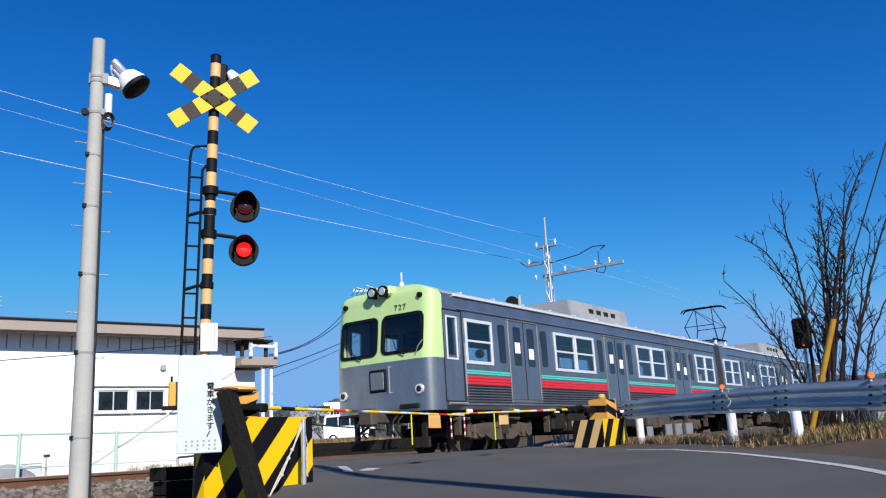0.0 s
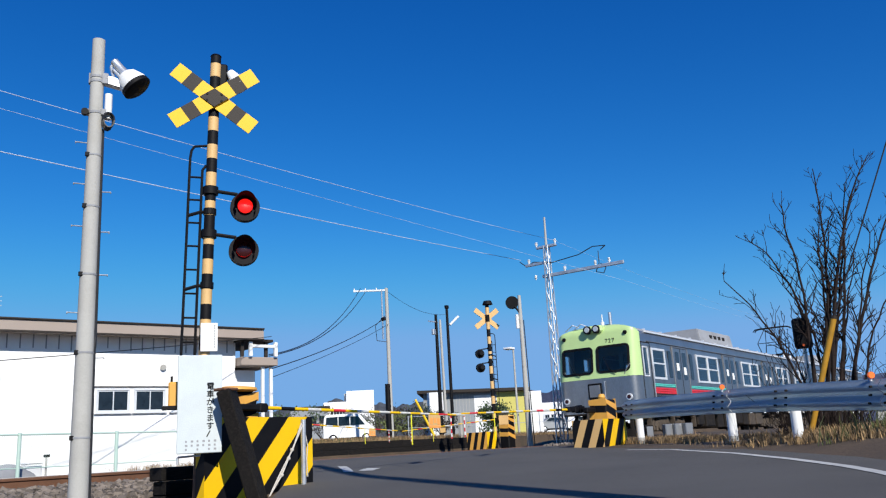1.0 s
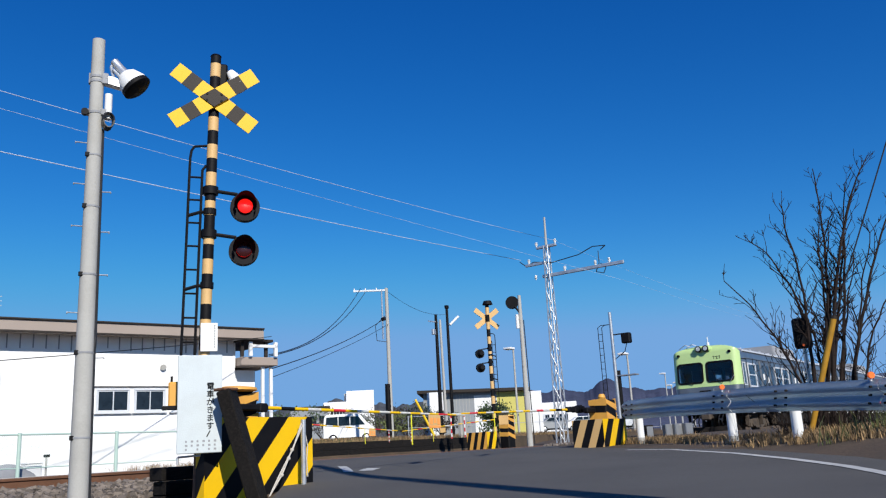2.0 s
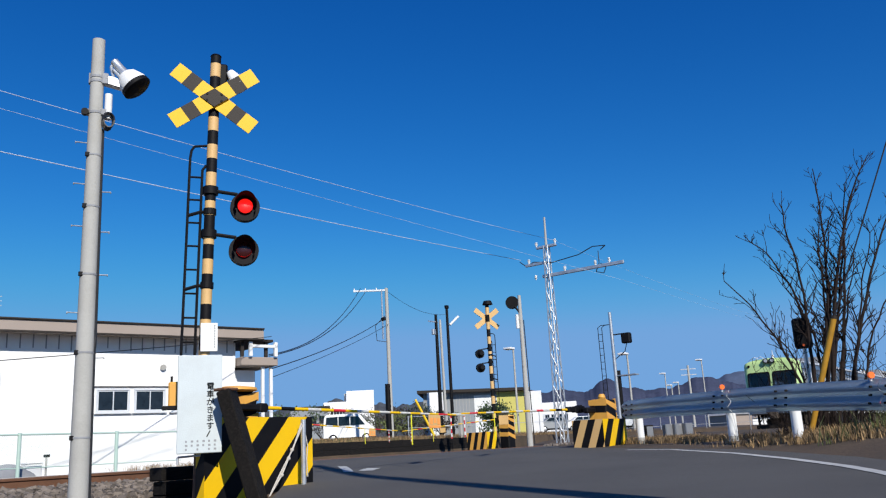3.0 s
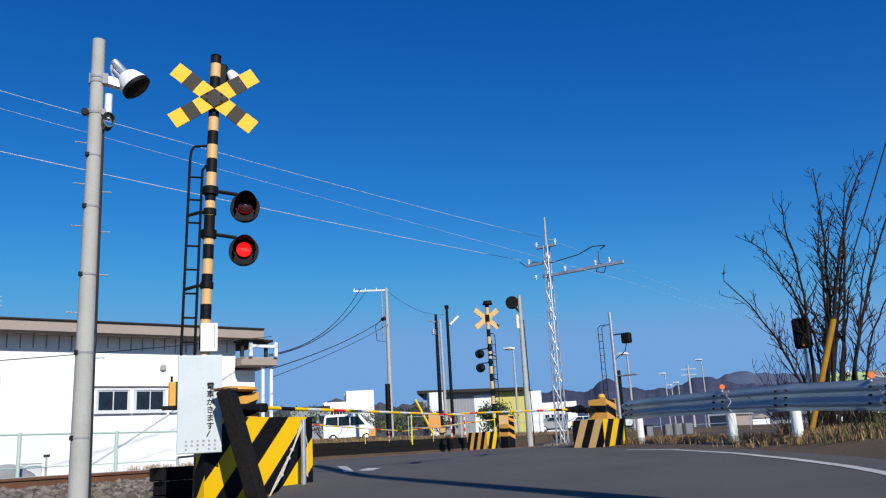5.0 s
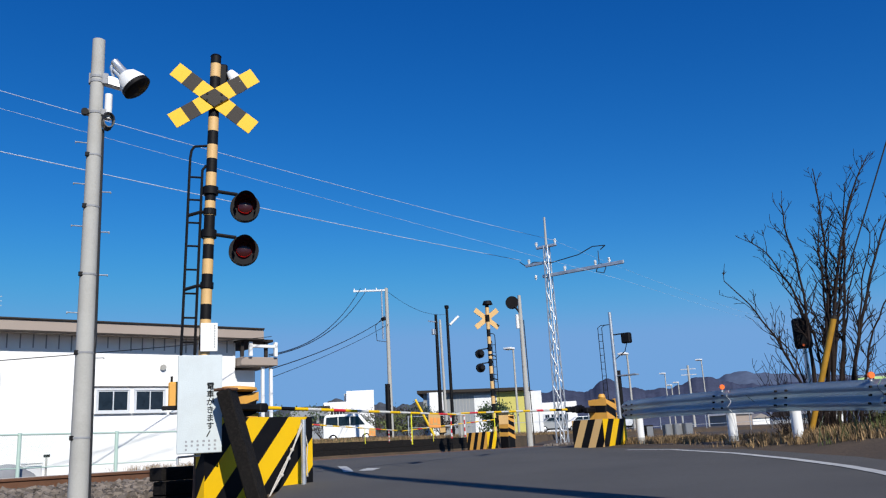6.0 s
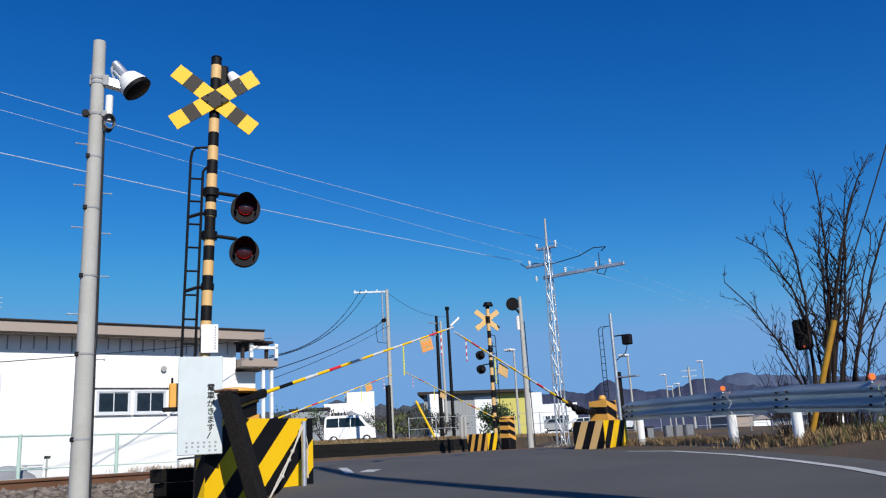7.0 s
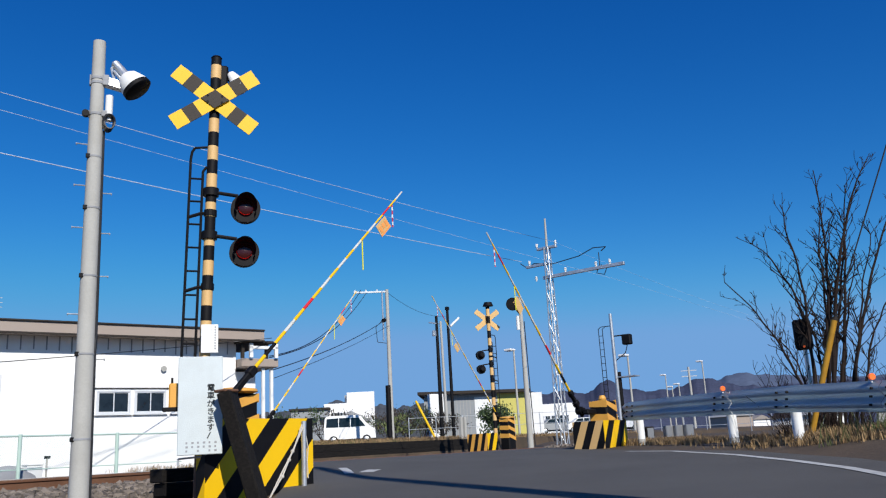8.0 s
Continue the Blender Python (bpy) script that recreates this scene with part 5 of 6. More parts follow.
def yard_fence():
    ob = empty("yard_fence", -12, 8, 0.0, "low pale mint mesh fence along the yard", "fence")
    bm = BM()
    tube(bm, (-4, 0, 0.89), (12.6, 0, 0.89), 0.022, seg=8)
    part("top_rail", bm, M["mint"], ob)
    bm = BM()
    tube(bm, (-4, 0, 0.12), (12.6, 0, 0.12), 0.015, seg=6)
    part("bottom_rail", bm, M["mint"], ob)
    for i in range(7):
        bm = BM()
        x = -1.98 + i * 2.52
        tube(bm, (x, 0, -0.2), (x, 0, 0.93), 0.045, seg=10)
        part("post", bm, M["mint"], ob)
    bm = BM()
    for i in range(330):
        x = -4 + i * 0.05
        for s in (-1, 1):
            tube(bm, (x, 0.012, 0.12), (x + s * 0.62, 0.012, 0.88), 0.0016, seg=3, caps=False)
    tagged(part("wire_mesh", bm, M["mint"], ob), kind="stuff")
    # grey-tiled kerb and parked car roof in the yard
    kb = empty("yard_kerb", -12, 7.4, -0.2, "grey concrete block kerb beside the fence", "kerb")
    for i in range(22):
        bm = BM()
        box(bm, i * 0.6 - 2, i * 0.6 - 1.41, 0, 0.14, 0, 0.12, 0.012)
        part("block", bm, M["concrete"], kb)
    # yard clutter behind the fence
    hp = empty("covered_heap", -3.55, 9.2, -0.12, "rounded grey cover over a low heap in the yard", "cover")
    bm = BM()
    loft(bm, [[(-0.55 + 0.1 * i, -0.35 * math.cos(a), (0.36 * math.sin(math.pi * (i + 0.6) / 12.2) ** 0.5) * math.sin(a)) for a in [math.pi * k / 8 for k in range(9)]] for i in range(12)])
    part("cover", bm, M["roofgrey"], hp, "", True)
    bx = empty("white_crate", -3.0, 9.1, -0.12, "plain white box standing in the yard", "box")
    bm = BM()
    box(bm, -0.2, 0.2, -0.15, 0.15, 0.0, 0.33, 0.02)
    part("case", bm, M["white"], bx)
    bm = BM()
    box(bm, -0.22, 0.22, -0.17, 0.17, 0.335, 0.365, 0.01)
    part("lid", bm, M["white"], bx)
    tp = empty("yard_tap", -2.68, 9.0, -0.12, "short standpipe tap in the yard", "tap")
    bm = BM()
    tube(bm, (0, 0, 0), (0, 0, 0.52), 0.025, seg=8)
    part("pipe", bm, M["concrete"], tp)
    bm = BM()
    box(bm, -0.07, 0.08, -0.03, 0.03, 0.48, 0.55, 0.01)
    part("tap_head", bm, M["black"], tp)
    mk = empty("track_marker", -0.15, 3.2, -0.2, "thin white marker stake with black bars", "marker")
    bm = BM()
    tube(bm, (0, 0, 0), (0, 0, 0.6), 0.012, seg=6)
    part("stake", bm, M["white"], mk)
    bm = BM()
    box(bm, -0.06, 0.06, -0.01, 0.01, 0.45, 0.78, 0.004)
    part("plate", bm, M["white"], mk)
    for k in range(4):
        bm = BM()
        box(bm, -0.045, 0.045, -0.0135, -0.011, 0.49 + k * 0.065, 0.525 + k * 0.065)
        part("text_bar", bm, M["under"], mk)


yard_fence()


def body_loft(bm, prof, half, inset):
    """A car body: a side outline pushed across, drawn in towards the roof."""
    lo = [bm.verts.new((x, -half + inset * max(0, z - 0.85), z)) for x, z in prof]
    hi = [bm.verts.new((x, half - inset * max(0, z - 0.85), z)) for x, z in prof]
    n = len(prof)
    bm.faces.new(lo)
    bm.faces.new(hi[::-1])
    for i in range(n):
        bm.faces.new((lo[i], lo[(i + 1) % n], hi[(i + 1) % n], hi[i]))
    bmesh.ops.bevel(bm, geom=list(bm.edges), offset=0.04, segments=2, affect="EDGES")
    return bm


def vehicle(name, x, y, z, rz, prof, glass_parts, length, paint, label):
    ob = empty(name, x, y, z, label, "car", "parked vehicles", rz)
    part("body", body_loft(BM(), prof, 0.74, 0.10), paint, ob, "", True)
    for g in glass_parts:
        bm = BM()
        lo = [bm.verts.new((a, -0.752 + 0.10 * max(0, b - 0.85), b)) for a, b in g]
        hi = [bm.verts.new((a, 0.752 - 0.10 * max(0, b - 0.85), b)) for a, b in g]
        bm.faces.new(lo)
        bm.faces.new(hi[::-1])
        for i in range(len(g)):
            bm.faces.new((lo[i], lo[(i + 1) % len(g)], hi[(i + 1) % len(g)], hi[i]))
        part("window", bm, M["pane"], ob)
    for wx in (0.62, length - 0.62):
        for s in (-1, 1):
            bm = BM()
            tube(bm, (wx, s * 0.62, 0.28), (wx, s * 0.765, 0.28), 0.285, seg=20)
            w = part("wheel", bm, M["tyre"], ob, "", True)
            bm = BM()
            tube(bm, (wx, s * 0.76, 0.28), (wx, s * 0.775, 0.28), 0.19, 0.17, 16)
            part("rim", bm, M["galv"], w, "", True)
    for s in (-1, 1):
        bm = BM()
        box(bm, length - 0.10, length + 0.01, s * 0.56 - 0.14, s * 0.56 + 0.14, 0.72, 0.92, 0.03)
        part("headlight", bm, M["lampglass"], ob)
    bm = BM()
    box(bm, -0.02, length + 0.03, -0.72, 0.72, 0.2, 0.34, 0.03)
    part("bumper", bm, M["black"], ob)
    return ob


def vehicles():
    van = [(0, 0.3), (0.0, 1.1), (0.08, 1.75), (0.25, 1.86), (2.2, 1.86), (2.45, 1.78), (2.95, 1.12), (3.35, 0.98), (3.4, 0.3)]
    gl = [[(0.15, 1.12), (0.2, 1.68), (0.95, 1.70), (0.95, 1.12)], [(1.0, 1.12), (1.0, 1.70), (1.72, 1.70), (1.72, 1.12)], [(1.78, 1.12), (1.78, 1.70), (2.3, 1.68), (2.72, 1.14)]]
    vehicle("minivan", 26.6, 28.1, 0.72, -46, van, gl, 3.4, M["white"], "white boxy minivan parked behind the grass bank")
    sedan = [(0, 0.3), (0.0, 0.8), (0.5, 0.95), (1.1, 1.4), (2.4, 1.42), (3.1, 0.95), (4.0, 0.8), (4.1, 0.3)]
    sg = [[(0.75, 0.97), (1.15, 1.34), (1.7, 1.36), (1.7, 0.97)], [(1.76, 0.97), (1.76, 1.36), (2.35, 1.36), (2.85, 0.97)]]
    for x, y, rz, m in ((57.6, 33.6, -50, "grey_wall"), (59.6, 31.0, -48, "grey_wall"), (61.0, 28.6, -52, "white"), (63.0, 26.0, -48, "galv")):
        vehicle("parked_car", x, y, ground_z(x, y), rz, sedan, sg, 4.1, M[m], "low parked car in the far yard")


vehicles()


# ---- poles, mast, wires ----
def mast():
    ob = empty("catenary_mast", 13.08, 2.9, -0.25, "slender galvanised lattice mast with a bracket arm", "mast")
    h = 7.55
    for sx in (-1, 1):
        for sy in (-1, 1):
            bm = BM()
            tube(bm, (sx * 0.16, sy * 0.16, 0), (sx * 0.085, sy * 0.085, h), 0.028, 0.022, 6)
            part("leg", bm, M["galv"], ob)
    n = 13
    for side in range(4):
        for i in range(n):
            z0, z1 = h * i / n, h * (i + 1) / n
            w0, w1 = 0.16 - 0.075 * i / n, 0.16 - 0.075 * (i + 1) / n
            s = 1 if i % 2 else -1
            c0, c1 = (s * w0, -w0), (-s * w1, -w1)
            a = side * math.pi / 2
            r = Matrix.Rotation(a, 2)
            p0, p1 = r @ Vector(c0), r @ Vector(c1)
            bm = BM()
            tube(bm, (p0.x, p0.y, z0), (p1.x, p1.y, z1), 0.014, seg=5)
            part("lacing", bm, M["galv"], ob)
    bm = BM()
    tube(bm, (0, 0, 7.4), (0, -0.02, 8.65), 0.05, 0.035, 10)
    part("top_spike", bm, M["concrete"], ob)
    bm = BM()
    box(bm, -0.06, 0.06, -0.42, 0.42, 7.46, 7.55, 0.01)
    part("crossarm", bm, M["galv"], ob)
    bm = BM()
    box(bm, -0.05, 0.05, -3.05, 0.25, 6.32, 6.44, 0.01)
    part("bracket_arm", bm, M["galv"], ob, "long bracket arm reaching over the track")
    bm = BM()
    box(bm, -0.05, 0.05, 0.0, 0.95, 6.85, 6.95, 0.01)
    part("feeder_arm", bm, M["galv"], ob)
    for y, z in ((-0.7, 6.44), (-1.95, 6.44), (-2.5, 6.44), (0.42, 7.55), (-0.38, 7.55), (0.8, 6.95), (0.55, 6.3)):
        bm = BM()
        tube(bm, (0, y, z), (0, y, z + 0.08), 0.03, seg=8)
        for k in range(3):
            tube(bm, (0, y, z + 0.06 + k * 0.045), (0, y, z + 0.09 + k * 0.045), 0.058, 0.035, 12)
        part("insulator", bm, M["porcelain"], ob, "white porcelain insulator")
    bm = BM()
    chain(bm, [(0, 1.2, 7.1), (0, 0.9, 6.86), (0, 0.6, 7.0), (0, -0.2, 6.85), (0, -1.3, 6.95), (0, -1.9, 7.15), (0, -2.4, 7.1), (0, -2.2, 6.98)], 0.018, 6)
    chain(bm, [(0, -2.1, 6.95), (0, -2.1, 6.5), (0, -1.95, 6.2), (0, -2.25, 6.1), (0, -2.35, 6.3), (0, -2.15, 6.48)], 0.015, 6)
    part("jumper_cable", bm, M["cable"], ob, "looped black jumper cable")
    bm = BM()
    for s in (-1, 1):
        box(bm, s * 0.24 - 0.1, s * 0.24 + 0.1, -0.3, 0.3, -0.1, 0.12, 0.01)
    part("footing", bm, M["concrete"], ob)


mast()


def wires():
    def wire(name, pts, r, m, label):
        bm = BM()
        chain(bm, pts, r, 6)
        bmesh.ops.remove_doubles(bm, verts=bm.verts, dist=r * 0.4)
        tagged(part(name, bm, M[m], None, "", True), label, "cable", "overhead wires")
    wire("feeder_wire", sag((-45, 3.9, 6.0), (13.08, 4.05, 6.92), 0.5, 40), 0.010, "wire", "bright bare feeder wire running to the mast")
    wire("ground_wire", sag((-45, 2.6, 7.45), (13.08, 2.6, 7.45), 0.75, 40), 0.0065, "wire", "thin bright wire above the railway")
    wire("ground_wire", sag((13.08, 2.6, 7.45), (62, 2.6, 7.4), 0.5, 20), 0.0035, "wire", "thin bright wire above the railway")
    wire("contact_wire", sag((-45, 0.0, 5.22), (13.08, 0.0, 5.5), 0.12, 30), 0.0035, "wire", "thin contact wire over the track")
    wire("contact_wire", sag((13.08, 0.0, 5.5), (62, 0.0, 5.45), 0.1, 20), 0.003, "wire", "thin contact wire over the track")
    wire("service_cable", sag((-14, 5.4, 1.3), (5, 9.2, 4.0), 0.1, 16), 0.012, "cable", "dark cable slung to the workshop")
    for k, (a, b) in enumerate((((5.25, 9.6, 3.45), (23.2, 21.4, 9.75)), ((5.25, 9.6, 3.4), (23.4, 21.2, 9.5)), ((5.25, 9.6, 2.95), (24.2, 20.3, 7.9)), ((5.25, 9.6, 2.65), (24.3, 20.2, 7.5)))):
        wire("service_cable", sag(a, b, (0.8, 0.7, 0.25, 0.15)[k], 20), 0.018 if k != 3 else 0.011, "cable", "slack black service cable to the workshop")
    wire("service_cable", sag((24.3, 20.3, 9.6), (36.2, 24.4, 9.8), 0.5, 16), 0.012, "cable", "thin cable between street poles")


wires()


def street_pole(name, x, y, h, r0, r1, m, label, z=None):
    z = ground_z(x, y) if z is None else z
    ob = empty(name, x, y, z - 0.1, label, "pole")
    bm = BM()
    tube(bm, (0, 0, 0), (0, 0, h), r0, r1, 14)
    part("shaft", bm, M[m], ob, "", True)
    return ob


def poles():
    p = street_pole("utility_pole", 24.27, 20.25, 9.1, 0.14, 0.1, "concrete", "concrete utility pole with a side crossarm")
    bm = BM()
    box(bm, -0.06, 0.06, -0.06, 2.0, 8.92, 9.02, 0, 0, Matrix.Rotation(radians(42), 4, "Z"))
    part("crossarm", bm, M["galv"], p)
    bm = BM()
    tube(bm, (-0.22, 0.2, 6.0), (-0.22, 0.2, 9.0), 0.05, seg=8)
    part("riser", bm, M["galv"], p)
    bm = BM()
    tube(bm, (-0.1, 0.08, 0.0), (-0.1, 0.08, 3.3), 0.19, 0.17, 12)
    part("dark_sleeve", bm, M["black"], p, "black lower sleeve")
    for k in range(3):
        bm = BM()
        tube(bm, (-0.4 - 0.45 * k, 0.44 + 0.5 * k, 9.01), (-0.4 - 0.45 * k, 0.44 + 0.5 * k, 9.13), 0.05, 0.03, 8)
        part("insulator", bm, M["porcelain"], p)
    bm = BM()
    tube(bm, (-1.02, -0.49, 7.02), (-0.6, -0.25, 7.13), 0.12, 0.12, 12)
    part("splice_case", bm, M["black"], p, "black cable splice case")
    bm = BM()
    chain(bm, [(-0.1, 0.1, 7.4), (-0.55, 0.5, 6.8), (-0.5, 0.45, 5.9), (0, 0.0, 5.8)], 0.02, 6)
    part("drop_cable", bm, M["cable"], p)
    a = street_pole("utility_pole", 34.1, 23.9, 8.8, 0.16, 0.1, "black", "dark slim utility pole")
    bm = BM()
    tube(bm, (0.28, -0.25, 1.2), (0.22, -0.2, 8.4), 0.1, 0.08, 10)
    part("twin_shaft", bm, M["concrete"], a)
    bm = BM()
    box(bm, -0.9, 0.2, -0.05, 0.05, 8.2, 8.28)
    box(bm, -0.5, -0.2, -0.1, 0.1, 7.3, 7.7, 0.03)
    part("arm_gear", bm, M["galv"], a)
    b = street_pole("street_lamp", 36.2, 24.4, 9.6, 0.13, 0.1, "black", "dark pole with a pale lamp head")
    bm = BM()
    box(bm, 0.3, 1.3, -0.1, 0.1, 0, 0.16, 0.04, 0, Matrix.Translation((0, 0, 8.0)) @ Matrix.Rotation(radians(-35), 4, "Z") @ Matrix.Rotation(radians(-42), 4, "Y"))
    part("lamp_head", bm, M["white"], b)
    bm = BM()
    box(bm, -0.16, 0.16, -0.1, 0.1, 9.5, 9.75, 0.02)
    part("top_box", bm, M["black"], b)
    # crossing loudspeaker pole
    s = street_pole("speaker_pole", 11.74, 3.46, 5.5, 0.11, 0.062, "concrete", "tapering concrete pole with a round black speaker", -0.1)
    bm = BM()
    d = Vector((0.8, 0.5, 0.1)).normalized()
    tube(bm, Vector((-0.16, 0.22, 5.25)), Vector((-0.16, 0.22, 5.25)) + d * 0.2, 0.24, 0.2, 24)
    chain(bm, [(-0.1, 0.15, 5.1), (0, 0, 4.85)], 0.04, 8)
    part("speaker", bm, M["black"], s, "round black lamp back", True)
    bm = BM()
    tube(bm, (-0.08, 0.1, 4.4), (-0.08, 0.1, 4.8), 0.06, seg=10)
    tube(bm, (-0.08, 0.1, 4.3), (-0.08, 0.1, 4.4), 0.06, seg=10)
    part("case", bm, M["white"], s)
    bm = BM()
    chain(bm, [(0.09, -0.06, 4.6), (0.12, -0.08, 2.0), (0.14, -0.1, 0.2)], 0.018, 6)
    part("cable", bm, M["cable"], s)
    # railway signal with ladder
    g = street_pole("signal_post", 19.57, 3.58, 5.75, 0.085, 0.07, "galv", "grey steel signal post with a side ladder", -0.2)
    bm = BM()
    tube(bm, (0.1, -0.08, 0.1), (0.1, -0.08, 3.2), 0.1, 0.1, 10)
    part("sleeve", bm, M["black"], g)
    bm = BM()
    box(bm, 0.12, 0.42, -0.75, -0.35, 4.35, 4.8, 0.04)
    tube(bm, (0, 0, 4.75), (0.25, -0.5, 4.78), 0.03, seg=8)
    chain(bm, [(0.25, -0.55, 4.35), (0.2, -0.45, 4.0), (0.05, -0.05, 3.7)], 0.02, 6)
    part("signal_head", bm, M["black"], g, "black hooded signal head")
    bm = BM()
    box(bm, -0.05, 0.4, -0.9, 0.0, 2.95, 3.0)
    part("foot_board", bm, M["galv"], g)
    bm = BM()
    for k in (0, 1):
        o = Vector((-0.18 - 0.10 * k, 0.36 + 0.14 * k, 0))
        chain(bm, [o + Vector((0, 0, 0.6)), o + Vector((0, 0, 5.1)), o + Vector((0.08, -0.1, 5.2)), (0, 0, 5.22)], 0.016, 6)
    lad = part("ladder", bm, M["black"], g, "narrow dark ladder")
    for i in range(14):
        bm = BM()
        tube(bm, (-0.18, 0.36, 0.9 + i * 0.3), (-0.28, 0.5, 0.9 + i * 0.3), 0.012, seg=5)
        part("rung", bm, M["black"], lad)
    # far slim lamp posts
    for x, y, h, t in ((37.15, 19.4, 6.2, 1), (42.4, 13.05, 5.6, 0), (75.3, 19.1, 7.3, 1), (83.0, 26.4, 6.6, 0), (83.7, 26.0, 5.2, 0), (84.1, 25.3, 5.5, 0)):
        q = street_pole("lamp_post", x, y, h, 0.09, 0.06, "concrete", "thin pale lamp post in the distance")
        bm = BM()
        box(bm, -0.55, 0.1, -0.1, 0.5, h - 0.15, h, 0.03)
        part("lamp_head", bm, M["white"], q)
    u = street_pole("utility_pole", 104.2, 31.2, 8.8, 0.2, 0.15, "concrete", "far concrete utility pole with crossarms")
    bm = BM()
    for z in (7.4, 8.2):
        box(bm, -0.08, 0.08, -1.1, 1.1, z, z + 0.12, 0, 0, Matrix.Rotation(radians(30), 4, "Z"))
    part("crossarm", bm, M["galv"], u)
    x, y = 25.4, 17.9
    o = empty("guy_cover", x, y, ground_z(x, y) - 0.05, "slanting yellow guy wire cover in the grass", "guy wire")
    bm = BM()
    tube(bm, (0, 0, 0), (-0.6, 0.9, 2.3), 0.07, 0.07, 8)
    part("sleeve", bm, M["yellow"], o)

    # roadside pole whose long shadow crosses the lane
    street_pole("utility_pole", -11.1, -13.3, 9.2, 0.15, 0.11, "concrete", "tall concrete pole at the lane edge", -0.75)


poles()


# ---- far buildings ----
def far_buildings():
    z = ground_z(47, 29) + 0.7
    ob = empty("depot_building", 45.4, 33.9, z, "low grey and ochre depot with a dark flat roof", "building", rz=-56)
    bm = BM()
    box(bm, -0.2, 8.85, 0, 8, -1.4, 3.2)
    part("wall", bm, M["grey_wall"], ob)
    bm = BM()
    box(bm, 4.3, 6.3, -0.03, 0.0, -1.4, 2.75)
    part("white_panel", bm, M["white"], ob)
    bm = BM()
    box(bm, 6.32, 8.9, -0.04, 0.0, -1.4, 2.95)
    part("ochre_panel", bm, M["ochre"], ob, "ochre yellow wall panel")
    bm = BM()
    box(bm, 8.85, 10.3, 0.4, 8, -1.4, 2.9)
    part("side_wing", bm, M["white"], ob)
    bm = BM()
    prism(bm, [(-0.7, 3.15), (9.2, 2.95), (9.3, 3.2), (-0.7, 3.42)], -0.7, 8.5, "y")
    part("roof", bm, M["brown"], ob, "thin dark overhanging roof")
    for i in range(14):
        bm = BM()
        box(bm, 0.1 + i * 0.29, 0.13 + i * 0.29, -0.025, 0.0, -1.3, 3.0)
        part("batten", bm, M["concrete"], ob)
    t = empty("equipment_cabinet", 44.4, 32.1, ground_z(44, 32), "tall pale steel equipment cabinet beside the depot", "cabinet", rz=-38)
    bm = BM()
    box(bm, -0.62, 0.62, -0.4, 0.4, -0.2, 3.7, 0.03)
    part("case", bm, M["white"], t)
    bm = BM()
    box(bm, -0.58, -0.02, -0.43, -0.4, 0.3, 3.55, 0.01)
    box(bm, 0.02, 0.58, -0.43, -0.4, 0.3, 3.55, 0.01)
    part("door", bm, M["white"], t)
    w = empty("office_building", 75.9, 42.3, ground_z(75, 42), "long white low building with a row of windows", "building", rz=-60)
    bm = BM()
    box(bm, 0, 6.6, 0, 6, -0.4, 3.7)
    part("wall", bm, M["wall"], w)
    for i in range(6):
        sliding_window(w, 1.1 + i * 0.75, 1.75 + i * 0.75, 1.4, 2.3)
    s = empty("white_works", 72, 71.8, ground_z(72, 71), "tall white windowless block beside a low hall", "building", rz=-48)
    bm = BM()
    box(bm, 2.6, 6.5, 0, 6, -0.5, 7.4, 0.05)
    part("tower", bm, M["wall"], s, "tall white block")
    bm = BM()
    box(bm, -0.6, 3.6, -0.6, 4, -0.5, 5.9, 0.05)
    part("hall", bm, M["wall"], s)
    bm = BM()
    for i in range(7):
        box(bm, 0.4 + i * 0.42, 0.75 + i * 0.42, -0.63, -0.58, 4.0, 4.6)
    part("window_band", bm, M["pane"], s)
    bm = BM()
    box(bm, 2.3, 2.6, 1.0, 5, 3.0, 7.1)
    part("side_rib", bm, M["concrete"], s)
    d = empty("dark_hall", 66.5, 73.5, ground_z(66, 73), "dark low hall beside the white works", "building", rz=-48)
    bm = BM()
    box(bm, 0, 5.0, 0, 6, -0.5, 5.0)
    part("wall", bm, M["grey_wall"], d)
    bm = BM()
    box(bm, -0.3, 5.3, -0.3, 6.3, 5.0, 5.3, 0.03)
    part("roof", bm, M["brown"], d)
    for k in range(4):
        bm = BM()
        box(bm, 0.4 + k * 1.15, 1.2 + k * 1.15, -0.04, 0, 3.0, 4.0)
        part("window", bm, M["pane"], d)
    h = empty("house", 49, 48.5, ground_z(49, 48), "small white house with a grey roof", "building", rz=-48)
    bm = BM()
    box(bm, 0, 3.2, 0, 4, -0.5, 2.2)
    part("wall", bm, M["white"], h)
    bm = BM()
    prism(bm, [(-0.4, 2.15), (3.6, 2.15), (3.4, 2.4), (1.6, 3.3), (-0.2, 2.4)], -0.4, 4.4, "y")
    part("roof", bm, M["roofgrey"], h)
    # low sheds beyond the guard rail
    rng = random.Random(9)
    for i in range(14):
        x, y = 150 + rng.uniform(0, 70), -2 + i * 4.2 + rng.uniform(-2, 2)
        o = empty("far_house", x, y, ground_z(x, y) - 0.2, "small far house with a pitched roof", "building", "far houses", rng.uniform(0, 90))
        wd, hh = rng.uniform(4, 7), rng.uniform(2.0, 3.0)
        bm = BM()
        box(bm, 0, wd, 0, 5, -0.4, hh)
        part("wall", bm, M[rng.choice(["concrete", "white", "concrete", "grey_wall", "eave"])], o)
        bm = BM()
        prism(bm, [(-0.4, hh), (5.4, hh), (2.5, hh + rng.uniform(0.8, 1.4))], -0.4, wd + 0.4, "x")
        part("roof", bm, M[rng.choice(["roofgrey", "rooftan", "brown"])], o)
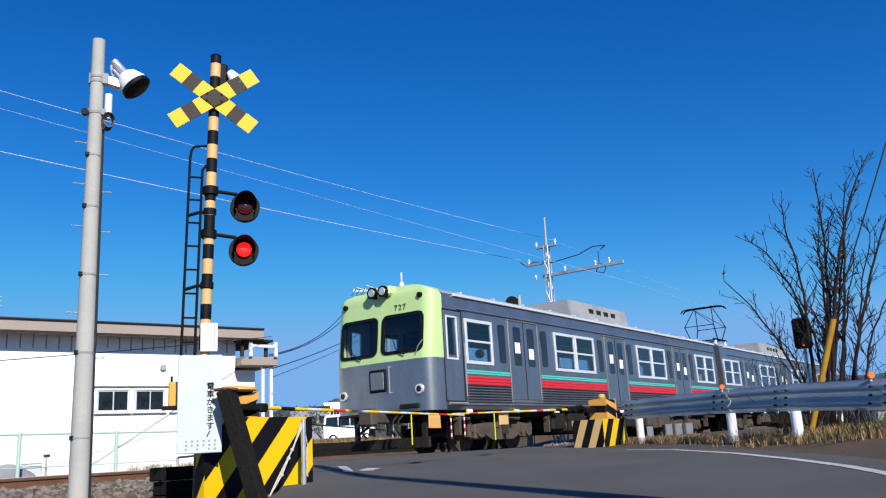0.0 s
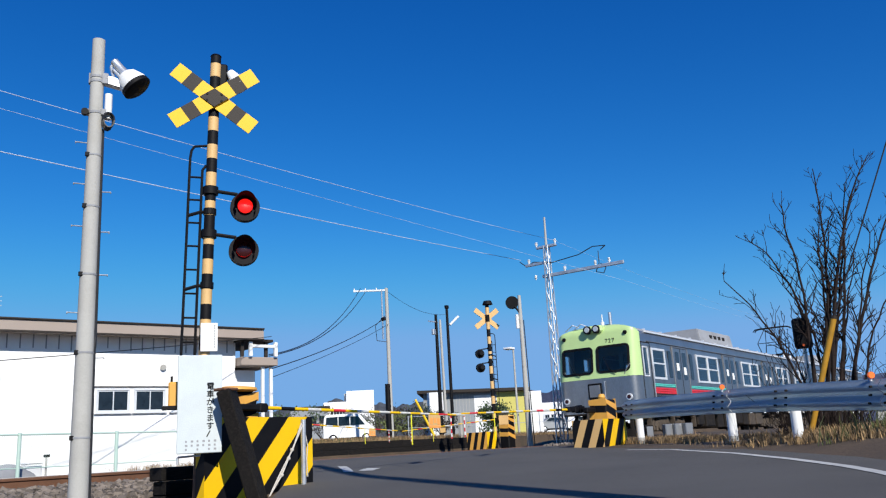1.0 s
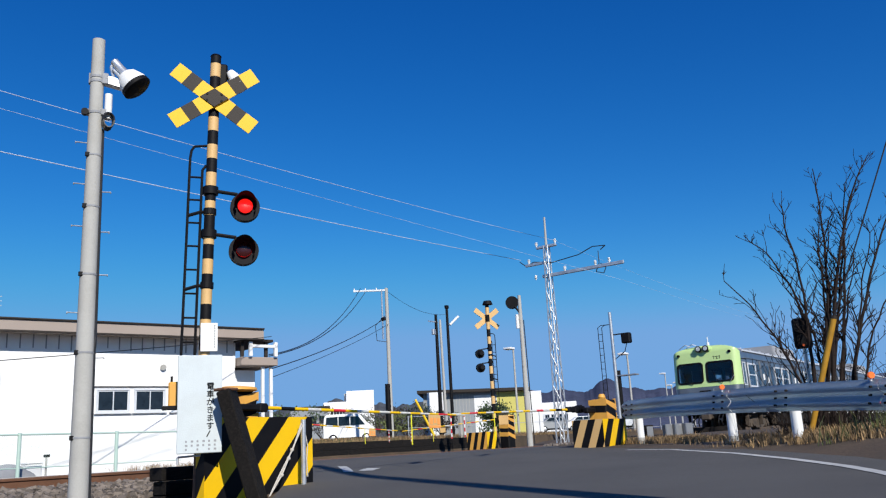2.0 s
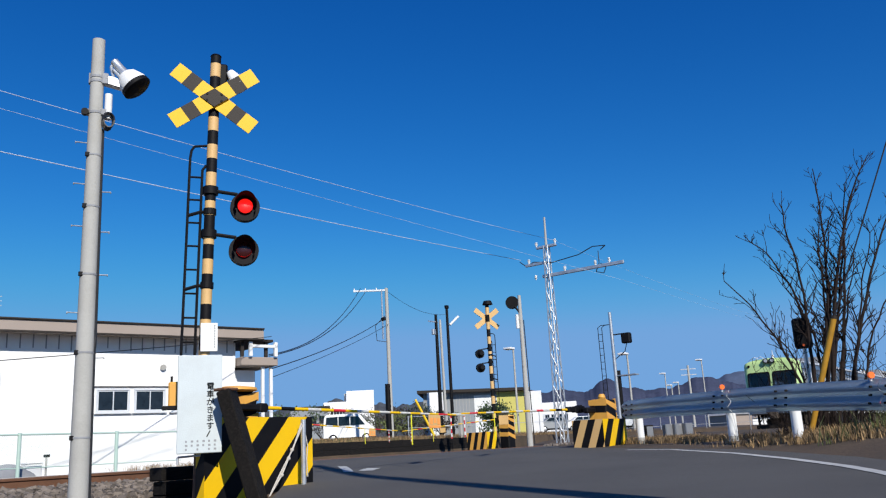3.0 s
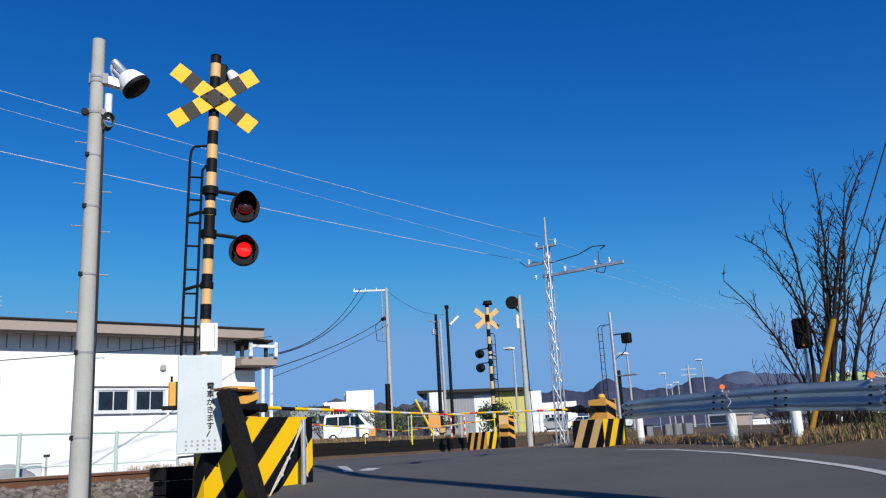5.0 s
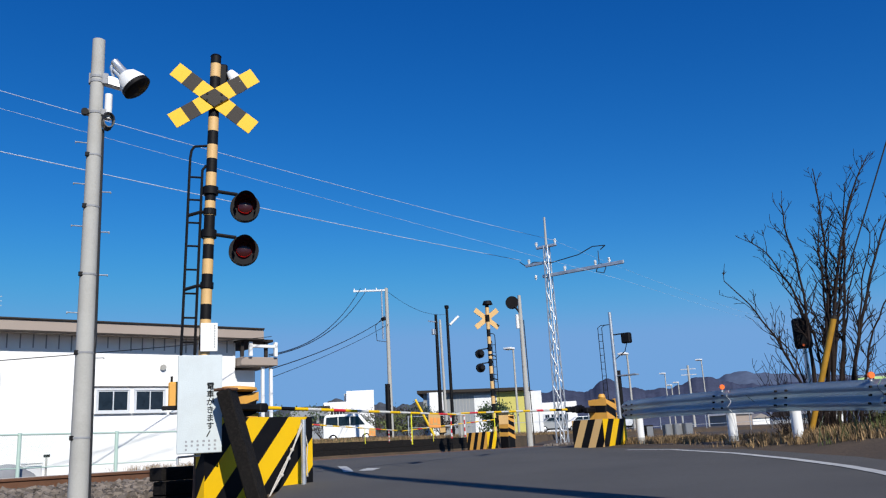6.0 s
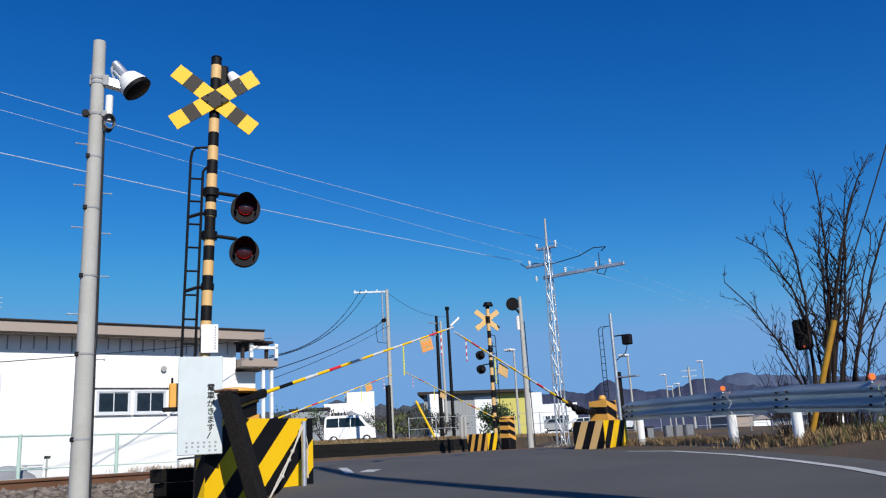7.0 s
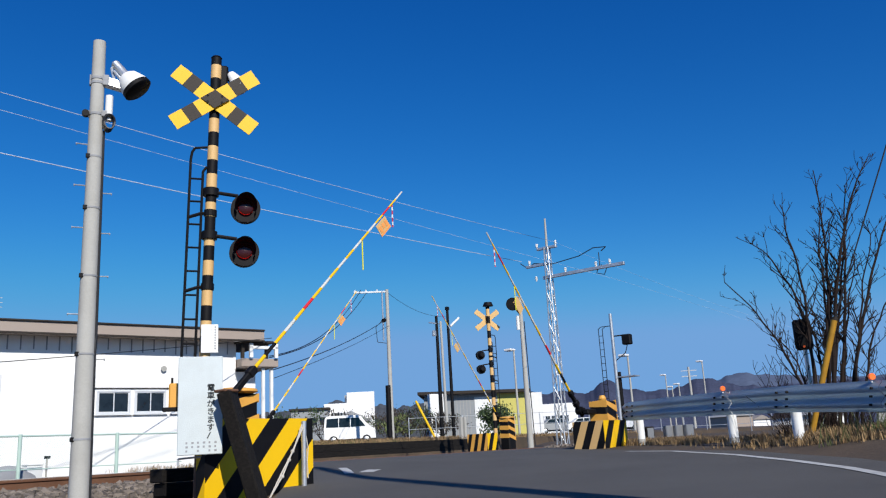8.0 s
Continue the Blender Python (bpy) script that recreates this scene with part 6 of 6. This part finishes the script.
        for k in range(2):
            bm = BM()
            box(bm, 0.6 + k * 1.6, 1.7 + k * 1.6, -0.03, 0, 0.9, 1.8)
            part("window", bm, M["pane"], o)
    # wire fence before the yard
    f = empty("yard_mesh_fence", 33, 18.5, 0.6, "grey post and wire fence before the depot", "fence", rz=-38)
    for i in range(16):
        bm = BM()
        tube(bm, (i * 1.8 - 6, 0, -0.6), (i * 1.8 - 6, 0, 1.55), 0.03, seg=6)
        part("post", bm, M["galv"], f)
    for z in (0.1, 0.8, 1.5):
        bm = BM()
        tube(bm, (-6, 0, z), (21, 0, z), 0.015, seg=5)
        part("wire", bm, M["galv"], f)


far_buildings()


def hills():
    def ridge(name, dist, depth, peaks, base, m, label, rough, yaw0, yaw1, seed):
        n, k = 520, 10
        verts, faces = [], []
        for i in range(n + 1):
            yaw = yaw0 + (yaw1 - yaw0) * i / n
            h = base + sum(a * math.exp(-((yaw - c) / w) ** 2) for c, a, w in peaks)
            h += rough * noise.fractal((yaw * 0.9, seed, 0), 0.9, 2.2, 6)
            for j in range(k + 1):
                s = j / k
                d = dist + depth * s
                zz = h * math.sin(s * math.pi / 2) ** 0.8 + rough * 0.6 * noise.noise((yaw * 2, s * 4, seed)) * s
                a = radians(yaw)
                verts.append((EYE.x + d * math.cos(a), EYE.y + d * math.sin(a), zz - 2))
            verts.append((EYE.x + (dist + depth * 1.6) * math.cos(radians(yaw)), EYE.y + (dist + depth * 1.6) * math.sin(radians(yaw)), -5))
        w = k + 2
        for i in range(n):
            for j in range(w - 1):
                o = i * w + j
                faces.append((o, o + 1, o + w + 1, o + w))
        me = bpy.data.meshes.new(name)
        me.from_pydata(verts, [], faces)
        me.materials.append(M[m])
        me.shade_smooth()
        tagged(new(name, me), label, "hill", kind="structure")
    ridge("backdrop_far_hills", 1900, 500, ((17.0, 42, 2.2), (9, 14, 6), (13.5, 18, 2)), 112, "hill", "mountain ridge on the horizon with blue haze in its colour", 6, -20, 60, 3.0)
    ridge("backdrop_near_hills", 1050, 260, ((25.4, 22, 0.9), (19.2, 18, 1.6), (23.4, 8, 1.5), (28.5, 12, 2.0), (30.8, 9, 1.2)), 66, "hill_near", "wooded foothills with blue haze in their colour", 4.0, -5, 36, 8.0)
    ridge("backdrop_wood", 330, 60, ((43.0, 5.5, 1.6), (37.6, 3, 1.6), (40.5, 1.5, 1.0), (47, 2, 3)), 20.5, "wood", "dark wooded rise behind the works", 1.6, 33, 64, 5.0)


hills()


# ---- roadside on the near side: guard rail, tree, grass ----
def guard_rail():
    ob = empty("guard_rail", 0.7, -5.2, 0, "galvanised corrugated guard rail on white posts", "guard rail")
    o = Vector((0.7, -5.2, 0))
    path = [Vector((0.75, -5.15, 0.55)), Vector((-0.4, -6.45, 0.53)), Vector((-1.66, -7.92, 0.485)), Vector((-2.78, -9.1, 0.435)), Vector((-3.77, -10.26, 0.36)), Vector((-5.2, -11.9, 0.31))]

    def at(s):
        i = min(int(s), len(path) - 2)
        return path[i].lerp(path[i + 1], s - i)
    # a double wave, 0.34 m high
    prof = [(0.06 * (0.5 - 0.5 * math.cos(4 * math.pi * i / 20)) - 0.03, -0.17 + 0.34 * i / 20) for i in range(21)]
    cuts = [0, 1.0, 2.0, 3.0, 4.0, 5.0]
    for k, (s0, s1) in enumerate(zip(cuts, cuts[1:])):
        bm = BM()
        rows = []
        for i in range(9):
            s = s0 + (s1 - s0) * i / 8 * 1.0
            p = at(min(s, 4.999))
            d = (at(min(s + 0.05, 5)) - at(max(s - 0.05, 0))).normalized()
            nrm = Vector((d.y, -d.x, 0)).normalized() * -1
            if nrm.dot(Vector((-1, 1, 0))) < 0:
                nrm = -nrm
            squeeze = 1.0 if k or i else 0.9
            rows.append([bm.verts.new(p - o + nrm * (a + 0.007 * (k % 2)) + Vector((0, 0, b * squeeze))) for a, b in prof])
        for a, b in zip(rows, rows[1:]):
            for i in range(len(prof) - 1):
                bm.faces.new((a[i], a[i + 1], b[i + 1], b[i]))
        ext = bmesh.ops.solidify(bm, geom=list(bm.faces), thickness=0.006)
        part("beam", bm, M["zinc"], ob, "corrugated galvanised beam", True)
    for s, zb in ((0.2, -0.2), (1.88, -0.25), (2.86, -0.3), (4.0, -0.35)):
        p = at(s) - o
        q = p + Vector((0.11, -0.09, 0))
        bm = BM()
        tube(bm, (q.x, q.y, zb), (q.x, q.y, zb + 0.24), 0.069, seg=18)
        post = part("post", bm, M["concrete"], ob, "grey-dipped post foot", True)
        bm = BM()
        tube(bm, (q.x, q.y, zb + 0.24), (q.x, q.y, p.z + 0.16), 0.0695, seg=18)
        part("white_sleeve", bm, M["white"], post, "white painted post", True)
        d = (at(min(s + 0.1, 5)) - at(max(s - 0.1, 0))).normalized()
        n = Vector((-abs(d.y), abs(d.x), 0))
        for a in (-0.12, 0.12):
            for b in (-0.09, 0.0, 0.09):
                bm = BM()
                c = p + d * (a + b * 0.3) + Vector((0, 0, b)) + n * 0.03
                tube(bm, c, c + n * 0.03, 0.015, seg=6)
                part("bolt", bm, M["under"], ob)
    for s in (1.92, 3.92):
        p = at(s) - o
        bm = BM()
        z = p.z + 0.215
        n = Vector((-0.75, -0.66, 0))
        tube(bm, Vector((p.x, p.y, z)), Vector((p.x, p.y, z)) + n * 0.03, 0.037, seg=18)
        # an added faint glow takes the place of light thrown back
        r = part("reflector", bm, M["amber"], ob, "round orange delineator reflector with an added faint glow", True)
        bm = BM()
        tube(bm, (p.x, p.y, p.z + 0.15), (p.x, p.y, z), 0.012, seg=6)
        part("reflector_stem", bm, M["white"], r)


guard_rail()


def shrub_tree():
    tr = empty("bare_tree", -1.56, -9.2, -0.2, "leafless many-stemmed tree beside the guard rail", "tree")
    rng = random.Random(21)
    twigs = BM()
    rt = Vector((0.595, -0.803, 0))

    def limb(bm, pts, r, rend, seg):
        n = len(pts) - 1
        for i in range(n):
            tube(bm, pts[i], pts[i + 1], r + (rend - r) * i / n, r + (rend - r) * (i + 1) / n, seg, caps=(i == n - 1))

    def shoot(p, d, length, r, depth):
        """A crooked side shoot with short spurs."""
        n = max(3, int(length / 0.09))
        pts = [p.copy()]
        for i in range(n):
            d = (d + Vector((rng.uniform(-1, 1), rng.uniform(-1, 1), rng.uniform(-0.6, 1.0))) * 0.2).normalized()
            pts.append(pts[-1] + d * length / n)
        limb(twigs, pts, r, max(0.003, r * 0.45), 5 if depth == 0 else 4)
        if depth < 2:
            for k in range(rng.randint(2, 4) if depth == 0 else rng.randint(0, 2)):
                i = rng.randint(1, n)
                side = Vector((rng.uniform(-1, 1), rng.uniform(-1, 1), rng.uniform(-0.1, 0.7))).normalized()
                shoot(pts[i], (d * 0.7 + side * 0.8).normalized(), length * rng.uniform(0.2, 0.45), max(0.0038, r * 0.65), depth + 1)

    # stems: foot, middle and tip as (lean, height), and girth
    stems = [(-0.3, -0.29, 1.09, -1.0, 2.32, 0.02), (-0.25, -0.04, 1.74, -0.54, 2.86, 0.022), (-0.15, -0.05, 2.07, -0.1, 3.38, 0.02), (-0.1, 0.22, 2.23, 0.22, 3.97, 0.024), (0.0, 0.37, 2.07, 0.79, 3.6, 0.022), (0.05, 0.5, 2.47, 1.21, 4.05, 0.026), (0.1, 0.6, 2.07, 1.0, 3.7, 0.022), (0.25, 0.72, 2.07, 1.52, 3.81, 0.024), (0.4, 0.77, 1.34, 1.33, 2.23, 0.017), (0.35, 0.55, 1.42, 0.92, 2.88, 0.018), (-0.28, -0.29, 1.09, -0.65, 1.58, 0.012), (-0.2, 0.02, 1.5, -0.48, 2.54, 0.016), (-0.16, 0.12, 1.55, -0.05, 2.75, 0.018), (0.05, 0.28, 1.6, 0.52, 3.1, 0.02), (0.2, 0.4, 1.3, 0.75, 2.7, 0.016), (-0.05, 0.2, 1.8, 0.38, 3.35, 0.02)]
    for foot, a1, h1, a2, h2, r in stems:
        deep = Vector((rng.uniform(-0.35, 0.35), rng.uniform(-0.25, 0.25), 0))
        p0, p1, p2 = rt * foot, rt * a1 + Vector((0, 0, h1)) + deep * 0.5, rt * a2 + Vector((0, 0, h2)) + deep
        c = p1 * 2 - (p0 + p2) / 2
        pts = []
        for i in range(23):
            s = i / 22
            w = Vector((noise.noise((s * 7, foot * 9, h2)), noise.noise((s * 7, h2, 4)), 0)) * 0.05 * min(1, s * 4)
            pts.append(p0 * (1 - s) ** 2 + c * 2 * s * (1 - s) + p2 * s * s + w)
        bm = BM()
        limb(bm, pts, r * 1.35, 0.0065, 7)
        part("stem", bm, M["bark"], tr, "dark leafless stem", True)
        for k in range(int(7 + h2 * 3.6)):
            i = rng.randint(7, 22)
            d = (pts[i] - pts[i - 1]).normalized()
            side = (rt * rng.choice((-1, 1)) + Vector((rng.uniform(-0.6, 0.6), rng.uniform(-0.6, 0.6), rng.uniform(0.1, 0.9)))).normalized()
            shoot(pts[i], (d * 0.75 + side * 0.65).normalized(), rng.uniform(0.2, 0.6) * (1.15 - i / 40), max(0.0055, r * (1 - i / 24) * 0.75), 0)
    for k in range(60):
        a = rng.uniform(-0.9, 0.9)
        shoot(rt * a * 0.6 + Vector((rng.uniform(-0.1, 0.1), rng.uniform(-0.1, 0.1), 0)), (Vector((0, 0, 1)) + rt * a * 0.7).normalized(), rng.uniform(0.5, 1.2), 0.006, 0)
    tagged(part("twig_spray", twigs, M["bark"], tr), kind="stuff")
    # lamp head and yellow props by the tree
    s = empty("signal_lamp", -1.32, -8.985, -0.2, "black hooded signal lamp with a small amber light", "signal lamp")
    bm = BM()
    tube(bm, (0, 0, 0), (0, 0, 1.45), 0.03, seg=8)
    part("post", bm, M["galv"], s)
    bm = BM()
    n = Vector((-0.93, -0.2, 0)).normalized()
    for k, (h0, h1) in enumerate(((1.36, 1.57), (1.57, 1.78))):
        c = Vector((0, 0, (h0 + h1) / 2))
        tube(bm, c - n * 0.06, c + n * 0.10, 0.105, 0.1, 18)
    box(bm, -0.06, 0.06, -0.12, 0.12, 1.36, 1.8, 0.03)
    part("head", bm, M["black"], s, "", True)
    bm = BM()
    c = Vector((0, 0.0, 1.40)) + n * 0.11
    tube(bm, c, c + n * 0.012, 0.017, seg=10)
    part("light", bm, M["amber"], s)
    p = empty("yellow_prop", -2.0, -8.98, -0.25, "slanting yellow painted steel prop in the verge", "prop")
    bm = BM()
    tube(bm, (0, 0, 0), (0.094, -0.565, 1.71), 0.038, 0.042, 10)
    part("sleeve", bm, M["prop"], p, "", True)
    bm = BM()
    tube(bm, (0.094, -0.565, 1.71), (0.097, -0.578, 1.75), 0.045, seg=10)
    part("dark_cap", bm, M["brown"], p)
    bm = BM()
    tube(bm, (0.094, -0.565, 1.71), (0.66, -2.56, 6.5), 0.011, 0.011, 6)
    part("guy_wire", bm, M["cable"], p, "taut dark guy wire rising out of the sleeve")
    p = empty("yellow_prop", -1.2, -9.62, -0.25, "short slanting yellow prop half hidden by grass", "prop")
    bm = BM()
    tube(bm, (0, 0, 0), (0.12, -0.5, 0.6), 0.045, 0.045, 10)
    part("sleeve", bm, M["prop"], p, "", True)


shrub_tree()


def verge():
    rng = random.Random(5)

    def tufts(name, spots, m, label, hmin, hmax, per):
        verts, faces = [], []
        for x, y in spots:
            z = ground_z(x, y)
            for _ in range(per):
                a = rng.uniform(0, 6.283)
                h = rng.uniform(hmin, hmax)
                lean = rng.uniform(0.2, 1.1) * h
                px, py = x + rng.gauss(0, 0.07), y + rng.gauss(0, 0.07)
                w = rng.uniform(0.003, 0.007)
                dx, dy = math.cos(a), math.sin(a)
                o = len(verts)
                verts += [(px - dy * w, py + dx * w, z - 0.02), (px + dy * w, py - dx * w, z - 0.02), (px + dx * lean * 0.4 + dy * w * 0.7, py + dy * lean * 0.4 - dx * w * 0.7, z + h * 0.6), (px + dx * lean * 0.4 - dy * w * 0.7, py + dy * lean * 0.4 + dx * w * 0.7, z + h * 0.6), (px + dx * lean, py + dy * lean, z + h)]
                faces += [(o, o + 1, o + 2, o + 3), (o + 3, o + 2, o + 4)]
        me = bpy.data.meshes.new(name)
        me.from_pydata(verts, [], faces)
        me.materials.append(M[m])
        tagged(new(name, me), label, "grass", kind="stuff")
    right = []
    while len(right) < 1100:
        s = rng.uniform(0, 1)
        x, y = 2.5 - s * 8.5, -4.0 - s * 8.8
        off = abs(rng.gauss(0, 0.9))
        if noise.noise((x * 1.7, y * 1.7, 3.0)) < -0.05:
            continue
        x, y = x + 0.7 * off - 0.35, y - 0.7 * off + 0.35
        if x > road_edges(y)[1] + 0.25:
            right.append((x, y))
    tufts("dry_grass", right, "grass", "matted straw-coloured dead grass on the verge", 0.015, 0.11, 17)
    tangle = []
    while len(tangle) < 420:
        x, y = -1.6 + rng.gauss(0, 0.8), -9.9 + rng.gauss(0, 0.9)
        if x > road_edges(y)[1] + 0.3:
            tangle.append((x, y))
    tufts("tall_dry_grass", tangle, "grass", "tangled dead grass round the tree foot", 0.03, 0.17, 16)
    tufts("verge_weeds", [(-3.0 + rng.gauss(0, 0.4), -10.5 + rng.gauss(0, 0.35)) for _ in range(90)], "weed", "green winter weeds among dead grass", 0.1, 0.35, 12)
    bank = []
    while len(bank) < 2600:
        x, y = rng.uniform(0, 34), 8.6 + 20 * rng.random() ** 1.6
        bank.append((x, y))
    tufts("bank_grass", bank, "grass", "dry brown grass on the far bank", 0.06, 0.22, 12)
    tufts("bank_weeds", [(rng.uniform(1, 14), rng.uniform(9, 18)) for _ in range(600)], "weed", "thin green grass on the far bank", 0.06, 0.18, 8)


verge()


def shrub(name, x, y, w, h, label, m="leaf", count=1500, seed=1):
    z = ground_z(x, y)
    ob = empty(name, x, y, z, label, "shrub")
    rng = random.Random(seed)
    for i in range(7):
        a = rng.uniform(0, 6.28)
        bm = BM()
        tube(bm, (0, 0, -0.05), (math.cos(a) * w * 0.3, math.sin(a) * w * 0.3, h * 0.7), 0.03, 0.012, 5)
        part("stem", bm, M["bark"], ob)
    verts, faces = [], []
    clumps = [(Vector((rng.gauss(0, w * 0.27), rng.gauss(0, w * 0.27), rng.uniform(0.25, 0.9) * h)), rng.uniform(0.12, 0.26) * h) for _ in range(22)]
    for i in range(count):
        c, r = rng.choice(clumps)
        p = c + Vector((rng.gauss(0, 1), rng.gauss(0, 1), rng.gauss(0, 0.8))) * r * 0.6
        p.z = max(0.02, p.z)
        s = rng.uniform(0.05, 0.11)
        e = Euler((rng.uniform(0, 6), rng.uniform(0, 6), rng.uniform(0, 6))).to_matrix()
        o = len(verts)
        verts += [tuple(p + e @ Vector(v) * s) for v in ((-1, 0, 0), (0, -0.5, 0.1), (1, 0, 0), (0, 0.5, 0.1))]
        faces.append((o, o + 1, o + 2, o + 3))
    me = bpy.data.meshes.new("foliage")
    me.from_pydata(verts, [], faces)
    me.materials.append(M[m])
    lv = new("foliage", me)
    lv.parent = ob
    tagged(lv, kind="stuff")


shrub("evergreen_shrub", 24.6, 13.1, 1.5, 1.7, "dark evergreen shrub beside the crossing", count=2600)
shrub("dry_shrub", 30.2, 25.0, 2.0, 1.6, "brownish half-bare shrub on the bank", "weed", 700, 4)


for k, (yaw, d, w, h) in enumerate(((44.5, 72, 5, 2.6), (42.2, 78, 5, 2.4), (39.0, 66, 4, 2.3), (37.8, 70, 4, 2.6), (36.6, 63, 3, 1.9), (46.5, 60, 4, 2.4), (40.3, 80, 5, 2.8))):
    shrub("hedge_shrub", EYE.x + d * math.cos(radians(yaw)), EYE.y + d * math.sin(radians(yaw)), w, h, "dark winter hedge behind the parked minivan", "leaf" if k % 2 else "hedge", 1100, 30 + k)


def small_things():
    # trackside cabinets beyond the guard rail
    for i, (x, y) in enumerate(((9.85, -1.75), (10.1, -2.25), (10.22, -2.5), (10.32, -2.78))):
        c = empty("trackside_cabinet", x, y, -0.2, "small grey trackside cable cabinet on a post", "cabinet", "trackside cabinets", -35)
        bm = BM()
        box(bm, -0.13, 0.13, -0.09, 0.09, 0.12, 0.58, 0.015)
        part("casing", bm, M["steel_dark"] if i else M["under"], c)
        bm = BM()
        tube(bm, (0, 0, -0.1), (0, 0, 0.14), 0.03, seg=8)
        part("post", bm, M["galv"], c)
        bm = BM()
        box(bm, -0.105, 0.105, -0.098, -0.09, 0.16, 0.54, 0.004)
        part("door", bm, M["steel_dark"], c)
    pb = empty("roadside_post", 15.4, 9.0, 0.35, "pair of pale concrete fence posts", "post")
    for dx in (0, 0.28):
        bm = BM()
        box(bm, dx - 0.07, dx + 0.07, -0.07, 0.07, 0, 1.0, 0.015)
        part("shaft", bm, M["concrete"], pb)


small_things()

# ---- road markings ----
ribbon("edge_line", [(-2.0, -6.4), (-2.5, -7.3), (-4.05, -8.67), (-5.44, -9.65), (-6.6, -10.37), (-7.34, -10.75), (-9, -11.5)], 0.10, M["line"], "worn white edge line along the lane")
ribbon("stop_mark", [(-5.65, -4.07), (-5.3, -3.7), (-4.9, -3.24)], 0.13, M["line"], "fragment of worn white stop marking")
ribbon("stop_mark", [(-5.42, -4.16), (-5.2, -4.03), (-5.0, -3.95)], 0.2, M["line"], "fragment of worn white stop marking")


# ---- movement ----
def train_x(t):
    return 10.65 * t - 0.17 * t * t


def gate_angle(t):
    if t <= 6.26:
        return -1.5
    if t < 6.8:
        s = (t - 6.26) / 0.54
        return -1.5 + 12.0 * s * s * (1.5 - 0.5 * s)
    return 10.5 + (t - 6.8) * 29.6


def lamp_rows(place, lit):
    """Rows that turn a lens by half a turn at each change; lit: the spans in which its lit face looks out."""
    x, y, z = place
    rows = []
    for a, b in lit:
        for k in range(4):
            rows.append((a - 0.05 + k / 30, 180 - 60 * k))
        for k in range(4):
            rows.append((b - 0.05 + k / 30, 60 * k))
    rows = [(t, v) for t, v in rows if 0 < t < 8]
    start = 0 if any(a <= 0 < b for a, b in lit) else 180
    rows = [(0.0, start)] + rows + [(8.0, 180)]
    return [(t, pose(x, y, z, 0, 0, v)) for t, v in rows]


def motions():
    rows = [0.5 * i for i in range(17)]
    walk(car_a, [(t, pose(train_x(t), 0, -0.04)) for t in rows])
    walk(car_b, [(t, pose(train_x(t) + CAR_L + 0.3, 0, -0.04)) for t in rows])
    fine = [i / 15 for i in range(121)]
    for w, x in wheels_a + wheels_b:
        walk(w, [(t, pose(x, 0, 0.39, 0, math.degrees(train_x(t) / 0.43), 0)) for t in fine])
    times = [0.0, 3.0, 6.3, 6.4, 6.5, 6.6, 6.7, 6.8, 7.0, 7.2, 7.4, 7.6, 7.8, 8.0]
    for boom, strips, pz, (low, high) in gates:
        angles = [(t, low + (gate_angle(t) + 1.5) / 47.52 * (high - low)) for t in times]
        walk(boom, [(t, pose(0, 0, pz, 0, -a, 0)) for t, a in angles])
        for s, at in strips:
            walk(s, [(t, pose(at, 0, -0.01, 0, a, 0)) for t, a in angles])
    upper = [(0.41, 1.07), (1.66, 2.26), (2.86, 3.58), (4.12, 4.73)]
    lower = [(-1.0, 0.59), (1.07, 1.66), (2.26, 2.86), (3.58, 4.12), (4.73, 5.25)]
    for (lens, x, y, z), spans in zip(near_lamps, (upper, lower)):
        walk(lens, lamp_rows((x, y, z), spans))
    for (lens, x, y, z), spans in zip(far_lamps, (lower, upper)):
        walk(lens, lamp_rows((x, y, z), spans))


motions()
